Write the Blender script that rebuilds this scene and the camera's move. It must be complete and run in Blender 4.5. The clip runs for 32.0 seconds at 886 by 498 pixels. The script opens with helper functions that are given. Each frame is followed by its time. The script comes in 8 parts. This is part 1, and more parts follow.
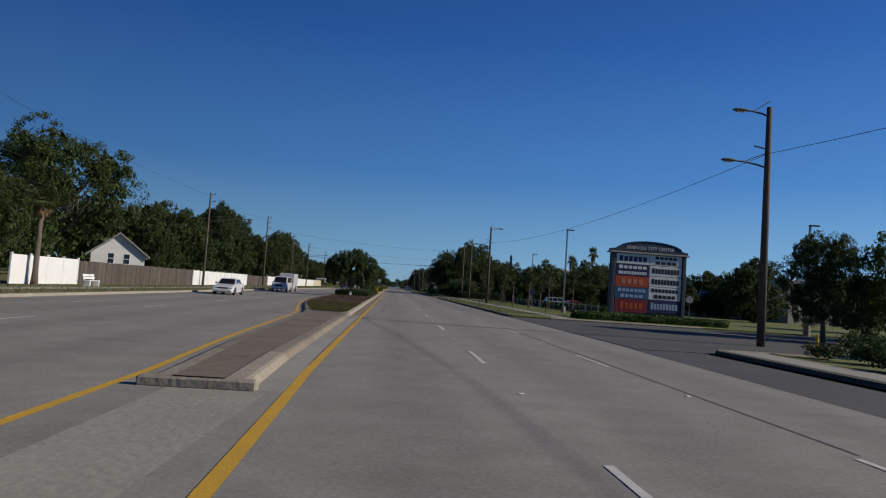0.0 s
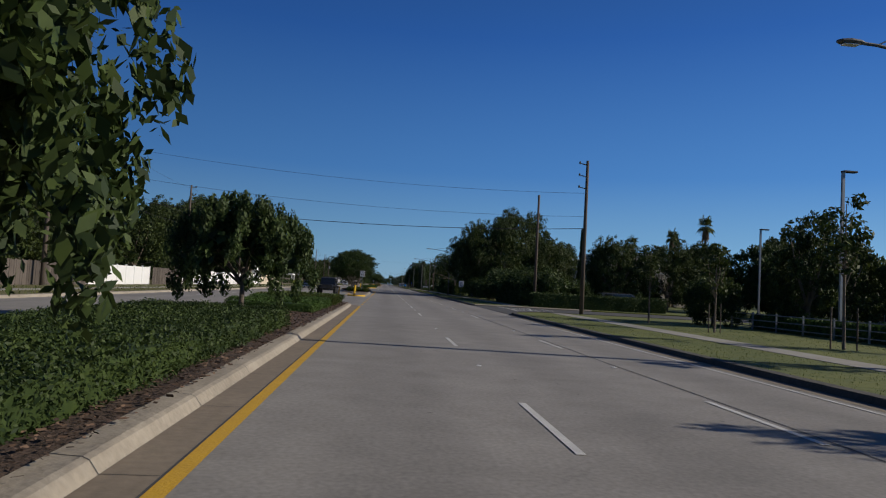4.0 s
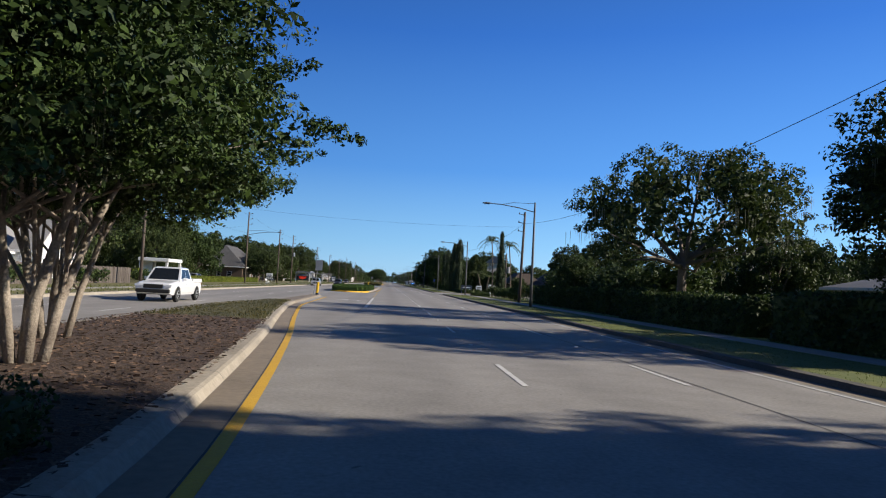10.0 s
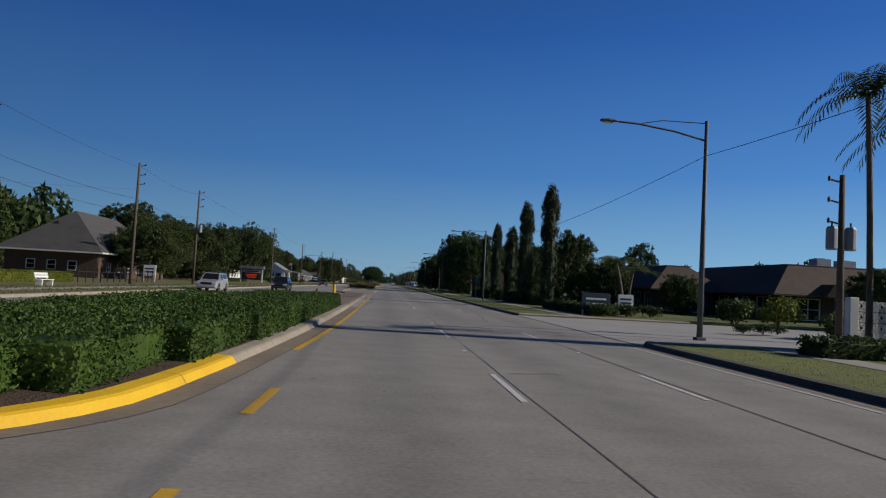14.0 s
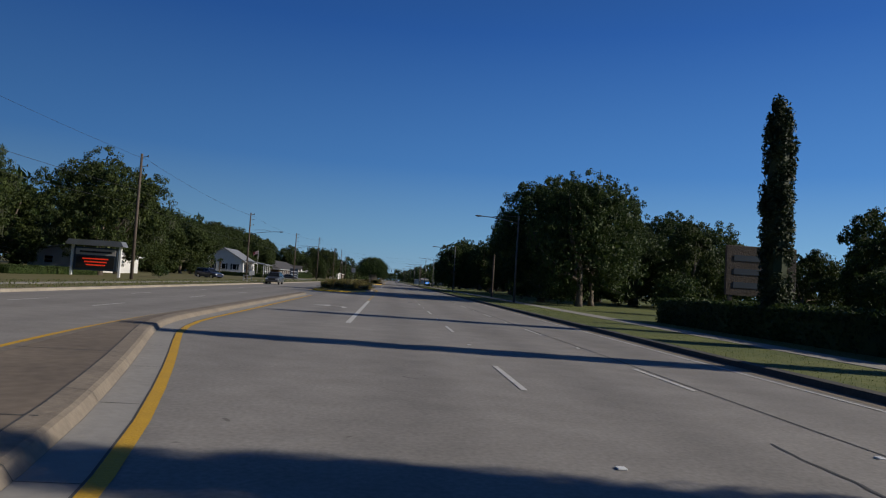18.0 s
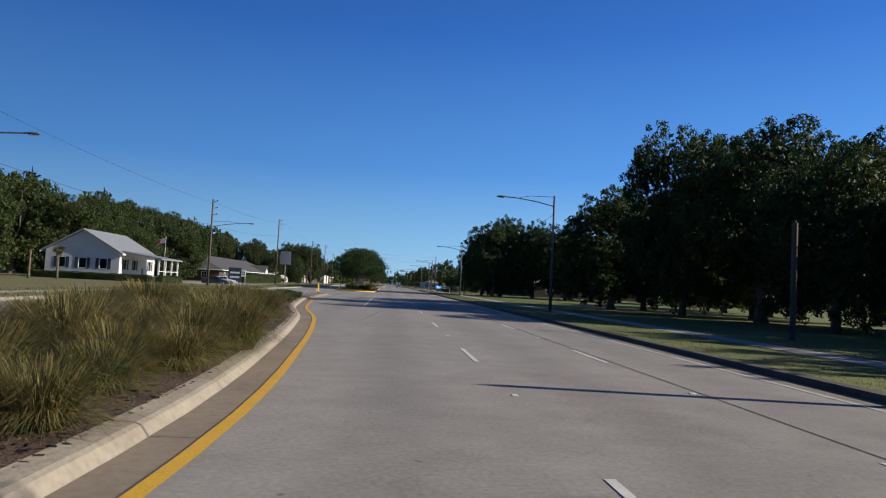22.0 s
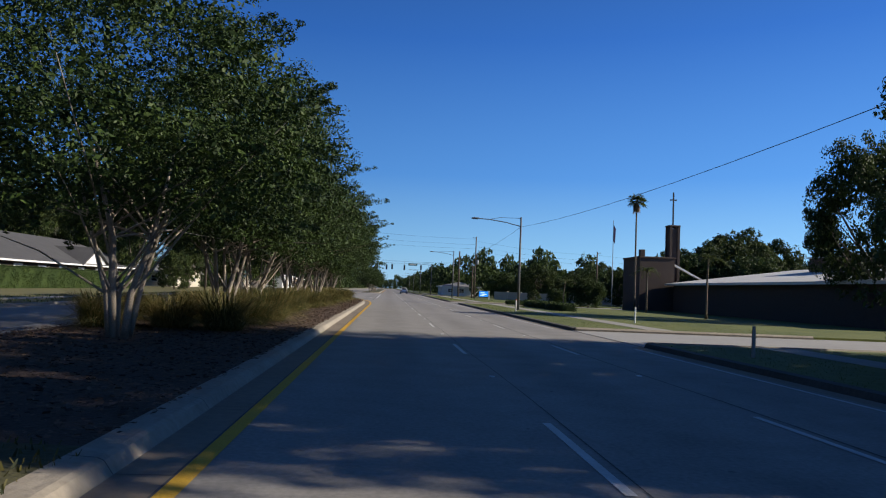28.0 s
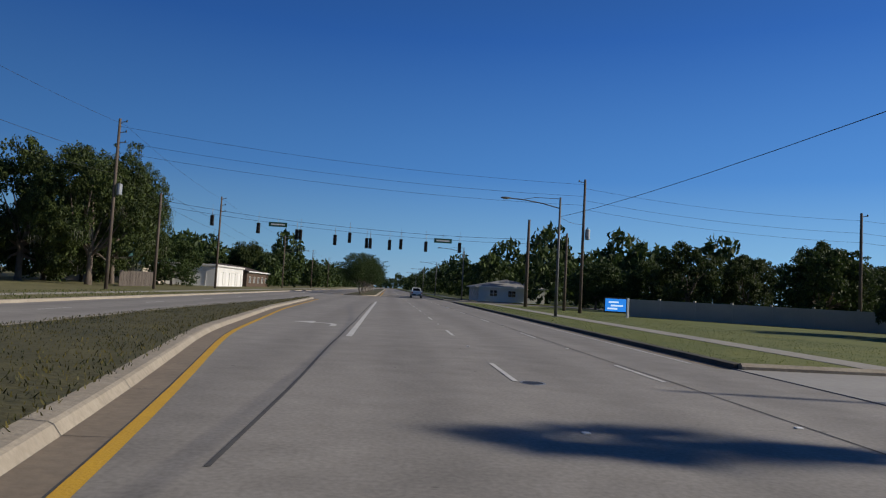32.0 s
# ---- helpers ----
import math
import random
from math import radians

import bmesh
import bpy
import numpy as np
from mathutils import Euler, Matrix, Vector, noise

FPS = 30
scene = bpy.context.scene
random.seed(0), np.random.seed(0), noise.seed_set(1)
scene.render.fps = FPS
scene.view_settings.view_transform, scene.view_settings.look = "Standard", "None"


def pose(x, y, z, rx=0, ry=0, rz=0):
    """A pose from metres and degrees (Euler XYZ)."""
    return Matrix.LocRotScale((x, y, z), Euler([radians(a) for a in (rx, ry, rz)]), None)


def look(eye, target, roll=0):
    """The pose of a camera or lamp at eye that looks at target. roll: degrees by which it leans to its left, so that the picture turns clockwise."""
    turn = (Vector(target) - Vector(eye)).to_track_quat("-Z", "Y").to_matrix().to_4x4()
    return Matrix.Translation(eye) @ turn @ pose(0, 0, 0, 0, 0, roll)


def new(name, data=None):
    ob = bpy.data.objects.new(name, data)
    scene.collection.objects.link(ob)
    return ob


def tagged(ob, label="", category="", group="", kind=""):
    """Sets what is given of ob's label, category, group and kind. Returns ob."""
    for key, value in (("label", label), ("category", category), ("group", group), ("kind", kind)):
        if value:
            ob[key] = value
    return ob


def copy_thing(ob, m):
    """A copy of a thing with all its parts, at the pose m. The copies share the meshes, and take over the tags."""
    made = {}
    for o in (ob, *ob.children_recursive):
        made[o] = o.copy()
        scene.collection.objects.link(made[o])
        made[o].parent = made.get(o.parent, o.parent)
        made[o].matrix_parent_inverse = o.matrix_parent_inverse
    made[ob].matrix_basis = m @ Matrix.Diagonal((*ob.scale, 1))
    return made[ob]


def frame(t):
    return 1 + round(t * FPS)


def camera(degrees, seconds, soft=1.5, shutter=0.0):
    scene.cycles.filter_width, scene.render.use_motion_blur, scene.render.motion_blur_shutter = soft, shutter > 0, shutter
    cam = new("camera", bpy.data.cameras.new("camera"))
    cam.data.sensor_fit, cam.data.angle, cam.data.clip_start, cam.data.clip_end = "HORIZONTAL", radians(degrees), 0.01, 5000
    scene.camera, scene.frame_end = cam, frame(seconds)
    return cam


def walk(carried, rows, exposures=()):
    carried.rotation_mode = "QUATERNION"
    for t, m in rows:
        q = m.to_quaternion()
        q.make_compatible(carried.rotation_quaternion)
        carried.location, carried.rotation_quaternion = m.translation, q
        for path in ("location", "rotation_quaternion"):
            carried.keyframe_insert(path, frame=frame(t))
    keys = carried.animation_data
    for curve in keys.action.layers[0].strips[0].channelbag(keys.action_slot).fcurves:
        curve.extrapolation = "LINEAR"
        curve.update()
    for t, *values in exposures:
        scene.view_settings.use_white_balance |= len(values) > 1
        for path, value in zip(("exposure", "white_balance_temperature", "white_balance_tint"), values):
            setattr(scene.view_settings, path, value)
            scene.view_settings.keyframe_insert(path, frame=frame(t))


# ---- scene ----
# the camera rides in a car along the road
cam = camera(67.4, 32.0, soft=1.15)
PATH = [
    (0.0, (-0.054, 12.156, 1.68), (1.414, 32.064, 2.913), 3.91),
    (0.5, (-0.179, 22.439, 1.68), (1.391, 42.345, 2.815), 3.50),
    (1.0, (-0.245, 32.768, 1.68), (1.398, 52.667, 2.831), 3.17),
    (1.5, (-0.146, 42.896, 1.68), (1.459, 62.800, 2.805), 3.29),
    (2.0, (-0.153, 53.161, 1.68), (1.515, 73.055, 2.872), 3.25),
    (2.5, (-0.121, 63.544, 1.68), (1.518, 83.446, 2.783), 3.22),
    (3.0, (0.029, 73.842, 1.68), (1.725, 93.741, 2.752), 3.00),
    (3.5, (0.167, 84.062, 1.68), (1.853, 103.958, 2.820), 3.22),
    (5.5, (-0.096, 125.057, 1.68), (1.595, 144.953, 2.814), 3.10),
    (6.0, (-0.020, 135.330, 1.68), (1.692, 155.224, 2.815), 3.53),
    (6.5, (0.035, 145.585, 1.68), (1.702, 165.492, 2.652), 3.22),
    (7.0, (0.032, 155.888, 1.68), (1.733, 175.784, 2.803), 3.29),
    (7.5, (0.054, 166.434, 1.68), (1.670, 186.335, 2.829), 3.51),
    (8.0, (-0.022, 177.330, 1.68), (1.592, 197.236, 2.752), 3.58),
    (8.5, (-0.094, 188.049, 1.68), (1.581, 207.950, 2.756), 3.50),
    (9.0, (-0.094, 198.804, 1.68), (1.555, 218.707, 2.760), 2.63),
    (9.5, (-0.125, 209.455, 1.68), (1.536, 229.357, 2.745), 2.72),
    (10.0, (-0.197, 220.076, 1.68), (1.429, 239.981, 2.751), 2.96),
    (10.5, (-0.155, 230.694, 1.68), (1.573, 250.592, 2.726), 2.75),
    (11.0, (-0.103, 241.396, 1.68), (1.598, 261.296, 2.711), 3.05),
    (11.5, (-0.011, 252.197, 1.68), (1.658, 272.099, 2.746), 3.63),
    (12.0, (0.070, 263.009, 1.68), (1.805, 282.907, 2.725), 3.88),
    (12.5, (0.076, 273.831, 1.68), (1.782, 293.728, 2.772), 3.86),
    (13.0, (0.049, 284.656, 1.68), (1.654, 304.554, 2.893), 4.20),
    (13.5, (0.110, 295.745, 1.68), (1.765, 315.645, 2.797), 4.13),
    (14.0, (0.078, 306.827, 1.68), (1.762, 326.725, 2.795), 3.20),
    (14.5, (0.238, 317.540, 1.68), (1.919, 337.438, 2.810), 3.73),
    (16.5, (-0.149, 359.815, 1.68), (1.418, 379.723, 2.796), 4.10),
    (17.0, (-0.184, 370.224, 1.68), (1.387, 390.130, 2.823), 4.08),
    (17.5, (-0.239, 380.684, 1.68), (1.391, 400.587, 2.775), 3.37),
    (18.0, (-0.059, 391.237, 1.68), (1.499, 411.150, 2.705), 3.62),
    (18.5, (-0.037, 401.830, 1.68), (1.609, 421.724, 2.904), 3.47),
    (19.0, (-0.032, 412.353, 1.68), (1.859, 432.229, 2.853), 3.32),
    (19.5, (0.083, 422.842, 1.68), (1.929, 442.730, 2.719), 3.39),
    (20.0, (0.018, 433.432, 1.68), (1.787, 453.320, 2.832), 3.74),
    (20.5, (0.126, 443.838, 1.68), (1.833, 463.737, 2.751), 3.08),
    (21.0, (0.253, 454.037, 1.68), (1.930, 473.938, 2.749), 3.50),
    (21.5, (0.315, 464.134, 1.68), (2.002, 484.036, 2.726), 3.21),
    (22.0, (0.193, 474.225, 1.68), (1.770, 494.131, 2.798), 2.85),
    (22.5, (0.117, 484.282, 1.68), (1.684, 504.191, 2.767), 2.82),
    (23.0, (0.051, 494.350, 1.68), (1.649, 514.253, 2.824), 2.77),
    (23.5, (0.012, 504.312, 1.68), (1.611, 524.215, 2.823), 2.85),
    (24.0, (0.101, 514.366, 1.68), (1.749, 534.261, 2.891), 2.33),
    (24.5, (0.083, 525.154, 1.68), (1.726, 545.048, 2.924), 2.11),
    (25.0, (0.080, 536.218, 1.68), (1.744, 556.116, 2.824), 2.12),
    (25.5, (0.057, 546.997, 1.68), (1.699, 566.896, 2.844), 2.28),
    (27.5, (0.171, 589.341, 1.68), (1.826, 609.239, 2.840), 2.39),
    (28.0, (0.146, 599.718, 1.68), (1.746, 619.615, 2.910), 2.44),
    (28.5, (0.109, 609.865, 1.68), (1.689, 629.768, 2.849), 2.58),
    (29.0, (0.056, 619.881, 1.68), (1.685, 639.781, 2.829), 3.08),
    (29.5, (0.087, 629.753, 1.68), (1.720, 649.644, 2.974), 2.81),
    (30.0, (-0.040, 639.579, 1.68), (1.636, 659.466, 2.981), 2.88),
    (30.5, (0.021, 649.090, 1.68), (1.638, 668.984, 2.959), 2.90),
    (31.0, (-0.082, 658.623, 1.68), (1.570, 678.516, 2.927), 2.78),
    (31.5, (-0.108, 668.211, 1.68), (1.561, 688.097, 3.010), 2.83),
    (32.0, (-0.272, 677.847, 1.68), (1.317, 697.745, 2.916), 3.13),
]
walk(cam, [(t, look(eye, target, roll)) for t, eye, target, roll in PATH], ((0.0, -0.2), (8.0, -0.15), (9.0, 0.35), (10.0, 0.65), (11.0, 0.2), (12.0, -0.05), (13.0, -0.2), (19.0, -0.2), (20.0, -0.1), (21.0, 0.4), (23.0, 0.45), (25.0, 0.4), (28.0, 0.45), (29.0, 0.45), (30.0, 0.1), (32.0, 0.0)))

# ---- world, sun, exposure ----
SUN_EL, SUN_DIR = 26.0, (1.0, -0.13)
world = bpy.data.worlds.new("sky")
scene.world = world
world.use_nodes = True
wn = world.node_tree.nodes
sky = wn.new("ShaderNodeTexSky")
sky.sky_type, sky.sun_disc = "NISHITA", False
sky.sun_elevation = radians(SUN_EL)
sky.sun_rotation = math.atan2(SUN_DIR[0], SUN_DIR[1])
sky.altitude, sky.air_density, sky.dust_density, sky.ozone_density = 0, 1.0, 0.0, 4.0
# a clear deep-blue sky that pales towards the horizon, over the sun's own glow
coord, sep_z, grad, mixs, dim = wn.new("ShaderNodeTexCoord"), wn.new("ShaderNodeSeparateXYZ"), wn.new("ShaderNodeValToRGB"), wn.new("ShaderNodeMix"), wn.new("ShaderNodeVectorMath")
wl = world.node_tree.links
wl.new(coord.outputs["Generated"], sep_z.inputs[0])
wl.new(sep_z.outputs["Z"], grad.inputs["Fac"])
stops = grad.color_ramp.elements
stops[0].position, stops[0].color = 0.0, (0.30, 0.53, 0.74, 1)
stops[1].position, stops[1].color = 1.0, (0.008, 0.026, 0.095, 1)
for pos, col in ((0.06, (0.20, 0.44, 0.72, 1)), (0.17, (0.074, 0.255, 0.64, 1)), (0.36, (0.024, 0.125, 0.46, 1)), (0.6, (0.014, 0.05, 0.17, 1))):
    e = stops.new(pos)
    e.color = col
dim.operation = "SCALE"
dim.inputs["Scale"].default_value = 0.04
wl.new(sky.outputs["Color"], dim.inputs[0])
mixs.data_type = "RGBA"
mixs.inputs["Factor"].default_value = 0.82
wl.new(dim.outputs[0], mixs.inputs["A"])
wl.new(grad.outputs["Color"], mixs.inputs["B"])
side, lift = wn.new("ShaderNodeMapRange"), wn.new("ShaderNodeVectorMath")
side.inputs["From Min"].default_value, side.inputs["From Max"].default_value = -1.0, 1.0
side.inputs["To Min"].default_value, side.inputs["To Max"].default_value = 0.5, 1.4
wl.new(sep_z.outputs["X"], side.inputs["Value"])
lift.operation = "SCALE"
wl.new(mixs.outputs["Result"], lift.inputs[0])
wl.new(side.outputs[0], lift.inputs["Scale"])
wl.new(lift.outputs[0], wn["Background"].inputs["Color"])
wn["Background"].inputs["Strength"].default_value = 0.95
sun = new("sun", bpy.data.lights.new("sun", "SUN"))
sun.data.energy, sun.data.angle, sun.data.color = 4.7, radians(0.53), (1.0, 0.915, 0.78)
sv = Vector((SUN_DIR[0], SUN_DIR[1], math.tan(radians(SUN_EL)) * math.hypot(*SUN_DIR))).normalized()
sun.matrix_world = look(sv * 100, (0, 0, 0))


# ---- materials ----
def mat(name, c1, c2=None, rough=0.8, scale=1.0, bump=0.0, metal=0.0, fine=0.0, island=0.0, coat=0.0, rand=0.0):
    """A surface that wanders between two colours at a large and a fine scale, in metres."""
    m = bpy.data.materials.new(name)
    m.use_nodes = True
    n, l = m.node_tree.nodes, m.node_tree.links
    p = n["Principled BSDF"]
    p.inputs["Roughness"].default_value, p.inputs["Metallic"].default_value = rough, metal
    p.inputs["Coat Weight"].default_value = coat
    c2 = c2 or tuple(min(1, c * 0.75) for c in c1)
    geo = n.new("ShaderNodeNewGeometry")
    big, small = n.new("ShaderNodeTexNoise"), n.new("ShaderNodeTexNoise")
    for t, s in ((big, scale), (small, scale * 14)):
        t.inputs["Scale"].default_value, t.inputs["Detail"].default_value = s, 5
        l.new(geo.outputs["Position"], t.inputs["Vector"])
    add = n.new("ShaderNodeMath")
    add.operation = "MULTIPLY_ADD"
    add.inputs[1].default_value = 0.45
    l.new(small.outputs["Fac"], add.inputs[0])
    half = n.new("ShaderNodeMath")
    half.operation = "MULTIPLY"
    half.inputs[1].default_value = 0.55
    l.new(big.outputs["Fac"], half.inputs[0])
    l.new(half.outputs[0], add.inputs[2])
    fac = add.outputs[0]
    if island or rand:
        a2 = n.new("ShaderNodeMath")
        a2.operation = "MULTIPLY_ADD"
        a2.inputs[1].default_value = island or rand
        if island:
            l.new(geo.outputs["Random Per Island"], a2.inputs[0])
        else:
            oi = n.new("ShaderNodeObjectInfo")
            l.new(oi.outputs["Random"], a2.inputs[0])
        sub = n.new("ShaderNodeMath")
        sub.inputs[1].default_value = -(island or rand) / 2
        l.new(fac, sub.inputs[0])
        l.new(sub.outputs[0], a2.inputs[2])
        fac = a2.outputs[0]
    ramp = n.new("ShaderNodeValToRGB")
    ramp.color_ramp.elements[0].position, ramp.color_ramp.elements[1].position = 0.32, 0.68
    ramp.color_ramp.elements[0].color, ramp.color_ramp.elements[1].color = (*c1, 1), (*c2, 1)
    l.new(fac, ramp.inputs["Fac"])
    l.new(ramp.outputs["Color"], p.inputs["Base Color"])
    if bump:
        b = n.new("ShaderNodeBump")
        b.inputs["Strength"].default_value, b.inputs["Distance"].default_value = bump, 0.05
        l.new(small.outputs["Fac"], b.inputs["Height"])
        l.new(b.outputs["Normal"], p.inputs["Normal"])
    return m


def leaf_mat(name, c1, c2, glow=0.25):
    m = mat(name, c1, c2, 0.6, 0.5, island=0.5)
    n, l = m.node_tree.nodes, m.node_tree.links
    out, p = n["Material Output"], n["Principled BSDF"]
    p.inputs["Specular IOR Level"].default_value = 0.25
    tr, mix = n.new("ShaderNodeBsdfTranslucent"), n.new("ShaderNodeMixShader")
    mix.inputs["Fac"].default_value = glow
    l.new(p.inputs["Base Color"].links[0].from_socket, tr.inputs["Color"])
    l.new(p.outputs[0], mix.inputs[1])
    l.new(tr.outputs[0], mix.inputs[2])
    l.new(mix.outputs[0], out.inputs["Surface"])
    return m


def road_mat():
    m = mat("worn_asphalt", (0.205, 0.19, 0.172), (0.268, 0.25, 0.228), 0.85, 0.12, bump=0.25)
    n, l = m.node_tree.nodes, m.node_tree.links
    p = n["Principled BSDF"]
    src = p.inputs["Base Color"].links[0].from_socket
    geo = n.new("ShaderNodeNewGeometry")
    sep = n.new("ShaderNodeSeparateXYZ")
    l.new(geo.outputs["Position"], sep.inputs[0])
    # darker wheel and oil tracks that follow the lanes
    m1 = n.new("ShaderNodeMath")
    m1.operation = "MULTIPLY_ADD"
    m1.inputs[1].default_value, m1.inputs[2].default_value = 2 * math.pi / 3.35, -0.72
    l.new(sep.outputs["X"], m1.inputs[0])
    m2 = n.new("ShaderNodeMath")
    m2.operation = "COSINE"
    l.new(m1.outputs[0], m2.inputs[0])
    mp = n.new("ShaderNodeMapping")
    mp.inputs["Scale"].default_value = (0.7, 0.05, 1)
    l.new(geo.outputs["Position"], mp.inputs["Vector"])
    st = n.new("ShaderNodeTexNoise")
    st.inputs["Scale"].default_value, st.inputs["Detail"].default_value = 1.0, 4
    l.new(mp.outputs[0], st.inputs["Vector"])
    m3 = n.new("ShaderNodeMath")
    m3.operation = "MULTIPLY"
    l.new(m2.outputs[0], m3.inputs[0])
    l.new(st.outputs["Fac"], m3.inputs[1])
    m4 = n.new("ShaderNodeMapRange")
    m4.inputs["From Min"].default_value, m4.inputs["From Max"].default_value = -0.1, 0.75
    m4.inputs["To Min"].default_value, m4.inputs["To Max"].default_value = 1.05, 0.84
    l.new(m3.outputs[0], m4.inputs["Value"])
    sc = n.new("ShaderNodeVectorMath")
    sc.operation = "SCALE"
    l.new(src, sc.inputs[0])
    l.new(m4.outputs[0], sc.inputs["Scale"])
    # cracks
    vo = n.new("ShaderNodeTexVoronoi")
    vo.feature = "DISTANCE_TO_EDGE"
    vo.inputs["Scale"].default_value = 0.16
    wob = n.new("ShaderNodeTexNoise")
    wob.inputs["Scale"].default_value = 1.2
    l.new(geo.outputs["Position"], wob.inputs["Vector"])
    va = n.new("ShaderNodeVectorMath")
    va.operation = "ADD"
    l.new(geo.outputs["Position"], va.inputs[0])
    l.new(wob.outputs["Color"], va.inputs[1])
    l.new(va.outputs[0], vo.inputs["Vector"])
    mr = n.new("ShaderNodeMapRange")
    mr.inputs["From Max"].default_value = 0.006
    mr.inputs["To Min"].default_value = 0.92
    l.new(vo.outputs["Distance"], mr.inputs["Value"])
    s2 = n.new("ShaderNodeVectorMath")
    s2.operation = "SCALE"
    l.new(sc.outputs[0], s2.inputs[0])
    l.new(mr.outputs[0], s2.inputs["Scale"])
    # aggregate grain, blotches and small dark flecks
    gr, bl = n.new("ShaderNodeTexNoise"), n.new("ShaderNodeTexNoise")
    gr.inputs["Scale"].default_value, gr.inputs["Detail"].default_value = 16.0, 6
    bl.inputs["Scale"].default_value, bl.inputs["Detail"].default_value = 0.9, 6
    fk = n.new("ShaderNodeTexVoronoi")
    fk.inputs["Scale"].default_value = 1.1
    for t in (gr, bl):
        l.new(geo.outputs["Position"], t.inputs["Vector"])
    l.new(va.outputs[0], fk.inputs["Vector"])
    last = s2
    for src2, lo, hi, to0, to1 in ((gr.outputs["Fac"], 0.3, 0.7, 0.84, 1.14), (bl.outputs["Fac"], 0.35, 0.65, 0.92, 1.06), (fk.outputs["Distance"], 0.03, 0.06, 0.55, 1.0)):
        mr2, s3 = n.new("ShaderNodeMapRange"), n.new("ShaderNodeVectorMath")
        mr2.inputs["From Min"].default_value, mr2.inputs["From Max"].default_value = lo, hi
        mr2.inputs["To Min"].default_value, mr2.inputs["To Max"].default_value = to0, to1
        l.new(src2, mr2.inputs["Value"])
        s3.operation = "SCALE"
        l.new(last.outputs[0], s3.inputs[0])
        l.new(mr2.outputs[0], s3.inputs["Scale"])
        last = s3
    l.new(last.outputs[0], p.inputs["Base Color"])
    return m


def glass_mat():
    m = bpy.data.materials.new("dark_glass")
    m.use_nodes = True
    p = m.node_tree.nodes["Principled BSDF"]
    p.inputs["Base Color"].default_value = (0.012, 0.014, 0.016, 1)
    p.inputs["Roughness"].default_value = 0.06
    return m


def glow_mat(name, c, s):
    m = mat(name, c, c, 0.4)
    p = m.node_tree.nodes["Principled BSDF"]
    p.inputs["Emission Color"].default_value, p.inputs["Emission Strength"].default_value = (*c, 1), s
    return m


ROAD = road_mat()
DRIVE = mat("dark_asphalt", (0.05, 0.05, 0.052), (0.085, 0.083, 0.08), 0.9, 0.3, 0.3)
DRIVE_PALE = mat("pale_drive_concrete", (0.26, 0.25, 0.24), (0.33, 0.32, 0.3), 0.9, 0.3, 0.3)
CONC = mat("kerb_concrete", (0.36, 0.315, 0.25), (0.22, 0.188, 0.148), 0.9, 0.7, 0.4)
GUTTER = mat("gutter_concrete", (0.255, 0.205, 0.15), (0.165, 0.132, 0.098), 0.9, 0.5, 0.2)
WALK = mat("sidewalk_concrete", (0.34, 0.32, 0.28), (0.24, 0.225, 0.195), 0.9, 0.6, 0.3)
# dirt plus the shade of the sun-averted kerb face, both in the colour
DIRTY_SHADED = mat("dirty_shaded_kerb_concrete", (0.10, 0.092, 0.08), (0.05, 0.046, 0.038), 0.95, 0.8, 0.4)
PAVE = mat("brown_median_concrete", (0.225, 0.18, 0.132), (0.118, 0.093, 0.07), 0.9, 0.35, 0.12)
WORNKERB = mat("worn_brown_kerb", (0.27, 0.225, 0.172), (0.16, 0.132, 0.102), 0.9, 0.6, 0.3)
PALEGUTTER = mat("pale_gutter_concrete", (0.33, 0.315, 0.29), (0.255, 0.24, 0.218), 0.9, 0.4, 0.2)
GRASS = mat("mown_grass", (0.06, 0.085, 0.012), (0.15, 0.16, 0.03), 0.95, 0.22, 0.8)
DRYGRASS = mat("dry_grass", (0.085, 0.085, 0.022), (0.16, 0.14, 0.055), 0.95, 0.3, 0.8)
MEDGRASS = mat("median_turf", (0.032, 0.034, 0.011), (0.088, 0.078, 0.028), 0.95, 0.5, 0.8)
MULCH = mat("mulch", (0.042, 0.026, 0.018), (0.09, 0.055, 0.036), 0.95, 1.5, 0.9)
CHIP = mat("mulch_chip", (0.035, 0.021, 0.014), (0.15, 0.092, 0.06), 0.95, 3, island=0.8)
YELLOW = mat("yellow_paint", (0.62, 0.36, 0.02), (0.5, 0.29, 0.03), 0.75, 2.0, 0.2)
YKERB = mat("yellow_kerb_paint", (0.75, 0.47, 0.01), (0.66, 0.38, 0.01), 0.7, 1.5, 0.2)
WHITE = mat("road_white_paint", (0.62, 0.61, 0.58), (0.45, 0.44, 0.42), 0.75, 2.5, 0.2)
VINYL = mat("white_vinyl", (0.8, 0.79, 0.78), (0.72, 0.71, 0.7), 0.5, 0.8, 0.05)
CREAM = mat("cream_vinyl", (0.62, 0.55, 0.42), (0.55, 0.48, 0.36), 0.5, 0.8, 0.05)
FENCEWOOD = mat("weathered_wood", (0.07, 0.056, 0.046), (0.115, 0.094, 0.078), 0.9, 1.2, 0.5, rand=0.5)
# yellow darkened to mustard: the posts' shaded side is put into the colour
SHADEDPOST = mat("shaded_yellow_plastic", (0.3, 0.18, 0.03), (0.16, 0.09, 0.025), 0.7, 3.0)
POLEWOOD = mat("pole_wood", (0.07, 0.054, 0.043), (0.12, 0.092, 0.072), 0.9, 1.0, 0.5)
POLESTEEL = mat("dull_lamp_steel", (0.13, 0.135, 0.14), (0.085, 0.088, 0.09), 0.65, 1.0, 0.1, metal=0.3)
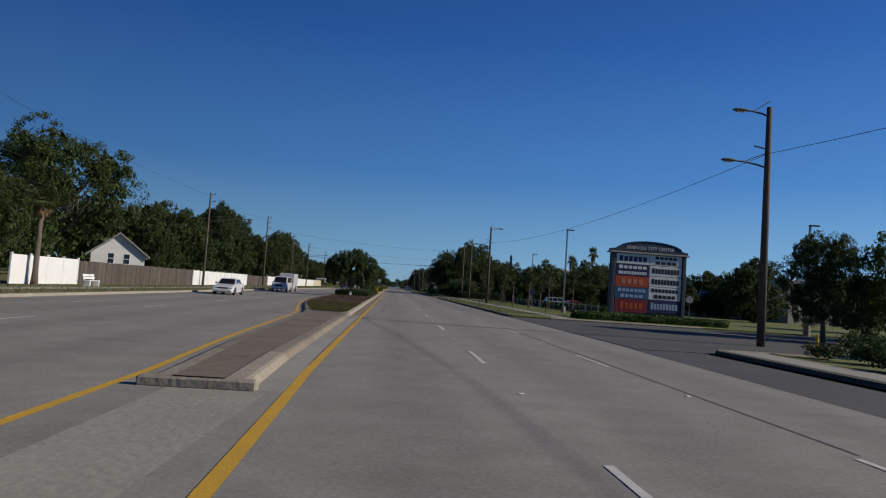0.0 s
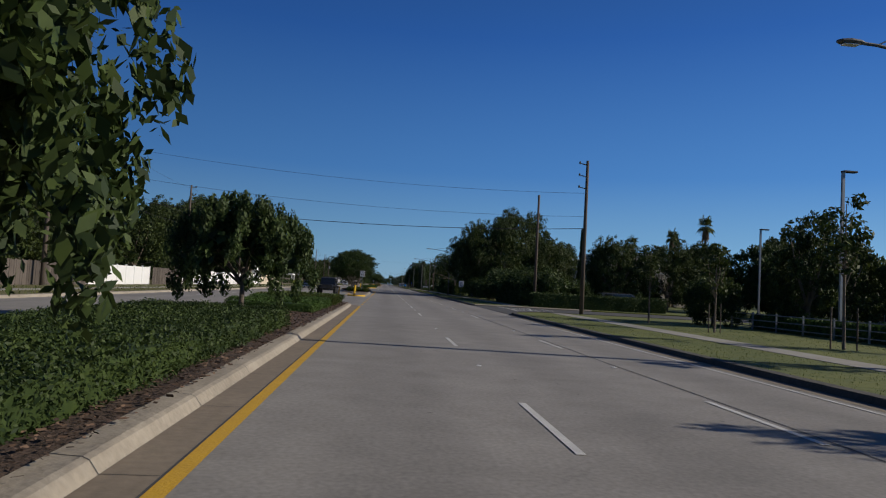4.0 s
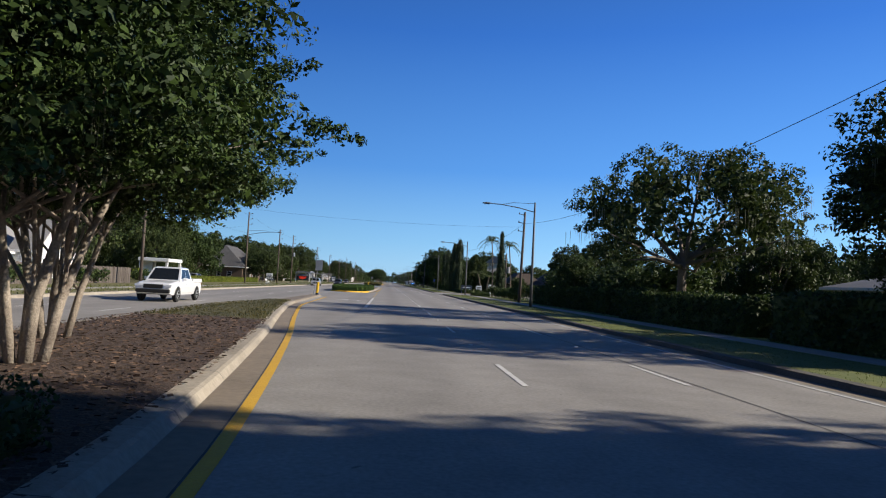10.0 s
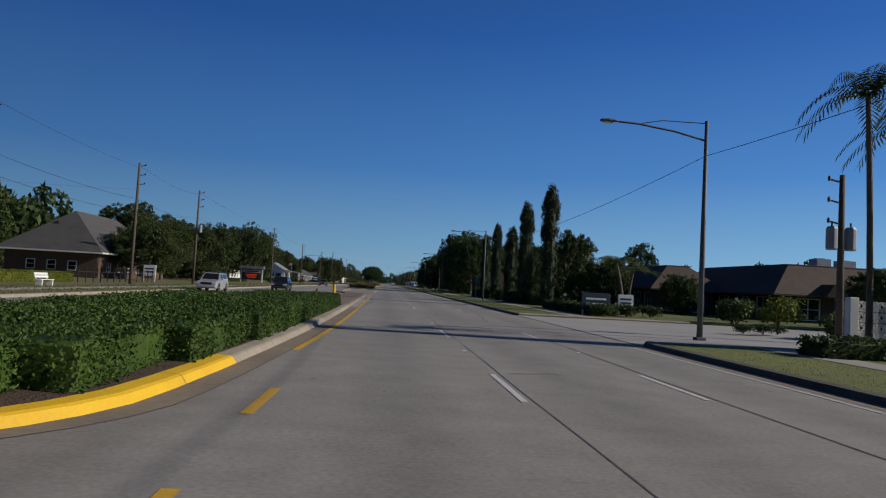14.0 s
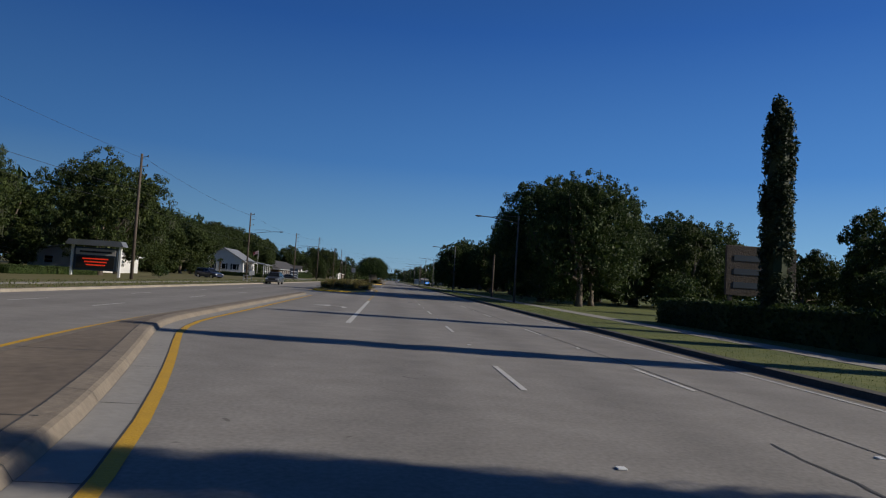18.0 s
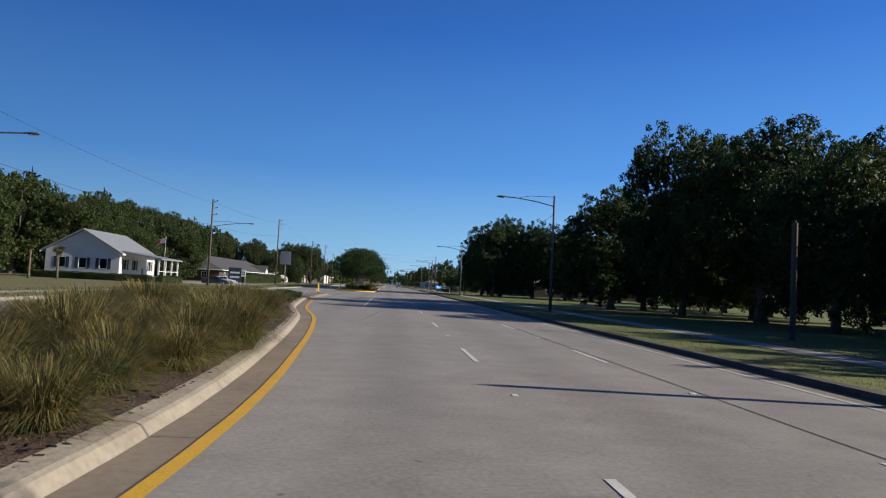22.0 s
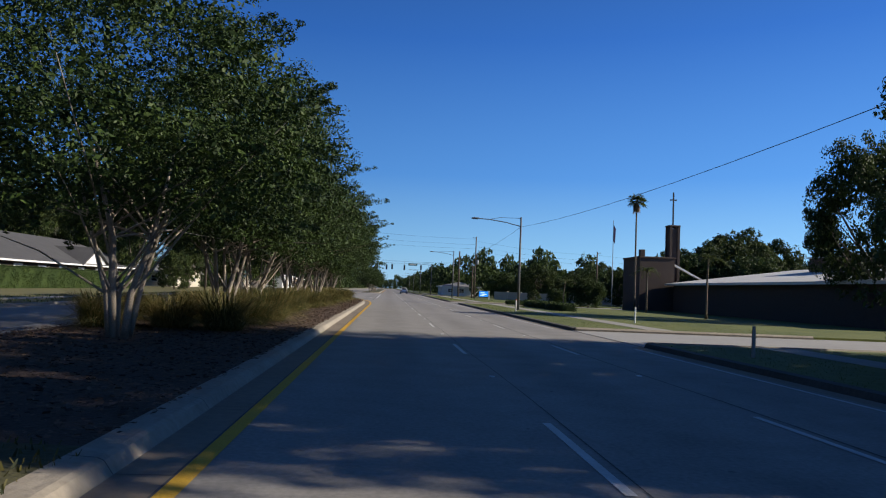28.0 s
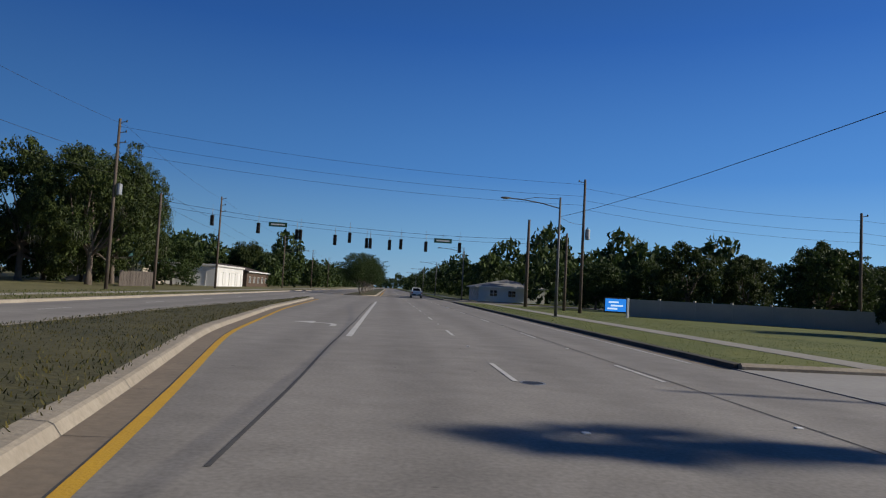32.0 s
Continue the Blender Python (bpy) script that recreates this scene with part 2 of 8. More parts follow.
STEEL = mat("galvanised_steel", (0.32, 0.33, 0.34), (0.24, 0.25, 0.26), 0.5, 1.0, 0.1, metal=0.6)
DARKSTEEL = mat("dark_metal", (0.02, 0.02, 0.022), (0.035, 0.035, 0.035), 0.6, 1.0)
WIRE = mat("cable_rubber", (0.012, 0.012, 0.013), (0.02, 0.02, 0.02), 0.7)
BLACK = mat("black_plastic", (0.008, 0.008, 0.008), (0.014, 0.014, 0.014), 0.75)
RUBBER = mat("tyre_rubber", (0.012, 0.012, 0.012), (0.022, 0.022, 0.022), 0.9, 4)
GLASS = glass_mat()
HEADGLASS = mat("lamp_glass", (0.75, 0.76, 0.78), (0.6, 0.62, 0.65), 0.15, 3)
TAILRED = mat("red_lens", (0.35, 0.01, 0.01), (0.28, 0.01, 0.01), 0.25, 3)
SIGNWHITE = mat("sign_white", (0.78, 0.78, 0.76), (0.7, 0.7, 0.68), 0.5, 1.5)
SIGNBLACK = mat("sign_black", (0.015, 0.015, 0.017), (0.02, 0.02, 0.02), 0.5, 1.5)
BARK = mat("grey_bark", (0.11, 0.085, 0.065), (0.19, 0.155, 0.125), 0.95, 2.0, 0.9)
# wide spread of tones: sunlit and dark stretches of stem in the bark colour
PALEBARK = mat("pale_smooth_bark", (0.39, 0.335, 0.27), (0.13, 0.1, 0.078), 0.8, 2.0, 0.4)
PALMBARK = mat("palm_trunk", (0.2, 0.16, 0.12), (0.12, 0.095, 0.07), 0.95, 4.0, 0.9)
L_OAK = leaf_mat("oak_leaves", (0.022, 0.036, 0.010), (0.070, 0.095, 0.022))
L_DARK = leaf_mat("dark_leaves", (0.022, 0.040, 0.012), (0.064, 0.095, 0.023))
L_MYRTLE = leaf_mat("myrtle_leaves", (0.016, 0.032, 0.008), (0.05, 0.083, 0.016), 0.14)
L_YELLOW = leaf_mat("yellow_green_leaves", (0.07, 0.1, 0.015), (0.2, 0.22, 0.03), 0.3)
L_HEDGE = leaf_mat("hedge_leaves", (0.022, 0.05, 0.009), (0.075, 0.13, 0.024), 0.2)
L_STRAP = leaf_mat("strap_leaves", (0.035, 0.06, 0.011), (0.15, 0.18, 0.045), 0.3)
L_PALM = leaf_mat("palm_leaves", (0.045, 0.065, 0.018), (0.11, 0.13, 0.04), 0.25)
L_DRY = leaf_mat("dry_fronds", (0.16, 0.095, 0.045), (0.25, 0.16, 0.08), 0.2)
L_GRASSY = leaf_mat("ornamental_grass_blades", (0.05, 0.068, 0.018), (0.27, 0.215, 0.085), 0.35)
L_BLADE = leaf_mat("turf_blades", (0.05, 0.08, 0.01), (0.13, 0.145, 0.026), 0.3)
L_SEDGE = leaf_mat("median_turf_blades", (0.018, 0.026, 0.007), (0.13, 0.11, 0.03), 0.25)
L_MOSS = leaf_mat("hanging_moss", (0.16, 0.17, 0.12), (0.25, 0.25, 0.19), 0.3)
L_CYPRESS = leaf_mat("cypress_leaves", (0.020, 0.034, 0.014), (0.052, 0.07, 0.028), 0.15)


# ---- mesh helpers ----
class Mesh:
    """Gathers the points and faces of one mesh."""

    def __init__(self):
        self.v, self.f = [], []

    def quad(self, a, b, c, d):
        k = len(self.v)
        self.v += [a, b, c, d]
        self.f.append((k, k + 1, k + 2, k + 3))
        return self

    def poly(self, pts):
        k = len(self.v)
        self.v += list(pts)
        self.f.append(tuple(range(k, k + len(pts))))
        return self

    def box(self, x0, y0, z0, x1, y1, z1, b=0.0):
        k = len(self.v)
        if b <= 0:
            self.v += [(x0, y0, z0), (x1, y0, z0), (x1, y1, z0), (x0, y1, z0), (x0, y0, z1), (x1, y0, z1), (x1, y1, z1), (x0, y1, z1)]
            self.f += [tuple(k + i for i in f) for f in ((0, 3, 2, 1), (4, 5, 6, 7), (0, 1, 5, 4), (1, 2, 6, 5), (2, 3, 7, 6), (3, 0, 4, 7))]
            return self
        rings = ((b, z0), (0, z0 + b), (0, z1 - b), (b, z1))
        for o, z in rings:
            self.v += [(x0 + o + b, y0 + o, z), (x1 - o - b, y0 + o, z), (x1 - o, y0 + o + b, z), (x1 - o, y1 - o - b, z), (x1 - o - b, y1 - o, z), (x0 + o + b, y1 - o, z), (x0 + o, y1 - o - b, z), (x0 + o, y0 + o + b, z)]
        for r in range(3):
            for i in range(8):
                j = (i + 1) % 8
                self.f.append((k + 8 * r + i, k + 8 * r + j, k + 8 * r + 8 + j, k + 8 * r + 8 + i))
        self.f += [tuple(k + 7 - i for i in range(8)), tuple(k + 24 + i for i in range(8))]
        return self

    def tube(self, pts, radii, n=8, cap=True):
        k = len(self.v)
        pts = [Vector(p) for p in pts]
        for i, p in enumerate(pts):
            d = (pts[min(i + 1, len(pts) - 1)] - pts[max(i - 1, 0)]).normalized()
            a = d.cross(Vector((0.13, 0.97, 0.2)) if abs(d.y) < 0.9 else Vector((1, 0, 0))).normalized()
            c = d.cross(a)
            r = radii[i] if hasattr(radii, "__len__") else radii
            for j in range(n):
                t = 2 * math.pi * j / n
                self.v.append(tuple(p + a * (r * math.cos(t)) + c * (r * math.sin(t))))
        for i in range(len(pts) - 1):
            for j in range(n):
                self.f.append((k + i * n + j, k + i * n + (j + 1) % n, k + i * n + n + (j + 1) % n, k + i * n + n + j))
        if cap:
            self.f += [tuple(k + n - 1 - j for j in range(n)), tuple(k + (len(pts) - 1) * n + j for j in range(n))]
        return self

    def prism(self, prof, y0, y1, axis="y", inset=0.0, top=None):
        """A closed outline in two axes, drawn out along the third."""
        k, n = len(self.v), len(prof)
        for s, y in ((0, y0), (1, y1)):
            for a, c in prof:
                self.v.append((a, y, c) if axis == "y" else (y, a, c))
        self.f += [tuple(k + i for i in range(n)), tuple(k + 2 * n - 1 - i for i in range(n))]
        for i in range(n):
            j = (i + 1) % n
            self.f.append((k + i, k + n + i, k + n + j, k + j))
        return self

    def done(self, name, smooth=False):
        me = bpy.data.meshes.new(name)
        me.from_pydata(self.v, [], self.f)
        bm = bmesh.new()
        bm.from_mesh(me)
        bmesh.ops.recalc_face_normals(bm, faces=bm.faces)
        bm.to_mesh(me)
        bm.free()
        if smooth:
            me.shade_smooth()
        return me


def cards(name, v):
    """One mesh of loose four-cornered leaves from an array of their corners."""
    v = np.asarray(v, dtype=np.float32).reshape(-1, 3)
    q = len(v) // 4
    me = bpy.data.meshes.new(name)
    me.vertices.add(4 * q)
    me.vertices.foreach_set("co", v.ravel())
    me.loops.add(4 * q)
    me.loops.foreach_set("vertex_index", np.arange(4 * q, dtype=np.int32))
    me.polygons.add(q)
    me.polygons.foreach_set("loop_start", np.arange(0, 4 * q, 4, dtype=np.int32))
    me.update(calc_edges=True)
    return me


def part(name, m, material, parent=None, label=""):
    me = m.done(name) if isinstance(m, Mesh) else m
    if not me.materials:
        me.materials.append(material)
    ob = new(name, me)
    if parent:
        ob.parent = parent
    if label:
        ob["label"] = label
    return ob


def thing(name, x, y, z=0.0, label="", category="", group="", turn=0.0):
    ob = new(name)
    ob.empty_display_size = 0.3
    ob.matrix_basis = pose(x, y, z, 0, 0, turn)
    return tagged(ob, label, category or name.replace("_", " "), group)


def solid(name, m, material, label="", category="", kind="", group=""):
    return tagged(part(name, m, material), label, category or name.replace("_", " "), group, kind)


def at(x, y, z=0.0, turn=0.0, sx=1.0, sz=1.0):
    return pose(x, y, z, 0, 0, turn) @ Matrix.Diagonal((sx, sx, sz, 1))


# ---- ground, road, kerbs ----
Y0, Y1, KR, KL = -80.0, 1500.0, 9.0, -17.6
g = Mesh().quad((-2500, -400, -0.06), (2500, -400, -0.06), (2500, 3600, -0.06), (-2500, 3600, -0.06))
solid("ground", g, DRYGRASS, "wide flat ground of dry grass", "ground", "structure")
solid("road", Mesh().quad((KL - 0.3, Y0, 0), (KR + 0.3, Y0, 0), (KR + 0.3, Y1, 0), (KL - 0.3, Y1, 0)), ROAD, "worn pale grey asphalt of a six-lane road", "road", "structure")

# openings of the right kerb: from, to, surface, reach
DRIVES = [(41, 62, DRIVE, 75), (139.5, 160, DRIVE, 90), (329, 351, DRIVE_PALE, 60), (622, 631, DRIVE_PALE, 30), (683, 695, DRIVE_PALE, 45), (770, 790, DRIVE, 200)]
KERB_X = KR
edge = Y0
for a, b, m, reach in DRIVES + [(Y1, Y1, None, 0)]:
    KR = 12.0 if edge < 0 else KERB_X
    a_ = 36 if edge < 0 else a
    v = Mesh().box(KR + 0.3, edge, -0.05, 300, a_, 0.13)
    solid("verge_right", v, GRASS, "mown grass beside the road", "grass", "structure")
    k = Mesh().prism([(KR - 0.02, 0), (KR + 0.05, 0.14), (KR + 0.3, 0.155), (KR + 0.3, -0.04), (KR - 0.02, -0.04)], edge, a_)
    solid("kerb_right", k, DIRTY_SHADED, "dirty grey concrete kerb, darkened for its shaded face", "kerb", "structure")
    gut = Mesh().quad((KR - 0.45, edge, 0.004), (KR - 0.02, edge, 0.004), (KR - 0.02, a_, 0.004), (KR - 0.45, a_, 0.004))
    solid("gutter_right", gut, GUTTER, "pale concrete gutter strip", "gutter", "structure")
    if m:
        solid("driveway", Mesh().box(KERB_X, a_, -0.05, KR + reach, b, 0.02), m, "driveway that meets the road", "driveway", "structure")
        for s, yy in ((1, a_), (-1, b)) if a_ != 139.5 else ((-1, b),):
            rk = Mesh()
            pts = [(KR + 0.15 + 3.0 * (1 - math.cos(t)), yy + s * 0.1, 0.06) for t in np.linspace(0, math.pi / 2, 6)]
            rk.tube(pts + [(KR + min(reach, 12), yy + s * 0.1, 0.06)], 0.13, 6)
            solid("kerb_return", rk, CONC, "low rounded kerb beside a driveway", "kerb", "structure")
    edge = b
KR = KERB_X
# rounded corner of the verge at the side street
arc = [(9.3 + 5.9 * (1 - math.cos(t)), 139.5 + 6.4 * math.sin(t)) for t in np.linspace(0, math.pi / 2, 15)]
corner = Mesh().poly([(x, y, 0.13) for x, y in arc] + [(99, 145.9, 0.13), (99, 139.5, 0.13)])
solid("verge_corner", corner, GRASS, "rounded grass corner beside a side street", "grass", "structure")
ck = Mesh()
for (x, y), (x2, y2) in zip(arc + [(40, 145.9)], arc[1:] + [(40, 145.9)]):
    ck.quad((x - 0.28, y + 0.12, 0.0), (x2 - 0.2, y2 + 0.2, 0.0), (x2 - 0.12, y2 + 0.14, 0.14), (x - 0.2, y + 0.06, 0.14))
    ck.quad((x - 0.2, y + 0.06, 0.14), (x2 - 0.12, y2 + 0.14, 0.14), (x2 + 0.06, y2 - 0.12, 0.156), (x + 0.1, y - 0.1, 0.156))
solid("corner_kerb", ck, DIRTY_SHADED, "curved dirty concrete kerb of a street corner, darkened for shade", "kerb", "structure")
solid("sidewalk_corner", Mesh().box(13.0, 139.5, 0.1, 14.4, 144.9, 0.145), WALK, "pale concrete sidewalk at a side street", "sidewalk", "structure")
solid("turn_lane", Mesh().quad((6.6, -80, 0.004), (12.0, -80, 0.004), (12.0, 36, 0.004), (8.8, 36, 0.004)), DRIVE, "dark asphalt of a right-turn lane", "road", "structure")
solid("sidewalk_corner", Mesh().box(12.4, -20, 0.1, 13.9, 36, 0.15), WALK, "pale concrete sidewalk at a street corner", "sidewalk", "structure")
solid("verge_left", Mesh().box(-300, Y0, -0.05, KL - 0.3, Y1, 0.13), DRYGRASS, "dry mown grass beside the road", "grass", "structure")
solid("kerb_left", Mesh().prism([(KL + 0.02, 0), (KL - 0.05, 0.14), (KL - 0.3, 0.155), (KL - 0.3, -0.04), (KL + 0.02, -0.04)], Y0, Y1), CONC, "grey concrete kerb along the road", "kerb", "structure")
# sidewalks
edge = 62
for a, b, m, reach in DRIVES[1:] + [(Y1, Y1, None, 0)]:
    solid("sidewalk_right", Mesh().box(13.0, edge, 0.1, 14.4, a, 0.145), WALK, "narrow pale concrete sidewalk in the grass", "sidewalk", "structure")
    edge = b
solid("sidewalk_left", Mesh().box(-22.3, Y0, 0.1, -20.9, Y1, 0.145), WALK, "narrow pale concrete sidewalk in the grass", "sidewalk", "structure")


# ---- medians ----
def lin(y, table):
    return float(np.interp(y, [p[0] for p in table], [p[1] for p in table]))


MEDIANS = [
    # start, end, right edge, left edge, fill
    (22.3, 143.9, [(22, -2.0), (24, -2.15), (139, -2.15), (147, -2.3)], [(22, -3.6), (30, -4.1), (48, -4.6), (58, -6.0), (70, -7.2), (100, -7.7), (147, -7.7)], [(48, PAVE), (65, MEDGRASS), (143.9, MULCH)]),
    (174.5, 284.4, [(174, -2.15), (224, -2.15), (231, -2.7), (240, -3.6), (248, -4.6), (261, -6.0), (286, -6.4)], [(174, -4.4), (195, -4.6), (206, -6.4), (216, -7.6), (235, -9.0), (255, -9.1), (266, -7.7), (286, -7.5)], [(202, PAVE), (243.5, MULCH), (264, MEDGRASS), (284.4, PAVE)]),
    (312.7, 449, [(312, -3.3), (316, -2.9), (321, -2.62), (330, -2.3), (345, -2.15), (392, -2.15), (396, -2.6), (399.4, -3.4), (404, -4.6), (408.5, -5.9), (411, -6.6), (449, -7.0)], [(310, -8.3), (340, -8.3), (352, -6.6), (365, -5.0), (394, -4.95), (404, -6.9), (411, -7.5), (449, -7.9)], [(314, CONC), (350, MULCH), (449, PAVE)]),
    (464.6, 555.5, [(464, -4.9), (466.9, -4.3), (470, -3.4), (474, -2.6), (480, -2.2), (484, -2.15), (495, -2.8), (505, -3.7), (514, -5.3), (530, -6.7), (555, -7.0)], [(465, -8.6), (500, -9.0), (532, -9.3), (545, -8.8), (555, -8.6)], [(474, MEDGRASS), (533, MULCH), (556, PAVE)]),
    (592, 752, [(592, -2.15), (668, -2.15), (678, -2.55), (686.5, -3.73), (698.8, -5.75), (720, -7.3), (752, -8.3)], [(592, -9.6), (650, -9.9), (697, -10.6), (713, -10.6), (740, -9.3), (752, -9.4)], [(606, MEDGRASS), (682, MULCH), (752, MEDGRASS)]),
    (792, 1200, [(792, -2.15), (1200, -2.15)], [(792, -7.8), (1200, -7.8)], [(1200, MEDGRASS)]),
]


# by start: how far the nose is rounded, and how far its kerb is painted
NOSE = {174.5: (0.9, 1.3), 312.7: (3.4, 7.2), 464.6: (1.6, 9.4), 592: (3.0, 7.0)}


# by end: the same for the far end
TAIL = {143.9: 1.3}
SPAN = np.arange(-3, 4)
SMOOTH = {}


def eased(table, a, b):
    """A median's edge, every 0.1 m, with its corners eased."""
    key = (id(table), a)
    if key not in SMOOTH:
        ys = np.arange(a - 1, b + 1.1, 0.1)
        SMOOTH[key] = ys, np.mean([np.interp(ys + q, [p[0] for p in table], [p[1] for p in table]) for q in SPAN], 0)
    return SMOOTH[key]


def edges(seg, y):
    a, b, r, l_, _ = seg
    xr, xl = (float(np.interp(y, *eased(e, a, b))) for e in (r, l_))
    xr += 0.13
    mid, half = (xr + xl) / 2, (xr - xl) / 2
    d, blunt = (y - a, NOSE.get(a, (half * 0.8, 4.2))[0]) if y - a < b - y else (b - y, TAIL.get(b, half * 0.8))
    k = math.sqrt(max(0.0, 1 - (1 - min(1, d / blunt)) ** 2))
    k = 1.0 if a < 30 and y < a + 5 else max(k, 0.06)
    return mid - half * k, mid + half * k


def ylist(a, b):
    ends = [0, 0.08, 0.25, 0.5, 0.9, 1.4, 2.0, 2.8]
    return [a + e for e in ends] + list(np.arange(a + 4, b - 3.5, 2.0)) + [b - e for e in reversed(ends)]


rnd_pave = random.Random(3)
for seg in MEDIANS:
    a, b, r, l_, fills = seg
    ys = ylist(a, b)
    yl = NOSE.get(a, (0, 4.2))[1]
    bare = [y for y in (f[0] for f in fills) if a + yl < y < b]
    runs, lo = [(a, a + yl, YKERB if a in NOSE else CONC)], a + yl
    for y in bare + [b]:
        fm = next(f[1] for f in fills if lo + 0.01 < f[0])
        if y in TAIL:
            runs += [(lo, y - 1.35, CONC), (y - 1.35, y, YKERB)]
        else:
            runs.append((lo, y, WORNKERB if fm is PAVE else CONC))
        lo = y
    for yfrom, yto, km in runs:
        kb = Mesh()
        yy = [y for y in ys if yfrom - 0.01 <= y <= yto + 0.01]
        yy = sorted(set(yy) | {yfrom, yto})
        for y, y2 in zip(yy, yy[1:]):
            for side in (0, 1):
                s = 1 if side else -1
                e, e2 = edges(seg, y)[side], edges(seg, y2)[side]
                w = min(0.48, abs(edges(seg, y)[1] - edges(seg, y)[0]) * 0.45)
                p = [(e - s * 0.08, 0), (e - s * 0.16, 0.115), (e - s * 0.22, 0.14), (e - s * w, 0.155)]
                p2 = [(e2 - s * 0.08, 0), (e2 - s * 0.16, 0.115), (e2 - s * 0.22, 0.14), (e2 - s * w, 0.155)]
                for i in range(3):
                    kb.quad((p[i][0], y, p[i][1]), (p2[i][0], y2, p2[i][1]), (p2[i + 1][0], y2, p2[i + 1][1]), (p[i + 1][0], y, p[i + 1][1]))
        solid("median_kerb", kb, km, "yellow-painted kerb at the nose of a median" if km is YKERB else "pale concrete kerb of the median", "kerb", "structure")
    if a < 30:
        x0, x1 = edges(seg, a)
        solid("median_kerb", Mesh().box(x0, a - 0.06, -0.02, x1, a + 0.16, 0.15, 0.03), CONC, "pale worn end kerb of the median", "kerb", "structure")
        solid("median_pad", Mesh().quad((-3.3, 14, 0.004), (-2.2, 12, 0.004), (-1.75, a - 0.1, 0.004), (-3.2, a - 0.1, 0.004)), WALK, "pale concrete pad before the median", "median", "structure")
    # gutter pan on the travelled side
    pans = {True: Mesh(), False: Mesh()}
    for y, y2 in zip(ys, ys[1:]):
        e, e2 = edges(seg, y)[1], edges(seg, y2)[1]
        pans[next((f[1] for f in fills if y < f[0]), MULCH) is PAVE].quad((e - 0.07, y, 0.004), (e2 - 0.07, y2, 0.004), (e2 + 0.42, y2, 0.004), (e + 0.42, y, 0.004))
    for pale, pan in pans.items():
        if pan.v:
            solid("median_gutter", pan, PALEGUTTER if pale else GUTTER, "pale concrete gutter beside the median" if pale else "stained tan concrete gutter beside the median", "gutter", "structure")
    jt = Mesh()
    for y, y2 in zip(ys, ys[1:]):
        e, e2 = edges(seg, y)[1], edges(seg, y2)[1]
        jt.quad((e + 0.415, y, 0.0065), (e + 0.44, y, 0.0065), (e2 + 0.44, y2, 0.0065), (e2 + 0.415, y2, 0.0065))
    y = a + 4.5
    while y < b - 1.5:
        e, e2 = edges(seg, y)[1], edges(seg, y + 0.014)[1]
        for (u, z), (u2, z2) in (((0.41, 0.0068), (-0.07, 0.0068)), ((-0.077, 0.004), (-0.157, 0.118)), ((-0.157, 0.1185), (-0.217, 0.143)), ((-0.217, 0.1435), (-0.47, 0.1585))):
            jt.quad((e + u, y, z), (e2 + u, y + 0.014, z), (e2 + u2, y + 0.014, z2), (e + u2, y, z2))
        y += 3.05
    solid("gutter_joint", jt, DRIVE, "thin dark joint along the gutter", "gutter", "structure")
    # fill
    start = a
    for to, fm in fills:
        fl = Mesh()
        yy = sorted({start, to} | {y for y in ys if start < y < to})
        for y, y2 in zip(yy, yy[1:]):
            for u, u2, h, h2 in ((0, 0.3, 0.15, 0.2), (0.3, 0.7, 0.2, 0.2), (0.7, 1, 0.2, 0.15)):
                if fm in (PAVE, CONC):
                    h = h2 = 0.15
                c = []
                for yq, uu, hh in ((y, u, h), (y2, u, h), (y2, u2, h2), (y, u2, h2)):
                    x0, x1 = edges(seg, yq)
                    x0, x1 = x0 + 0.44, x1 - 0.44
                    if x1 < x0:
                        x0 = x1 = (x0 + x1) / 2
                    c.append((x0 + (x1 - x0) * uu, yq, hh))
                fl.quad(*c)
        if fm is PAVE:
            jn, yj = Mesh(), start + 3.0
            while yj < to - 1:
                (x0, x1), wob = edges(seg, yj), rnd_pave.uniform(-0.12, 0.12)
                if x1 - x0 > 1.3:
                    jn.quad((x0 + 0.4, yj, 0.1535), (x1 - 0.4, yj + wob, 0.1535), (x1 - 0.4, yj + wob + 0.035, 0.1535), (x0 + 0.4, yj + 0.035, 0.1535))
                yj += rnd_pave.uniform(3.6, 5.2)
            for q, q2 in zip(yy, yy[1:]):
                (x0, x1), (u0, u1) = edges(seg, q), edges(seg, q2)
                if x1 - x0 > 1.3 and u1 - u0 > 1.3:
                    jn.quad((x1 - 0.5, q, 0.1575), (x1 - 0.475, q, 0.1575), (u1 - 0.475, q2, 0.1575), (u1 - 0.5, q2, 0.1575))
            if jn.v:
                solid("paving_joint", jn, DRIVE, "dark open joints in the median paving", "joint", "structure")
        nm = {PAVE: "median_paving", MEDGRASS: "median_grass", MULCH: "median_mulch", CONC: "median_concrete"}[fm]
        solid(nm, fl, fm, {PAVE: "stained brown concrete of the median", MEDGRASS: "low patchy grass on the median", MULCH: "dark reddish wood mulch bed on the median", CONC: "pale concrete of the median nose"}[fm], "median", "structure")
        start = to


# ---- road paint ----
def strip(name, pts, w, material, label, z=0.008):
    m = Mesh()
    for (x, y), (x2, y2) in zip(pts, pts[1:]):
        m.quad((x - w / 2, y, z), (x + w / 2, y, z), (x2 + w / 2, y2, z), (x2 - w / 2, y2, z))
    return solid(name, m, material, label, "road marking", "structure", "road paint")


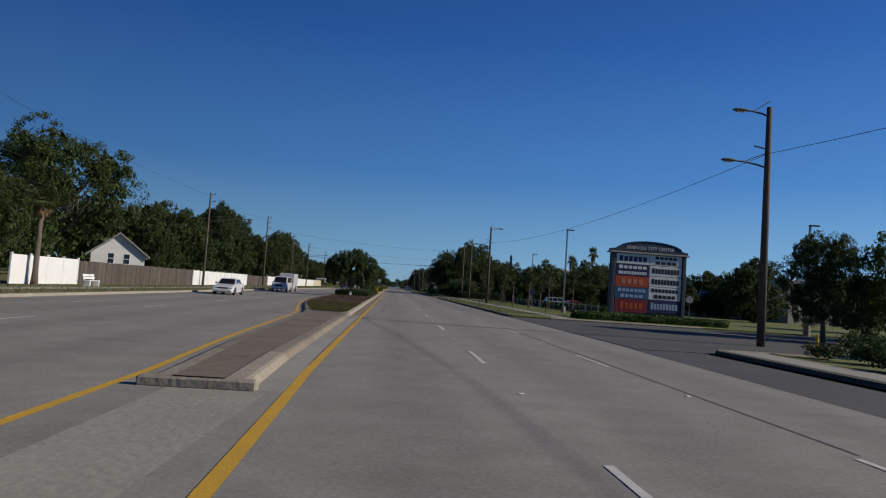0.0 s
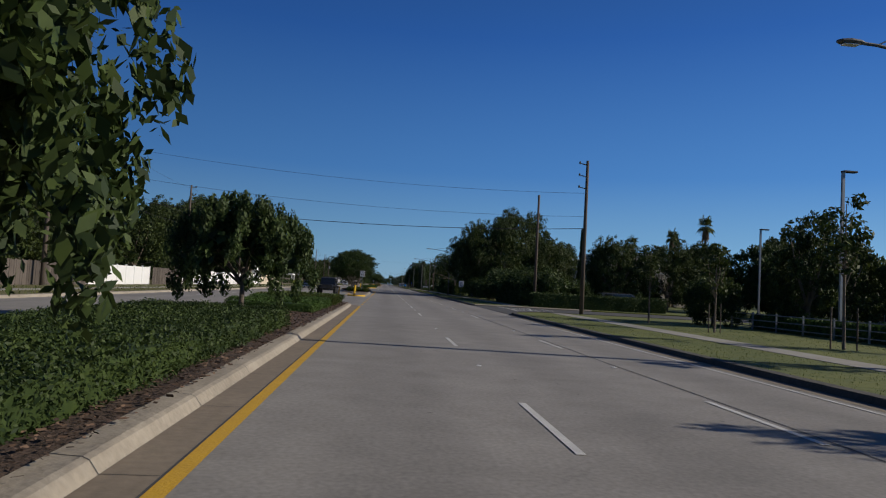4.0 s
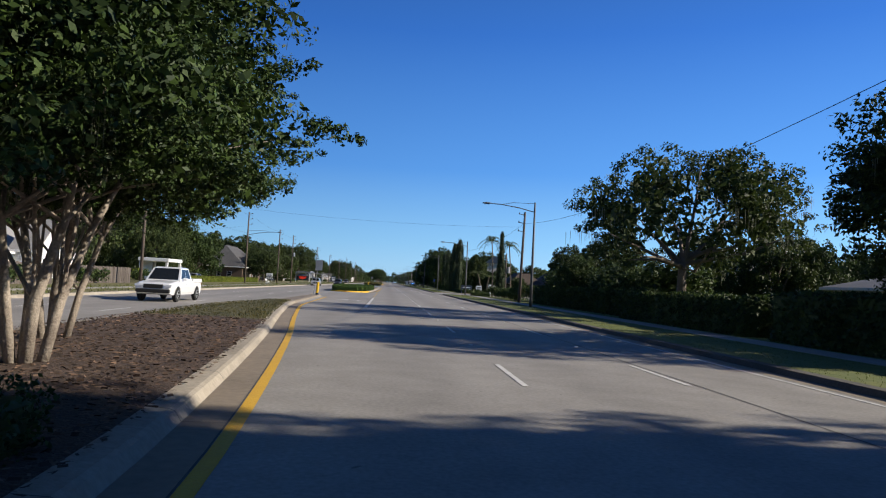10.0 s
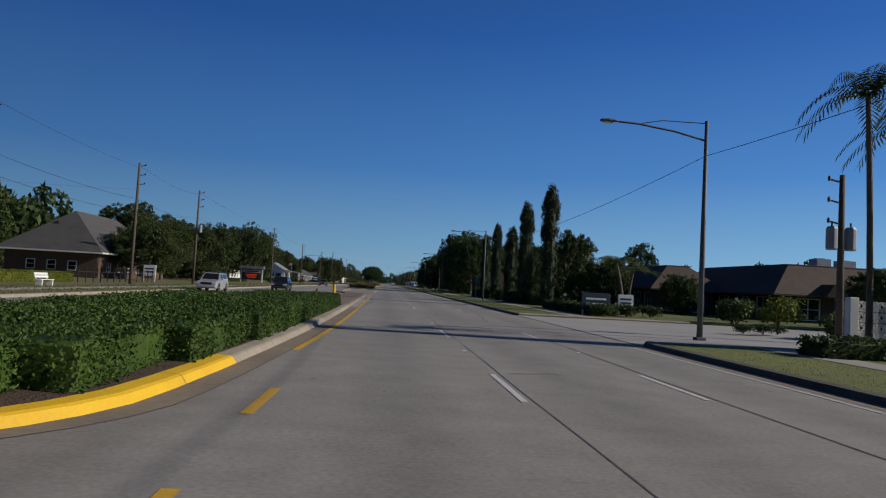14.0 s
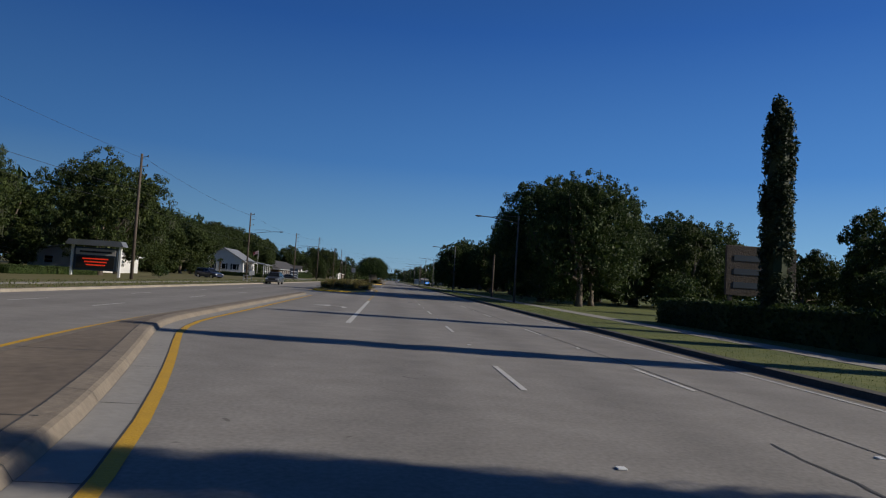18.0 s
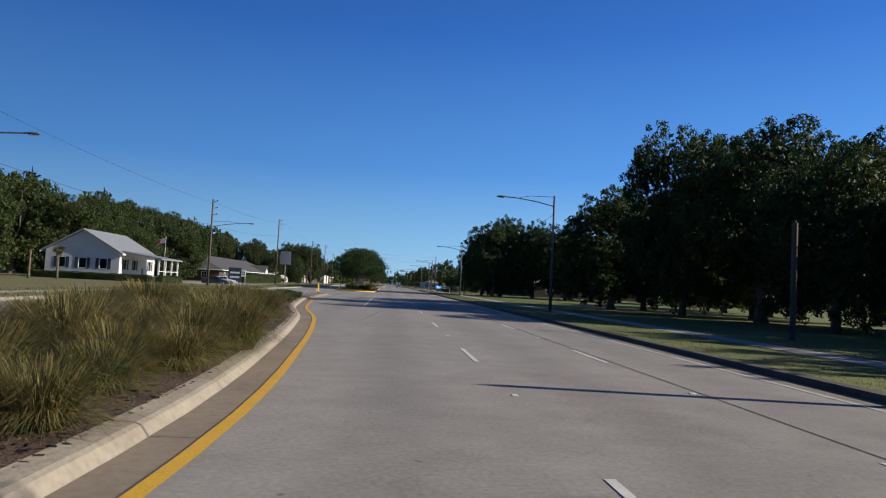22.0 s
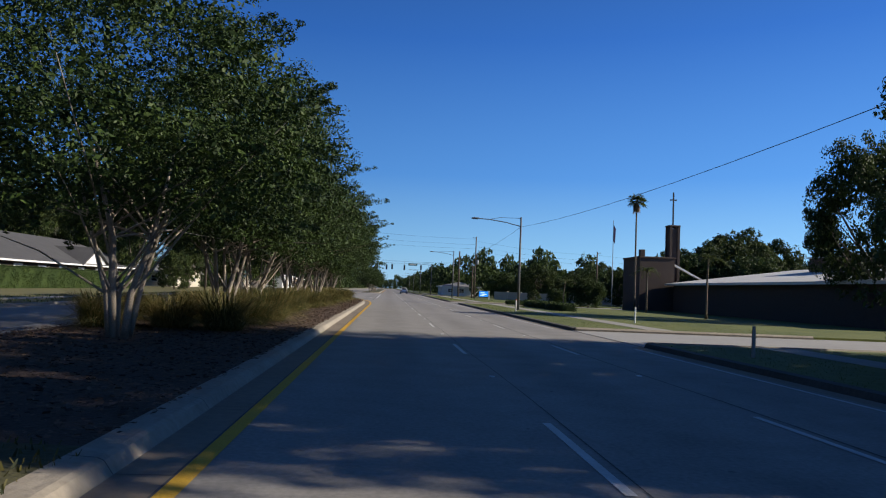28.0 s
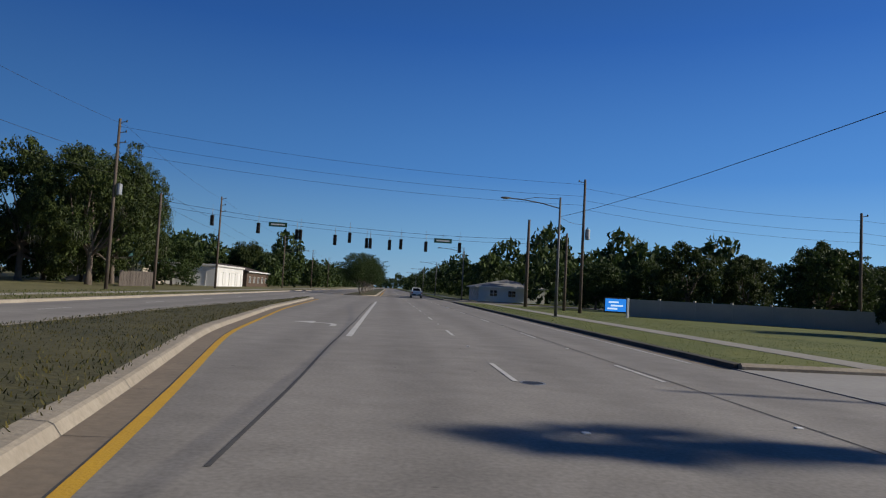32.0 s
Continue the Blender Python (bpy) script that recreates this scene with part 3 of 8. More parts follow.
for seg in MEDIANS:
    ys = [y for y in ylist(seg[0], seg[1]) if y > seg[0] + 1.2]
    if seg[0] < 30:
        ys = [8.0, 15.0] + ys
    strip("yellow_edge_line", [((lin(y, seg[2]) + 0.66 if y < seg[0] + 6 else edges(seg, y)[1] + 0.53), y) for y in ys if (y > seg[0] + max(2, NOSE.get(seg[0], (0, 0))[1] + 0.8) or seg[0] < 30) and y < seg[1] - 1.5], 0.17, YELLOW, "worn yellow edge line beside the median")
    strip("yellow_edge_line", [(edges(seg, y)[0] - 0.3, y) for y in ys if y < seg[1] - 1.0], 0.15, YELLOW, "worn yellow edge line beside the median")
for a, b in ((144.5, 173.5), (290.4, 319), (443.5, 468), (557, 590)):
    for y in np.arange(a, b, 4.95):
        strip("yellow_gap_dash", [(-1.5, y), (-1.46, y + 2.0)], 0.16, YELLOW, "short worn yellow dash across a median opening")
        strip("yellow_gap_dash", [(-8.0, y), (-8.0, y + 1.2)], 0.12, YELLOW, "short worn yellow dash across a median opening")
for a, b in ((262, 286), (416, 441), (520, 549), (700, 752)):
    strip("turn_lane_line", [(-1.45, a), (-1.45, b)], 0.2, WHITE, "solid white turn-lane line")
for a, b in ((62, 138.5), (162, 328), (352, 621), (632, 682), (696, 768)):
    strip("edge_line", [(8.32, a), (8.32, b)], 0.09, WHITE, "thin worn white edge line near the kerb")
# lane dashes, 3.05 m long every 12.19 m
dash = Mesh().quad((-0.055, 0, 0.008), (0.055, 0, 0.008), (0.055, 3.05, 0.008), (-0.055, 3.05, 0.008)).done("lane_dash")
dash.materials.append(WHITE)
marker = Mesh().box(-0.05, -0.05, 0, 0.05, 0.05, 0.018, 0.006).done("road_stud")
marker.materials.append(SIGNWHITE)
for y0, y1, ph in ((-30, 130, 40.25), (130, 225, 143.99), (225, 345, 292.44), (345, 456, 377.78), (456, 575, 489.36), (575, 980, 629.68)):
    for xd, off in ((2.29, 0.0), (5.64, 0.9), (-11.1, 3.0), (-14.4, 3.4)):
        y = ph + off - 12.19 * math.floor((ph + off - y0) / 12.19)
        while y < y1 - 8:
            tagged(part("lane_dash", dash, WHITE), "short worn white lane dash on the asphalt", "road marking", "lane dashes", "structure").location = (xd, y, 0)
            if y < 780 and xd > 0:
                tagged(part("road_stud", marker, SIGNWHITE), "small raised reflective road stud", "road stud", "road studs").location = (xd, y + 7.6, 0)
            y += 12.19


def turn_arrow(y):
    m = Mesh()
    path = [(0, 0), (0, 0.8), (-0.06, 1.25), (-0.25, 1.6), (-0.55, 1.82), (-0.95, 1.92)]
    for (x0, y0), (x1, y1) in zip(path, path[1:]):
        d0 = Vector((y0 - y1, x1 - x0)).normalized() * 0.12
        m.quad((x0 - d0.x, y0 - d0.y, 0.008), (x0 + d0.x, y0 + d0.y, 0.008), (x1 + d0.x, y1 + d0.y, 0.008), (x1 - d0.x, y1 - d0.y, 0.008))
    m.poly([(-0.9, 1.3, 0.0084), (-0.95, 2.95, 0.0084), (-1.85, 1.95, 0.0084)])
    o = solid("turn_arrow", m, WHITE, "worn white left-turn arrow on the asphalt", "road marking", "structure")
    o.location = (-2.4, y, 0)


for y in (274.4, 427.6, 532.0, 705.0):
    turn_arrow(y)
# hatching and stop line of the side street
for i in range(5):
    strip("hatch_bar", [(11.5 - 0.02 * i, 150.6 + 1.75 * i), (14.3, 151.9 + 1.75 * i)], 0.9, WHITE, "white hatch bar at the mouth of a side street", 0.03)
strip("hatch_edge", [(11.2, 149.0), (11.7, 153.5), (11.3, 160.2)], 0.18, WHITE, "white border of the hatching", 0.03)
strip("hatch_edge", [(13.0, 151.4), (14.3, 158.5)], 0.18, WHITE, "white border of the hatching", 0.03)
strip("hatch_edge", [(15.5, 153.5), (15.4, 157.5)], 0.18, WHITE, "white border of the hatching", 0.03)
# manhole covers
for x, y in ((1.7, 443.5), (4.4, 562.0), (2.6, 690.5), (3.2, 345.0)):
    mh = thing("manhole_cover", x, y, 0, "dark round iron manhole cover in the asphalt", "manhole cover", "manhole covers")
    part("lid", Mesh().tube([(0, 0, -0.02), (0, 0, 0.01)], 0.2, 20), DARKSTEEL, mh)
    part("rim", Mesh().tube([(0, 0, -0.02), (0, 0, 0.006)], 0.25, 20), STEEL, mh)

# dark tar seams along the lanes
for x, a, b in ((5.82, 20, 140), (5.82, 175, 330), (5.82, 352, 760), (2.47, 280, 345), (2.47, 600, 680), (-1.62, 255, 300), (-1.75, 684, 745)):
    pts, y = [], a
    while y < b:
        pts.append((x + 0.06 * noise.noise(Vector((x, y * 0.15, 0))), y))
        y += 1.5
    strip("tar_seam", pts, 0.035 if x > 5 else 0.06 if a > 600 and x < 0 else 0.018, DRIVE, "thin dark tar seam along the lane", 0.006)


# irregular tar-filled cracks
rnd_crack = random.Random(21)


def crack(pts, w=0.045):
    m = Mesh()
    fine = []
    for (x, y), (x2, y2) in zip(pts, pts[1:]):
        n = max(2, int(math.hypot(x2 - x, y2 - y) / 0.25))
        fine += [(x + (x2 - x) * i / n + rnd_crack.gauss(0, 0.025), y + (y2 - y) * i / n + rnd_crack.gauss(0, 0.04), w * rnd_crack.uniform(0.4, 1.3)) for i in range(n)]
    for (x, y, a), (x2, y2, b) in zip(fine, fine[1:]):
        d = Vector((y - y2, x2 - x)).normalized() * 0.5
        m.quad((x - d.x * a, y - d.y * a, 0.0062), (x2 - d.x * b, y2 - d.y * b, 0.0062), (x2 + d.x * b, y2 + d.y * b, 0.0062), (x + d.x * a, y + d.y * a, 0.0062))
    solid("tar_crack", m, DRIVE, "irregular dark tar-filled crack in the asphalt", "road crack", "structure")


for pts in (((-1.3, 502.6), (-1.0, 503.4), (-0.7, 506.5), (-0.3, 514)), ((4.6, 100), (4.4, 94), (3.9, 90), (4.1, 86)), ((5.3, 340), (6.4, 352), (6.1, 366)), ((4.6, 399), (4.4, 392), (4.7, 387)), ((2.6, 320), (3.6, 320.4), (4.2, 320.1)), ((-9.4, 292), (-10.6, 293), (-12.2, 292.6)), ((5.4, 562), (6.3, 568), (6.0, 574))):
    crack(pts)


# ---- plants ----
def leaves_in(rng, centres, radii, per, size, shell=0.55, up=0.35, flat=0.6, droop=0.0):
    """Corner points of loose leaves, scattered in ellipsoids round the centres."""
    c = np.repeat(np.asarray(centres, float), per, 0)
    r = np.repeat(np.asarray(radii, float), per, 0)
    n = len(c)
    d = rng.normal(size=(n, 3))
    d /= np.linalg.norm(d, axis=1, keepdims=True)
    p = c + d * r * (shell + (1 - shell) * rng.random((n, 1)) ** 0.6)
    nrm = d + rng.normal(size=(n, 3)) * flat + np.array([0, 0, up])
    nrm /= np.linalg.norm(nrm, axis=1, keepdims=True)
    a = np.cross(nrm, rng.normal(size=(n, 3)))
    a /= np.linalg.norm(a, axis=1, keepdims=True) + 1e-9
    a[:, 2] -= droop
    b = np.cross(nrm, a)
    s = size * (0.6 + 0.8 * rng.random((n, 1)))
    a, b = a * s, b * s * 0.55
    return np.stack([p - a, p - b * 0.9, p + a, p + b * 0.9], 1)


def limbs(m, rng, tips, base, h0, r0, bend=0.15):
    for t in tips:
        t = np.asarray(t, float)
        s = np.array([base[0], base[1], h0 * (0.7 + 0.3 * rng.random())])
        mid = s + (t - s) * 0.5 + rng.normal(size=3) * bend * np.linalg.norm(t - s) * 0.4
        m.tube([s, mid, t], [r0, r0 * 0.6, r0 * 0.2], 5, False)


def lobed(rng, lobes, tufts, per, size, tuft, centre, core=170, flat=0.72):
    """Leaf corners for a crown of rounded lobes: leafy tufts over each lobe's outer side, and coarse dark sprays inside."""
    centre = np.asarray(centre, float)
    cs, rs, ins, inr = [], [], [], []
    for c, R in lobes:
        c = np.asarray(c, float)
        out = c - centre
        out = out / (np.linalg.norm(out) + 1e-6)
        k = 0
        while k < tufts:
            d = rng.normal(size=3)
            d /= np.linalg.norm(d)
            if d @ out < -0.35:
                continue
            k += 1
            q = R * (0.86 + 0.3 * rng.random())
            cs.append(c + d * q * np.array([1, 1, flat]))
            t = tuft * (0.65 + 0.7 * rng.random())
            rs.append((t, t, t * 0.7))
        ins.append(c)
        inr.append((R * 0.74, R * 0.74, R * 0.74 * flat))
    fine = leaves_in(rng, cs, rs, per, size, shell=0.35, up=0.3, flat=0.8)
    coarse = leaves_in(rng, ins, inr, core, max(np.mean([r for _, r in lobes]) * 0.115, size), shell=0.15, flat=1.2)
    return np.concatenate([fine, coarse]), cs


def broad_tree(name, seed, h, w, leaf, trunk_h, n_lobes=18, lobe=0.25, tufts=36, per=40, size=0.15, tuft=0.6, bark=BARK, label="", moss=False):
    """A tree with a tapered trunk, limbs and a lobed, uneven crown of leafy tufts."""
    rng = np.random.default_rng(seed)
    t = thing(name, 0, -3000, 0, label, "tree")
    cz, rz = (h + trunk_h) / 2, (h - trunk_h) / 2
    lobes = []
    for i in range(n_lobes):
        z = -0.8 + 1.75 * (i + 0.5) / n_lobes
        a = i * 2.4 + rng.normal() * 0.35
        rad = math.sqrt(max(0.05, 1 - z * z)) * (0.62 + 0.2 * rng.random())
        R = w * lobe * (0.65 + 0.55 * rng.random())
        lobes.append((np.array([math.cos(a) * rad * w / 2, math.sin(a) * rad * w / 2, cz + z * rz * 0.8]), R))
    lobes += [(np.array([0.0, 0.0, cz - 0.1 * rz]), w * 0.26), (np.array([rng.normal() * 0.06 * w, rng.normal() * 0.06 * w, cz + 0.35 * rz]), w * 0.22)]
    v, cs = lobed(rng, lobes, tufts, per, size, tuft, (0, 0, cz - 0.3 * rz))
    # fit the crown to its height and width
    mid = v.mean(1)
    spread = np.percentile(np.hypot(mid[:, 0], mid[:, 1]), 98.5) / (w / 2 * 0.97)
    lo, hi = np.percentile(mid[:, 2], 0.5), np.percentile(mid[:, 2], 99.7)
    bottom = max(trunk_h * 0.8, 0.15)

    def fit(p):
        return np.stack([p[..., 0] / spread, p[..., 1] / spread, bottom + (p[..., 2] - lo) * (h - bottom) / (hi - lo)], -1)

    v, cs = fit(v), fit(np.array(cs))
    part("crown", cards("crown", v), leaf, t)
    m = Mesh()
    m.tube([(0, 0, -0.2), (0.05 * rng.normal(), 0.05, trunk_h * 0.5), (0, 0, max(trunk_h, h * 0.3))], [0.036 * h, 0.026 * h, 0.02 * h], 8)
    limbs(m, rng, [cs[i] * np.array([0.85, 0.85, 0.95]) for i in rng.choice(len(cs), 14, False)], (0, 0), max(trunk_h, h * 0.26), 0.014 * h)
    part("trunk", m.done("trunk", True), bark, t)
    if moss:
        mv = []
        for i in rng.choice(len(cs), 40, False):
            c = cs[i]
            if c[2] > cz + rz * 0.2:
                continue
            for _ in range(14):
                x, y = c[0] + rng.normal() * 0.3, c[1] + rng.normal() * 0.3
                ln, wd, an = 0.3 + rng.random() * 0.8, 0.008 + 0.012 * rng.random(), rng.random() * 3
                dx, dy = math.cos(an) * wd, math.sin(an) * wd
                z = c[2] - tuft * 0.4
                mv.append([(x - dx, y - dy, z), (x + dx, y + dy, z), (x + dx * 0.3, y + dy * 0.3, z - ln), (x - dx * 0.3, y - dy * 0.3, z - ln)])
        if mv:
            tagged(part("moss", cards("moss", mv), L_MOSS, t, "grey strands of hanging moss"), kind="stuff")
    return t


def myrtle(seed, h, w, mossy=True):
    """A vase of pale bare stems under a wide fine-leaved crown."""
    rng = np.random.default_rng(seed)
    t = thing("crape_myrtle_tree", 0, -3000, 0, "crape myrtle with pale bare stems in a mulch bed", "tree", "median trees")
    cs, rs, big = [], [], []
    for i in range(46):
        a, rr = i * 2.4 + rng.random() * 0.6, math.sqrt((i + 0.5) / 46)
        lo, hi = h * (0.35 - 0.09 * rr), h * (0.95 - 0.32 * rr ** 2.6)
        for k in range(3 if rr < 0.75 else 2):
            z = lo + (hi - lo) * ((0.9, 0.45, 0.12)[k] + 0.1 * rng.random())
            c = np.array([math.cos(a) * rr * w * 0.44, math.sin(a) * rr * w * 0.44, z])
            R = w * (0.085 + 0.055 * rng.random())
            big.append((c, R))
            for _ in range(9):
                d = rng.normal(size=3)
                d /= np.linalg.norm(d)
                cs.append(tuple(c + d * R * np.array([1, 1, 0.6])))
                q = 0.3 * (0.7 + 0.7 * rng.random())
                rs.append((q, q, q * 0.6))
    # sprays that stand out of the crown's outline
    for _ in range(120):
        c, R = big[rng.integers(len(big))]
        out = c - np.array([0, 0, h * 0.5])
        out = out / (np.linalg.norm(out) + 1e-6) + rng.normal(size=3) * 0.25
        out[2] = min(out[2], 0.35)
        for k in range(3):
            cs.append(tuple(c + out * R * (0.8 + 0.2 * k)))
            q = 0.24 - 0.05 * k
            rs.append((q, q, q * 0.7))
    fine = leaves_in(rng, cs, rs, 66, 0.036, shell=0.15, up=0.5)
    core = leaves_in(rng, [c for c, _ in big], [(R * 0.95, R * 0.95, R * 0.62) for _, R in big], 260, 0.07, shell=0.05, up=0.3, flat=1.1)
    part("crown", cards("crown", np.concatenate([fine, core])), L_MYRTLE, t)
    for i in range(5):
        a = i * 1.26 + rng.random() * 0.6
        m = Mesh()
        b = 0.2 * rng.random() + 0.08
        e = 0.45 + 0.4 * rng.random()
        r = 0.06 + 0.03 * rng.random()
        p0 = (math.cos(a) * b, math.sin(a) * b, -0.1)
        p1 = (math.cos(a) * (b + e * 0.3), math.sin(a) * (b + e * 0.3), h * 0.13)
        p2 = (math.cos(a + 0.25) * (b + e * 0.9), math.sin(a + 0.25) * (b + e * 0.9), h * 0.28)
        p3 = (math.cos(a + 0.1) * (b + e * 2.0), math.sin(a + 0.1) * (b + e * 2.0), h * 0.5)
        m.tube([p0, p1, p2, p3], [r * 1.15, r, r * 0.75, 0.025], 7)
        for _ in range(4):
            c = cs[rng.integers(len(cs))]
            f = p1 if rng.random() < 0.3 else p2
            m.tube([f, ((f[0] + c[0]) / 2, (f[1] + c[1]) / 2, (f[2] + c[2]) / 2 + 0.2), c], [0.036, 0.02, 0.007], 5, False)
        part("stem", m.done("stem", True), PALEBARK, t, "pale smooth stem")
    if not mossy:
        return t
    mv = []
    for _ in range(90):
        c = cs[rng.integers(len(cs))]
        if c[2] > h * 0.45 or c[0] < 0:
            continue
        x0, y0, z = c[0] + rng.normal() * 0.2, c[1] + rng.normal() * 0.2, c[2] - 0.15
        for _ in range(26):
            x, y = x0 + rng.normal() * 0.09, y0 + rng.normal() * 0.09
            an, wd, ln = rng.random() * 3, 0.006, 0.12 + 0.45 * rng.random()
            dx, dy = math.cos(an) * wd, math.sin(an) * wd
            mv.append([(x - dx, y - dy, z), (x + dx, y + dy, z), (x + dx * 0.3, y + dy * 0.3, z - ln), (x - dx * 0.3, y - dy * 0.3, z - ln)])
    tagged(part("moss", cards("moss", mv), L_MOSS, t, "grey strands of hanging moss"), kind="stuff")
    return t


def weeping(seed, h, w):
    rng = np.random.default_rng(seed)
    t = thing("weeping_tree", 0, -3000, 0, "drooping fine-leaved tree with a whitewashed trunk base", "tree", "median trees")
    cs, rs, ins = [], [], []
    for i in range(230):
        a, rr = rng.random() * 6.283, math.sqrt(rng.random())
        x, y = math.cos(a) * rr * w / 2, math.sin(a) * rr * w / 2
        hi = h * (0.97 - 0.34 * rr ** 2.2) + rng.normal() * 0.12
        lo = h * (0.42 - 0.2 * rr)
        z = hi - (hi - lo) * rng.random() ** 2.2
        cs.append((x, y, z))
        rs.append((0.26, 0.26, 0.55))
        if i % 4 == 0:
            ins.append((x * 0.75, y * 0.75, max(h * 0.48, hi - 0.9)))
    v = np.concatenate([leaves_in(rng, cs, rs, 150, 0.06, shell=0.15, up=0.0, droop=0.8), leaves_in(rng, ins, [(0.6, 0.6, 0.5)] * len(ins), 22, 0.3, shell=0.1, droop=0.3)])
    part("crown", cards("crown", v), L_DARK, t)
    m = Mesh()
    m.tube([(0, 0, 0.55), (0.03, 0, 1.2), (0, 0, h * 0.45)], [0.13, 0.12, 0.09], 8)
    limbs(m, rng, [cs[i] for i in range(8)], (0, 0), h * 0.4, 0.06)
    part("trunk", m.done("trunk", True), BARK, t)
    part("trunk_base", Mesh().tube([(0, 0, -0.1), (0, 0, 0.56)], [0.16, 0.135], 8), SIGNWHITE, t, "white-painted base of the trunk")
    return t


def cypress(seed, h, w, flame=False):
    rng = np.random.default_rng(seed)
    t = thing("cypress_tree", 0, -3000, 0, "tall dark narrow columnar cypress", "tree", "columnar cypresses")
    cs, rs = [], []
    for i in range(190):
        u = rng.random()
        z = 0.4 + u * (h - 0.6)
        prof = min(1, 0.6 + u * 2.2) * (max(0.1, (1 - u) * 1.25) if flame and u > 0.2 else min(1, (1 - u) * 5 + 0.28))
        a = rng.random() * 6.283
        rr = w / 2 * prof * (0.72 + 0.28 * rng.random())
        cs.append((math.cos(a) * rr * 0.75, math.sin(a) * rr * 0.75, z))
        rs.append((w * 0.17, w * 0.17, h * 0.045))
    v = leaves_in(rng, cs, rs, 95, 0.085, shell=0.35, up=0.6)
    part("crown", cards("crown", v), L_CYPRESS, t)
    core = Mesh().tube([(0, 0, 0.3), (0, 0, h * 0.4), (0, 0, h * 0.8), (0, 0, h * 0.97)], [w * 0.25, w * (0.25 if flame else 0.33), w * (0.1 if flame else 0.26), 0.04], 9)
    part("leafy_core", core, L_CYPRESS, t)
    part("trunk", Mesh().tube([(0, 0, -0.1), (0, 0, 1.2)], [0.16, 0.13], 8), BARK, t)
    return t


def palm(seed, h, kind="fan", skirt=True, lean=0.0):
    rng = np.random.default_rng(seed)
    t = thing("palm_tree", 0, -3000, 0, {"fan": "cabbage palm with a round head of fan leaves", "tall": "tall thin fan palm with a small head", "queen": "queen palm with long arching feathery fronds"}[kind], "palm tree", "palms")
    r = 0.13 if kind != "fan" else 0.2
    top = (lean, lean * 0.3, h)
    m = Mesh()
    pts = [(lean * u * u, lean * 0.3 * u * u, -0.1 + (h + 0.1) * u) for u in np.linspace(0, 1, 7)]
    m.tube(pts, [r * 1.35] + [r * (1 - 0.25 * i / 6) for i in range(1, 7)], 9)
    part("trunk", m.done("trunk", True), PALMBARK, t)
    dry = []
    n = 30 if kind != "queen" else 18
    for i in range(n):
        v = []
        a, e = i * 2.4 + rng.random() * 0.4, -0.5 + 1.7 * rng.random()
        if kind == "queen":
            e = 0.2 + 0.9 * rng.random()
        ln = (1.25 if kind != "queen" else 2.6) * (0.85 + 0.3 * rng.random())
        d = np.array([math.cos(a) * math.cos(e), math.sin(a) * math.cos(e), math.sin(e)])
        side = np.array([-math.sin(a), math.cos(a), 0])
        o = np.array(top)
        if kind != "queen":
            hub = o + d * ln * 0.45
            for j in range(14):
                q = (j - 6.5) / 6.5 * 1.75
                dd = d * math.cos(q) + side * math.sin(q)
                tip = hub + dd * ln * 0.75 * (0.8 + 0.2 * rng.random()) - np.array([0, 0, 0.18 + 0.16 * rng.random()])
                mid = hub + dd * ln * 0.35
                ww = np.cross(dd, [0, 0, 1.0]) * 0.05 + np.array([0, 0, 0.02])
                v.append([hub, mid - ww, tip, mid + ww])
            v.append([o, o + d * 0.1 + side * 0.02, hub, o + d * 0.1 - side * 0.02])
        else:
            prev = o
            for j in range(9):
                u = (j + 1) / 9
                p = o + np.array([d[0], d[1], 0]) * ln * u + np.array([0, 0, math.sin(e) * ln * u - 1.25 * ln * 0.62 * u ** 2.2])
                v.append([prev, prev + side * 0.02, p, p - side * 0.02])
                for sgn in (-1, 1):
                    for jj in range(2):
                        b = prev + (p - prev) * jj * 0.5
                        tip = b + side * sgn * (0.45 * math.sin(math.pi * min(0.95, u + 0.05)) + 0.12) + (p - prev) * 0.6 - np.array([0, 0, 0.22])
                        v.append([b, (b + tip) / 2 + (p - prev) * 0.14, tip, (b + tip) / 2 - (p - prev) * 0.14])
                prev = p
        part("frond", cards("frond", v), L_PALM, t)
    if skirt:
        for i in range(90):
            a, ln = rng.random() * 6.283, 0.5 + 0.7 * rng.random()
            o = np.array(top) + np.array([math.cos(a) * r, math.sin(a) * r, -0.1 - 0.5 * rng.random()])
            tip = o + np.array([math.cos(a) * 0.4, math.sin(a) * 0.4, -ln])
            s = np.array([-math.sin(a), math.cos(a), 0]) * 0.09
            dry.append([o, (o + tip) / 2 - s, tip, (o + tip) / 2 + s])
        part("dead_fronds", cards("dead_fronds", dry), L_DRY, t, "brown hanging dead fronds")
    return t


def young_tree(seed, h):
    rng = np.random.default_rng(seed)
    t = thing("young_street_tree", 0, -3000, 0, "young staked street tree with sparse leaves", "tree", "young street trees")
    cs = [(rng.normal() * 0.42, rng.normal() * 0.42, h * (0.45 + 0.52 * rng.random())) for _ in range(24)]
    v = leaves_in(rng, cs, [(0.36, 0.36, 0.3)] * len(cs), 30, 0.11, shell=0.2)
    part("crown", cards("crown", v), L_OAK, t)
    m = Mesh().tube([(0, 0, -0.1), (0.03, 0, h * 0.5), (0, 0, h * 0.92)], [0.06, 0.045, 0.015], 7)
    limbs(m, rng, cs[:10], (0, 0), h * 0.5, 0.02)
    part("trunk", m, BARK, t)
    for sx in (-0.4, 0.4):
        part("stake", Mesh().tube([(sx, 0, -0.1), (sx, 0, 1.5)], 0.03, 6), POLEWOOD, t)
    return t


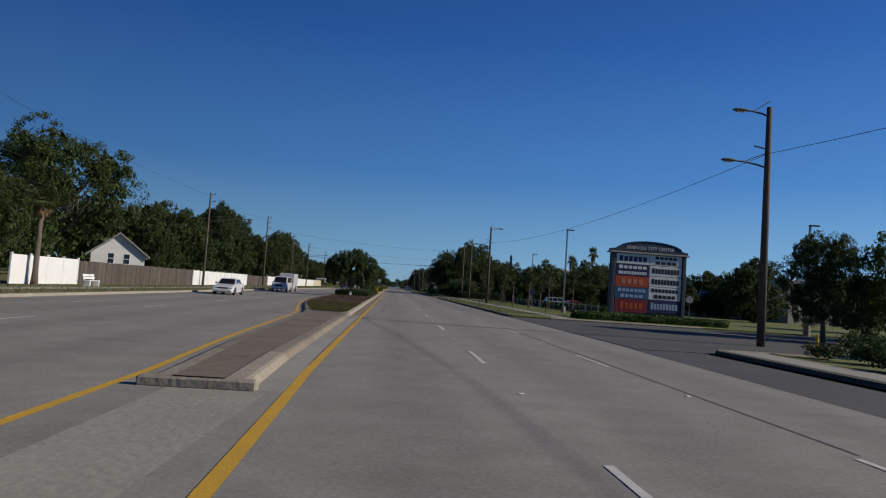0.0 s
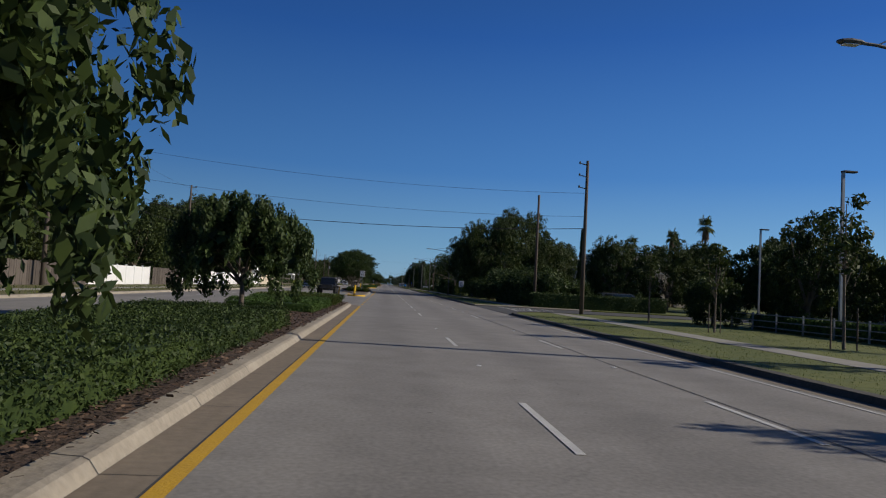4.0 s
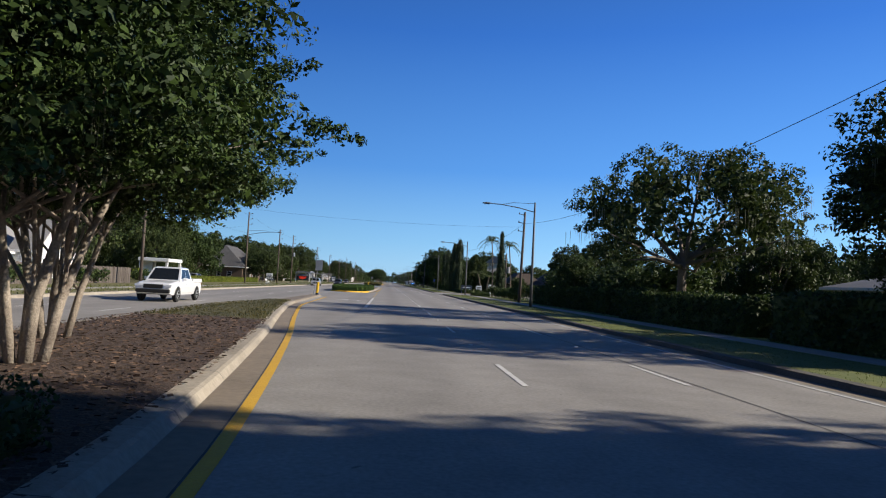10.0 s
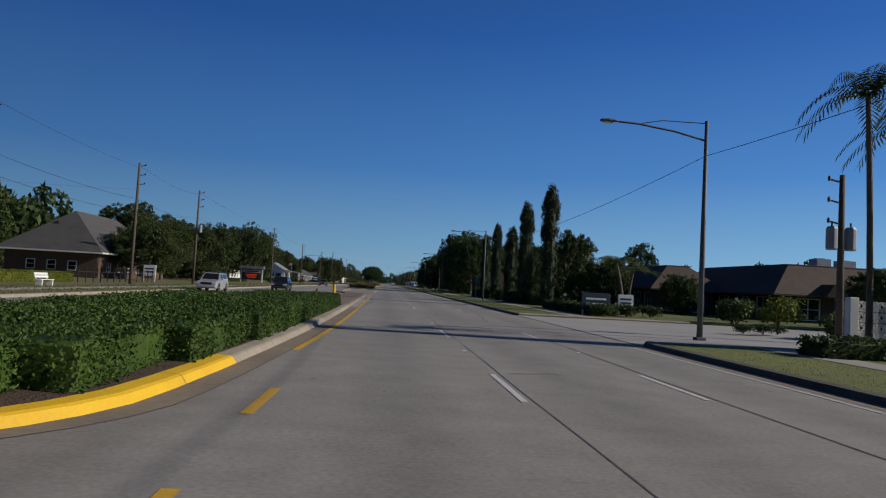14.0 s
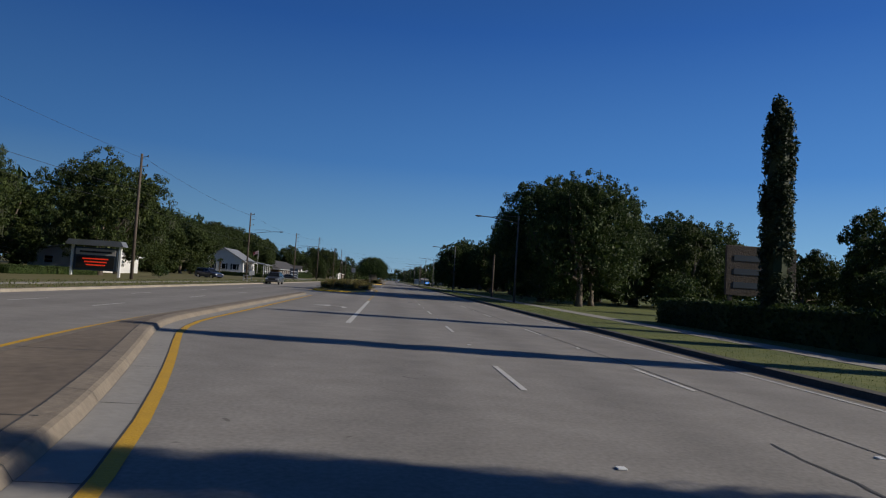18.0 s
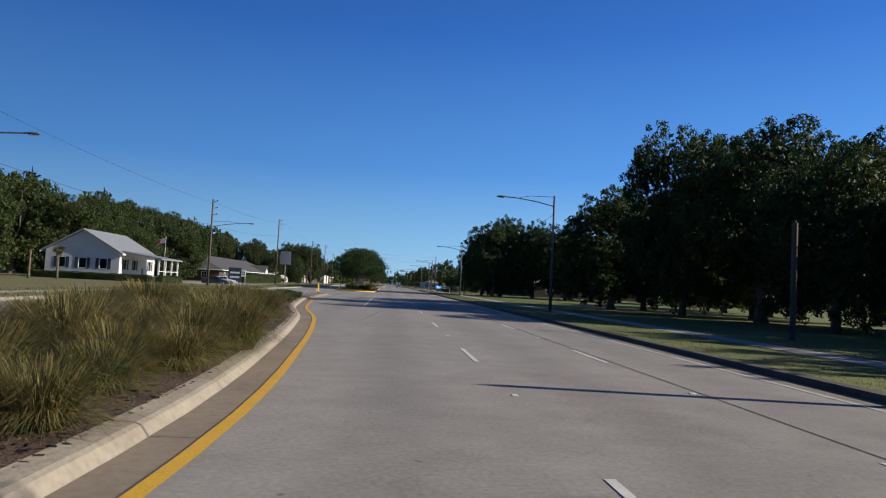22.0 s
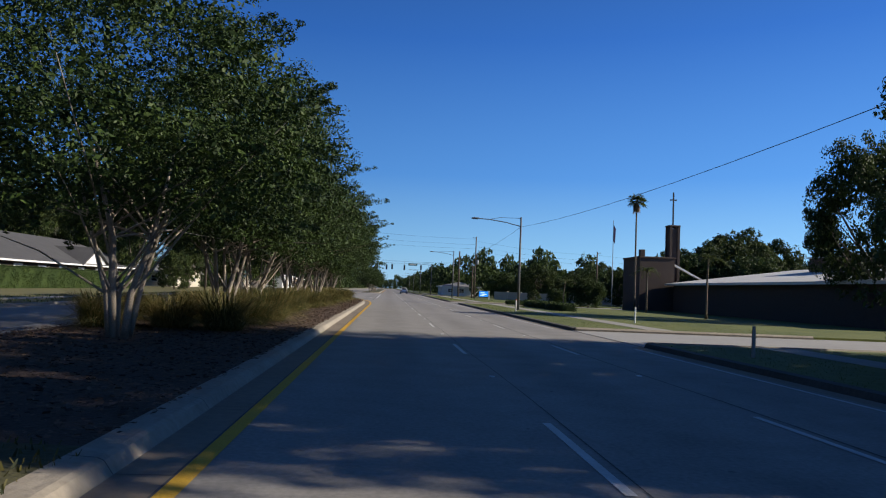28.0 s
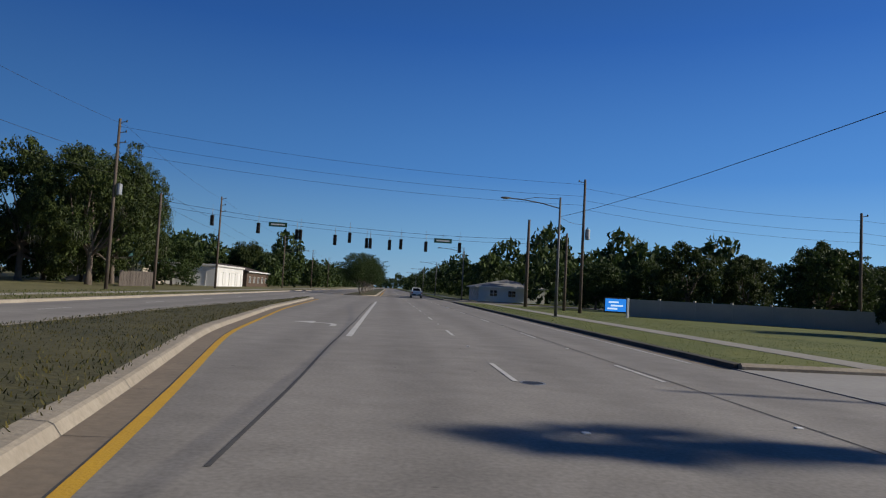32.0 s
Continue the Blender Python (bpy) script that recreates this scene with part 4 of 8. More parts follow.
def bush(seed, w, h, leaf, label, size=0.09, per=60, n=26):
    rng = np.random.default_rng(seed)
    t = thing("shrub", 0, -3000, 0, label, "shrub")
    cs = [(rng.normal() * w * 0.21, rng.normal() * w * 0.21, h * (0.3 + 0.42 * rng.random())) for _ in range(n)]
    v = leaves_in(rng, cs, [(w * 0.2, w * 0.2, h * 0.25)] * n, per, size, shell=0.5)
    part("foliage", cards("foliage", v), leaf, t)
    m = Mesh()
    for c in cs[:6]:
        m.tube([(0, 0, -0.05), (c[0] * 0.5, c[1] * 0.5, c[2] * 0.6), c], [0.03, 0.02, 0.008], 5, False)
    part("stem", m, BARK, t)
    return t


def hedge(x0, y0, x1, y1, h, leaf, label, size=0.085, dens=150, seed=1):
    """A clipped hedge as a slab of leaves over a twiggy core, from one corner to the other."""
    rng = np.random.default_rng(seed)
    cx, cy, lx, ly = (x0 + x1) / 2, (y0 + y1) / 2, abs(x1 - x0), abs(y1 - y0)
    t = thing("hedge", cx, cy, 0.1, label, "hedge")
    area = lx * ly + 2 * (lx + ly) * h
    n = int(min(area * dens, 62000))
    u = rng.random((n, 3)) - 0.5
    face = rng.integers(0, 5, n)
    pw = np.array([lx * ly, ly * h, ly * h, lx * h, lx * h])
    face = rng.choice(5, n, p=pw / pw.sum())
    p = u * np.array([lx, ly, h]) + np.array([0, 0, h / 2])
    p[face == 0, 2] = h
    p[face == 1, 0], p[face == 2, 0] = -lx / 2, lx / 2
    p[face == 3, 1], p[face == 4, 1] = -ly / 2, ly / 2
    bump = np.array([noise.noise(Vector((q[0] + cx, q[1] + cy, q[2])) * 0.9) for q in p])
    nr = np.zeros((n, 3))
    for f, d in enumerate(((0, 0, 1), (-1, 0, 0), (1, 0, 0), (0, -1, 0), (0, 1, 0))):
        nr[face == f] = d
    p = p + nr * (bump[:, None] * 0.16 + rng.normal(size=(n, 1)) * 0.035)
    v = leaves_in(rng, p, np.full((n, 3), 0.02), 1, size, flat=0.9)
    part("foliage", cards("foliage", v), leaf, t)
    part("twiggy_core", Mesh().box(-lx / 2 + 0.06, -ly / 2 + 0.06, -0.1, lx / 2 - 0.06, ly / 2 - 0.06, h - 0.07, 0.05), leaf, t)
    return t


def grass_clump(seed, r, h, leaf=L_GRASSY, label="clump of tall arching tawny ornamental grass", wide=0.006):
    rng = np.random.default_rng(seed)
    t = thing("ornamental_grass_clump", 0, -3000, 0, label, "grass clump", "grass clumps")
    n = 1700 if wide < 0.01 else 420
    a = rng.random(n) * 6.283
    b = np.sqrt(rng.random(n)) * r * 0.35
    o = np.stack([np.cos(a) * b, np.sin(a) * b, np.zeros(n)], 1)
    low = rng.random(n) < (0.4 if wide < 0.01 else 0.0)
    out = (0.2 + 0.8 * rng.random(n)) * r * np.where(low, 1.25, 1.0)
    hh = h * (0.55 + 0.55 * rng.random(n)) * np.where(low, 0.55, 1.0)
    a2 = a + rng.normal(size=n) * 0.35
    dx, dy = np.cos(a2), np.sin(a2)
    drop = np.where(low, rng.uniform(0.05, 0.5, n), rng.uniform(0.7, 1.08, n)) if wide < 0.01 else 0.75 + 0.3 * rng.random(n)
    q1 = o + np.stack([dx * out * 0.22, dy * out * 0.22, hh * 0.6], 1)
    q2 = o + np.stack([dx * out * 0.58, dy * out * 0.58, hh * (0.5 + 0.48 * drop)], 1)
    tip = o + np.stack([dx * out, dy * out, hh * drop], 1)
    s = np.stack([-dy, dx, np.zeros(n)], 1) * wide
    v = np.concatenate([np.stack([o - s, o + s, q1 + s, q1 - s], 1), np.stack([q1 - s, q1 + s, q2 + s * 0.75, q2 - s * 0.75], 1), np.stack([q2 - s * 0.75, q2 + s * 0.75, tip + s * 0.15, tip - s * 0.15], 1)])
    tagged(part("foliage", cards("foliage", v), leaf, t), kind="stuff")
    return t


def scatter(name, rng, pts, size, leaf, label, category, tall=1.0, n_each=1):
    """Upright small blades or lying chips, as stuff."""
    n = len(pts)
    a = rng.random(n) * 6.283
    s = size * (0.6 + 0.8 * rng.random(n))[:, None]
    d = np.stack([np.cos(a), np.sin(a), np.zeros(n)], 1)
    if tall > 0:
        lean = np.stack([rng.normal(size=n) * 0.4, rng.normal(size=n) * 0.4, np.full(n, 1.0)], 1) * s * tall
        v = np.stack([pts - d * s * 0.2, pts + d * s * 0.2, pts + lean + d * s * 0.08, pts + lean - d * s * 0.08], 1)
    else:
        e = np.stack([-d[:, 1], d[:, 0], rng.normal(size=n) * 0.5], 1)
        up = np.array([0, 0, 0.02])
        v = np.stack([pts - d * s - e * s * 0.35 + up, pts + d * s - e * s * 0.3 + up, pts + d * s + e * s * 0.35 + up, pts - d * s + e * s * 0.3 + up], 1)
    return tagged(part(name, cards(name, v), leaf), label, category, "", "stuff")


# prototypes, far behind the start of the road, then copies
OAKS = [broad_tree("live_oak_tree", 11 + i, h, w, L_OAK, th, n_lobes=24, lobe=0.17, tufts=30, per=58, size=0.105, tuft=0.55, moss=True, label="broad dark live oak with hanging moss") for i, (h, w, th) in enumerate(((12, 15, 2.4), (10.5, 14, 2.0), (13, 13, 2.6)))]
UMBRELLA = broad_tree("live_oak_tree", 17, 10.8, 16.5, L_OAK, 4.2, n_lobes=17, lobe=0.14, tufts=22, per=44, size=0.1, tuft=0.5, moss=True, label="spreading open-crowned live oak over a hedge")
DENSE = [broad_tree("dense_shade_tree", 31 + i, h, w, L_DARK, th, n_lobes=20, lobe=0.2, tufts=42, per=46, size=0.15, tuft=0.62, label="massive dense dark-leaved shade tree") for i, (h, w, th) in enumerate(((17.5, 16, 1.4), (15.5, 17, 1.3), (18.5, 14, 1.5)))]
BACK = [broad_tree("background_tree", 51 + i, h, w, l_, th, n_lobes=18, lobe=0.17, tufts=26, per=30, size=0.17, tuft=0.55, label="dark leafy tree behind the street") for i, (h, w, th, l_) in enumerate(((11, 11, 0.5, L_OAK), (9, 11, 0.3, L_DARK), (14.5, 10, 1.2, L_OAK)))]
MYRTLES = [myrtle(71 + i, h, w) for i, (h, w) in enumerate(((8.2, 8.8), (7.8, 8.2), (8.6, 9.0)))]
ROW_MYRTLES = [myrtle(75 + i, h, w, False) for i, (h, w) in enumerate(((9.0, 9.8), (8.7, 9.4)))]
CYPRESSES = [cypress(81, 12.0, 1.9), cypress(82, 11.0, 1.6), cypress(83, 11.0, 1.9, True)]
PALMS = {"fan": palm(91, 7.0, "fan"), "tall": palm(92, 13.5, "tall"), "queen": palm(93, 8.6, "queen", False, 0.6)}
YOUNG = [young_tree(95, 5.6), young_tree(96, 4.6)]
BUSHES = [bush(101, 2.0, 1.5, L_DARK, "rounded dark green leafy shrub"), bush(102, 2.2, 1.7, L_YELLOW, "rounded bright yellow-green shrub"), bush(103, 3.4, 4.2, L_DARK, "tall dense dark shrub", 0.13, 90, 40)]
CLUMPS = [grass_clump(111, 1.35, 1.25), grass_clump(112, 1.2, 1.05)]
STRAPS = [grass_clump(113, 0.6, 0.55, L_STRAP, "low clump of green strap-shaped leaves", 0.02), grass_clump(114, 0.5, 0.5, L_STRAP, "low clump of green strap-shaped leaves", 0.02)]
YTREE = broad_tree("sunlit_tree", 65, 7.5, 5.5, L_YELLOW, 1.9, n_lobes=12, lobe=0.16, tufts=14, per=36, size=0.1, tuft=0.4, label="slender tree with pale yellow-green leaves")
WEEP = weeping(121, 5.8, 6.4)
used = set()
rnd = random.Random(5)


def put(proto, x, y, s=1.0, sz=None, turn=None, z=0.1, label="", name=""):
    m = at(x, y, z, rnd.uniform(0, 360) if turn is None else turn, s, sz or s)
    if proto.name in used:
        ob = copy_thing(proto, m @ Matrix.Diagonal((*(1 / k for k in proto.scale), 1)))
    else:
        used.add(proto.name)
        ob = proto
        ob.matrix_basis = m
    if label:
        ob["label"] = label
    return ob


FAR = []


def far(x, y, s=1.0, sz=None):
    """One more crown for the joined far woods, thinned to fewer, larger leaves."""
    k = rnd.randrange(3)
    a, c, q = rnd.uniform(0, 6.28), FAR_V[k], sz or s
    ca, sa = math.cos(a) * s, math.sin(a) * s
    FAR.append(np.stack([c[:, 0] * ca - c[:, 1] * sa + x, c[:, 0] * sa + c[:, 1] * ca + y, c[:, 2] * q], 1))


FAR_V = []
for b_ in BACK:
    me = [o for o in b_.children if o.name.startswith("crown")][0].data
    co = np.empty(len(me.vertices) * 3, np.float32)
    me.vertices.foreach_get("co", co)
    q4 = co.reshape(-1, 4, 3)[::20]
    mid4 = q4.mean(1, keepdims=True)
    FAR_V.append((mid4 + (q4 - mid4) * 3.4).reshape(-1, 3))
# left side: background woods behind the fences
HOUSE_Y = ((98, 124), (264, 316), (380, 430), (484, 508), (552, 612), (630, 720), (726, 754))
for y in np.arange(30, 790, 7.6):
    x = -43 - rnd.random() * 7
    if any(a < y < b for a, b in HOUSE_Y):
        x = -64 - rnd.random() * 8
    k, s_, z_ = rnd.randrange(3), rnd.uniform(0.9, 1.15), rnd.uniform(0.9, 1.2)
    if x < -60:
        s_, z_ = s_ * 1.4, z_ * (1.15 if y < 540 else 1.4)
    elif 418 < y < 540:
        k, s_, z_ = (0 if k == 1 else k), s_ * 1.1, z_ * 0.9
    put(BACK[k], x, y, s_, min(z_, 1.25) if k == 2 else z_)
for y in np.arange(20, 800, 6):
    far(-74 - rnd.random() * 12, y, rnd.uniform(1.1, 1.4), rnd.uniform(1.2, 1.6))
# left, single trees
for p, x, y, s, sz in (
    (OAKS[0], -38, 62, 1.05, 1.1), (OAKS[0], -52, 116, 1.65, 1.85), (BACK[0], -33.6, 109.5, 0.6, 0.75), (BACK[1], -35, 117, 0.8, 1.0), (OAKS[1], -45, 84, 1.0, 1.15), (OAKS[2], -36, 129, 0.7, 0.95), (BACK[0], -32, 118, 0.85, 0.8), (BACK[1], -31, 128, 0.9, 0.8),
    (OAKS[2], -36, 152, 0.8, 1.25), (OAKS[0], -37, 165, 0.7, 1.35), (BACK[0], -31, 148, 0.7, 0.75), (BACK[0], -31, 180, 0.9, 0.8), (OAKS[0], -34, 205, 0.9, 1.1), (OAKS[1], -34, 219, 0.95, 1.5), (OAKS[2], -37, 232, 1.0, 1.3),
    (BACK[1], -32, 236, 0.8, 0.8), (OAKS[2], -37, 247, 0.9, 1.1), (OAKS[0], -39, 258, 0.8, 1.15), (BACK[1], -48, 292, 0.9, 0.85), (BACK[2], -46, 318, 0.7, 0.75), (OAKS[1], -36, 326, 0.6, 0.75), (OAKS[0], -42, 345, 0.8, 0.9),
    (OAKS[1], -34, 405, 0.75, 0.8), (OAKS[0], -36, 418, 0.8, 0.85), (BACK[0], -33, 432, 0.8, 0.8), (OAKS[2], -35, 446, 0.8, 0.9), (OAKS[0], -33, 470, 1.0, 1.15), (OAKS[1], -36, 482, 0.9, 1.1),
    (BACK[0], -47, 520, 0.9, 0.8), (BACK[1], -52, 536, 0.9, 0.9), (OAKS[1], -48, 604, 0.8, 0.9), (OAKS[0], -44, 618, 0.75, 0.85), (OAKS[0], -61, 606, 1.2, 1.35), (OAKS[2], -63, 622, 1.2, 1.3), (OAKS[1], -64, 638, 1.3, 1.6), (OAKS[0], -66, 655, 1.3, 1.6), (OAKS[2], -65, 672, 1.3, 1.45), (OAKS[0], -64, 690, 1.2, 1.55), (OAKS[1], -60, 716, 1.1, 1.5), (OAKS[0], -50, 719, 0.8, 1.2), (BACK[2], -40, 708, 0.8, 0.7), (OAKS[2], -36, 724, 0.8, 0.8),
    (OAKS[0], -34, 756, 1.0, 1.35), (OAKS[1], -37, 770, 1.05, 1.6), (BACK[1], -34, 785, 0.8, 0.8), (OAKS[2], -38, 860, 0.9, 0.9), (OAKS[0], -40, 885, 1.0, 0.9), (BACK[0], -31, 700, 0.5, 0.5)):
    put(p, x, y, s, sz)
for x, y, h in ((-24.8, 60.5, 0.85), (-29, 128, 0.75), (-30, 136, 0.8), (-31, 144, 0.7), (-28.5, 190, 0.75), (-30, 197, 0.7), (-29.5, 244, 0.8), (-47, 297, 1.1), (-44, 560, 0.6), (-43.5, 566, 0.55)):
    put(PALMS["fan"], x, y, 1.0 if h > 0.6 else 0.7, h)
# median trees
put(WEEP, -5.3, 99.5, 1.1, 1.02)
put(WEEP, -4.6, 117.0, 0.75, 0.72)
for i, (x, y, s) in enumerate(((-6.4, 226.8, 1.0), (-5.6, 230.6, 1.03), (-6.9, 234.2, 0.95))):
    put(MYRTLES[i], x, y, s, s * 0.98)
for i, y in enumerate((616.5, 624, 632, 640.5, 648.5, 655.5, 662, 668.5, 675.2)):
    put(ROW_MYRTLES[i % 2], -6.0 + (0.3 if i % 2 else -0.3), y, rnd.uniform(0.96, 1.05), rnd.uniform(0.97, 1.08))
for k in range(6):
    put(ROW_MYRTLES[k % 2], -5.2, 800 + 17 * k, 0.85)
# grass clumps
for y in np.arange(477, 503, 1.15):
    for x in np.arange(-7.9, -2.9, 1.5):
        if x < lin(y, MEDIANS[3][2]) - 0.9:
            put(CLUMPS[rnd.randrange(2)], x + rnd.uniform(-0.6, 0.6), y + rnd.uniform(-0.5, 0.5), rnd.uniform(0.65, 1.05) * min(1.0, 0.5 + (y - 477) / 16), z=0.16)
for y in np.arange(620, 682, 3.8):
    for x in (-4.6, -6.4, -8.2):
        xr = lin(y, MEDIANS[4][2])
        put(CLUMPS[rnd.randrange(2)], min(x, xr - 1.6) + rnd.uniform(-0.4, 0.4), y + rnd.uniform(-1.3, 1.3), rnd.uniform(0.75, 1.3), rnd.uniform(0.7, 1.1), z=0.16)
for y0, y1, x0, x1, st in ((134.5, 143.4, -7.0, -2.6, 0.64), (203.6, 216, -5.6, -3.0, 0.85), (505, 531, -8.3, -6.4, 0.9)):
    for y in np.arange(y0, y1, st):
        for x in np.arange(x0, x1, st):
            if x < lin(y, [s for s in MEDIANS if s[0] < y < s[1]][0][2]) - 0.62:
                put(STRAPS[rnd.randrange(2)], x + rnd.uniform(-0.25, 0.25), y + rnd.uniform(-0.25, 0.25), rnd.uniform(0.85, 1.2), z=0.16)
# right side
for p, x, y, s, sz in (
    (OAKS[2], 27, 52, 0.42, 0.52), (BACK[0], 40, 56, 0.75, 0.72), (BACK[1], 34, 49, 0.5, 0.55), (BACK[1], 46, 74, 0.6, 0.6), (BACK[0], 50, 100, 0.8, 0.8),
    (OAKS[2], 25.0, 219.5, 1.08, 1.3), (OAKS[0], 17.0, 220.5, 0.78, 1.04), (OAKS[1], 18.5, 208.5, 0.95, 1.34), (OAKS[0], 27, 210, 0.7, 0.95), (OAKS[1], 28.5, 175, 0.58, 0.84), (OAKS[0], 35, 174, 0.55, 0.72), (OAKS[2], 41, 177, 0.6, 0.7), (BACK[1], 47, 174, 0.7, 0.98), (OAKS[1], 53, 178, 0.7, 0.95), (OAKS[1], 33.5, 225, 0.85, 1.15),
    (OAKS[2], 37, 240, 1.0, 1.0), (OAKS[2], 21.5, 240, 1.05, 0.86), (UMBRELLA, 17.6, 259.0, 1.0, 1.0), (BACK[1], 28, 276, 0.45, 0.5), (BACK[0], 33.5, 275, 0.75, 0.68), (BACK[1], 37.5, 277, 0.7, 0.8), (BACK[0], 31.5, 280, 0.5, 0.5), 
    (BACK[1], 17.5, 281, 0.42, 0.55), (BACK[2], 21, 298, 0.5, 0.48), (OAKS[2], 26, 300, 0.55, 0.62), (BACK[1], 31, 303, 0.8, 0.75), (BACK[0], 30, 312, 0.6, 0.6),
    (BACK[0], 52, 345, 0.7, 0.6), (BACK[1], 36, 352, 0.5, 0.5), (BACK[0], 22, 383, 0.55, 0.8), (BACK[1], 25.5, 380, 0.45, 0.6), (BACK[0], 26, 388, 0.45, 0.5), (BACK[1], 30, 372, 0.4, 0.45)):
    put(p, x, y, s, sz)
for y in np.arange(270, 330, 11):
    put(BACK[rnd.randrange(3)], 62 + rnd.random() * 12, y, rnd.uniform(0.7, 1.0))
for y in np.arange(72, 150, 9):
    put(BACK[rnd.randrange(3)], 48 + rnd.random() * 10, y + 45, rnd.uniform(0.6, 0.8))
for x, y, s, sz, k in ((19.8, 459.5, 0.82, 0.78, 0), (18.7, 472.0, 0.9, 0.84, 2), (23, 465.5, 0.8, 0.9, 1), (27.5, 521, 0.95, 0.84, 0), (25.6, 530, 0.74, 1.05, 1), (31, 528, 0.9, 0.8, 2), (23.2, 541.5, 0.88, 0.66, 2), (28, 545, 0.8, 0.85, 1), (23.5, 612, 0.95, 0.94, 0), (20.3, 617, 0.7, 0.8, 1), (21, 606.5, 0.8, 0.78, 2), (34, 599.5, 0.95, 0.9, 1), (29, 606, 0.8, 0.87, 0), (42, 595, 0.95, 0.64, 0), (38, 610, 0.9, 0.76, 2), (47, 606, 0.95, 0.72, 1), (52, 590, 0.95, 0.6, 1), (60, 598, 1.0, 0.58, 0)):
    put(DENSE[k], x, y, s, sz)
for x, y, s, sz in ((25.5, 510, 0.6, 0.6), (33, 478, 0.8, 0.62), (36, 488, 0.85, 0.7), (33.5, 497, 0.75, 0.62), (37, 506, 0.85, 0.75), (34.5, 513, 0.7, 0.75), (45, 484, 0.9, 0.8), (46, 498, 0.9, 0.85), (45, 514, 0.9, 0.9), (42, 528, 0.9, 0.95), (40, 541, 0.9, 0.85), (42, 554, 0.8, 0.6), (46, 562, 0.8, 0.6)):
    put(DENSE[rnd.randrange(3)], x, y, s, sz)
for x, y, s in ((41, 477, 1.0), (36, 469, 0.75), (52, 455, 0.9), (60, 468, 1.0), (46, 462, 0.7), (68, 480, 1.1), (44, 446, 0.6)):
    put(BACK[rnd.randrange(3)], x, y, s)
put(BUSHES[2], 23.5, 444, 0.9, 0.95)
put(BUSHES[2], 19.2, 486.7, 1.1, 0.8, label="greyish twiggy bush on a lawn")
put(BUSHES[2], 21.0, 478, 0.9, 0.6, label="greyish twiggy bush on a lawn")
for y in np.arange(167, 200, 2.9):
    put(BUSHES[2], 17.2 + rnd.uniform(-0.7, 0.9), y, rnd.uniform(1.0, 1.25), rnd.uniform(0.95, 1.3))
for y in np.arange(265, 292, 2.7):
    put(BUSHES[2], 18.9 + rnd.uniform(-0.5, 1.2), y, rnd.uniform(1.1, 1.3), rnd.uniform(0.9, 1.15))
put(OAKS[0], 60, 216, 0.95, 1.0)
for k, x, y, s, sz in ((0, 24.6, 352, 1.15, 1.35), (1, 25.6, 353.2, 0.8, 1.1), (0, 22.6, 338, 0.9, 0.95), (1, 23.4, 338.6, 0.8, 0.85), (0, 33, 362, 0.8, 0.9), (0, 36.5, 363, 0.7, 0.7), (0, 41, 362.5, 0.8, 0.8), (0, 29, 361, 0.8, 1.0), (0, 45.5, 362, 0.7, 0.7), (0, 19.8, 340, 0.5, 0.4), (0, 21.0, 340.6, 0.5, 0.4), (0, 18.6, 339.8, 0.45, 0.35)):
    put(BUSHES[k], x, y, s, sz)
put(OAKS[2], 38, 648, 0.9, 1.15)
for x, y, s in ((52, 690, 0.9), (49, 705, 1.0), (56, 707, 1.15), (63, 706, 1.1), (68, 704, 0.95), (58, 700, 0.95), (64, 694, 0.9), (70, 688, 0.95), (50, 712, 0.7), (44, 742, 0.85), (50, 752, 0.85), (36, 756, 0.8), (60, 742, 0.9), (66, 750, 0.95), (26, 700, 0.28), (28.5, 692, 0.45), (22, 698, 0.2)):
    put(BACK[rnd.randrange(2)], x, y, s)
for y in np.arange(792, 1480, 9):
    far(20 + rnd.random() * 14, y, rnd.uniform(0.7, 1.0))
    far(46 + rnd.random() * 26, y, rnd.uniform(0.9, 1.3))
    far(-29 - rnd.random() * 12, y + 60, rnd.uniform(0.7, 1.1))
    far(-50 - rnd.random() * 20, y, rnd.uniform(0.9, 1.3))
for x in np.arange(-90, 95, 6):
    far(x, 1520 + rnd.random() * 30, rnd.uniform(1.0, 1.5))
for x in np.arange(30, 105, 6.0):
    put(BACK[rnd.randrange(2)], x, 764 + rnd.random() * 14, rnd.uniform(0.75, 1.0))
for x, y, s in ((40, 713, 0.6), (47, 708, 0.65), (34, 717, 0.6), (54, 715, 0.95), (62, 712, 1.0)):
    put(BACK[rnd.randrange(3)], x, y, s)
for x, y, s in ((22, 137, 0.36), (26, 133, 0.5), (31, 136, 0.55), (36, 132, 0.6), (41, 136, 0.6), (47, 133, 0.65), (53, 137, 0.7), (59, 132, 0.75)):
    put(BACK[rnd.randrange(3)], x, y, s, s)
for y in np.arange(0, 800, 9):
    far(118 + rnd.random() * 16, y, rnd.uniform(0.9, 1.2))
woods = part("far_woods", cards("far_woods", np.concatenate(FAR)), L_DARK)
tagged(woods, "distant belt of dark leafy woods", "trees", "", "stuff")
put(YTREE, 31.5, 50.5, 1.0, 1.05)
for x, y, s in ((15.2, 31, 0.7), (16.6, 33.5, 0.8), (18.4, 36.5, 0.9), (15.6, 35, 0.6), (20.5, 35, 0.9), (17.5, 29.5, 0.8), (22.5, 37.5, 0.9)):
    put(BUSHES[0], x, y, s, s * 0.75)
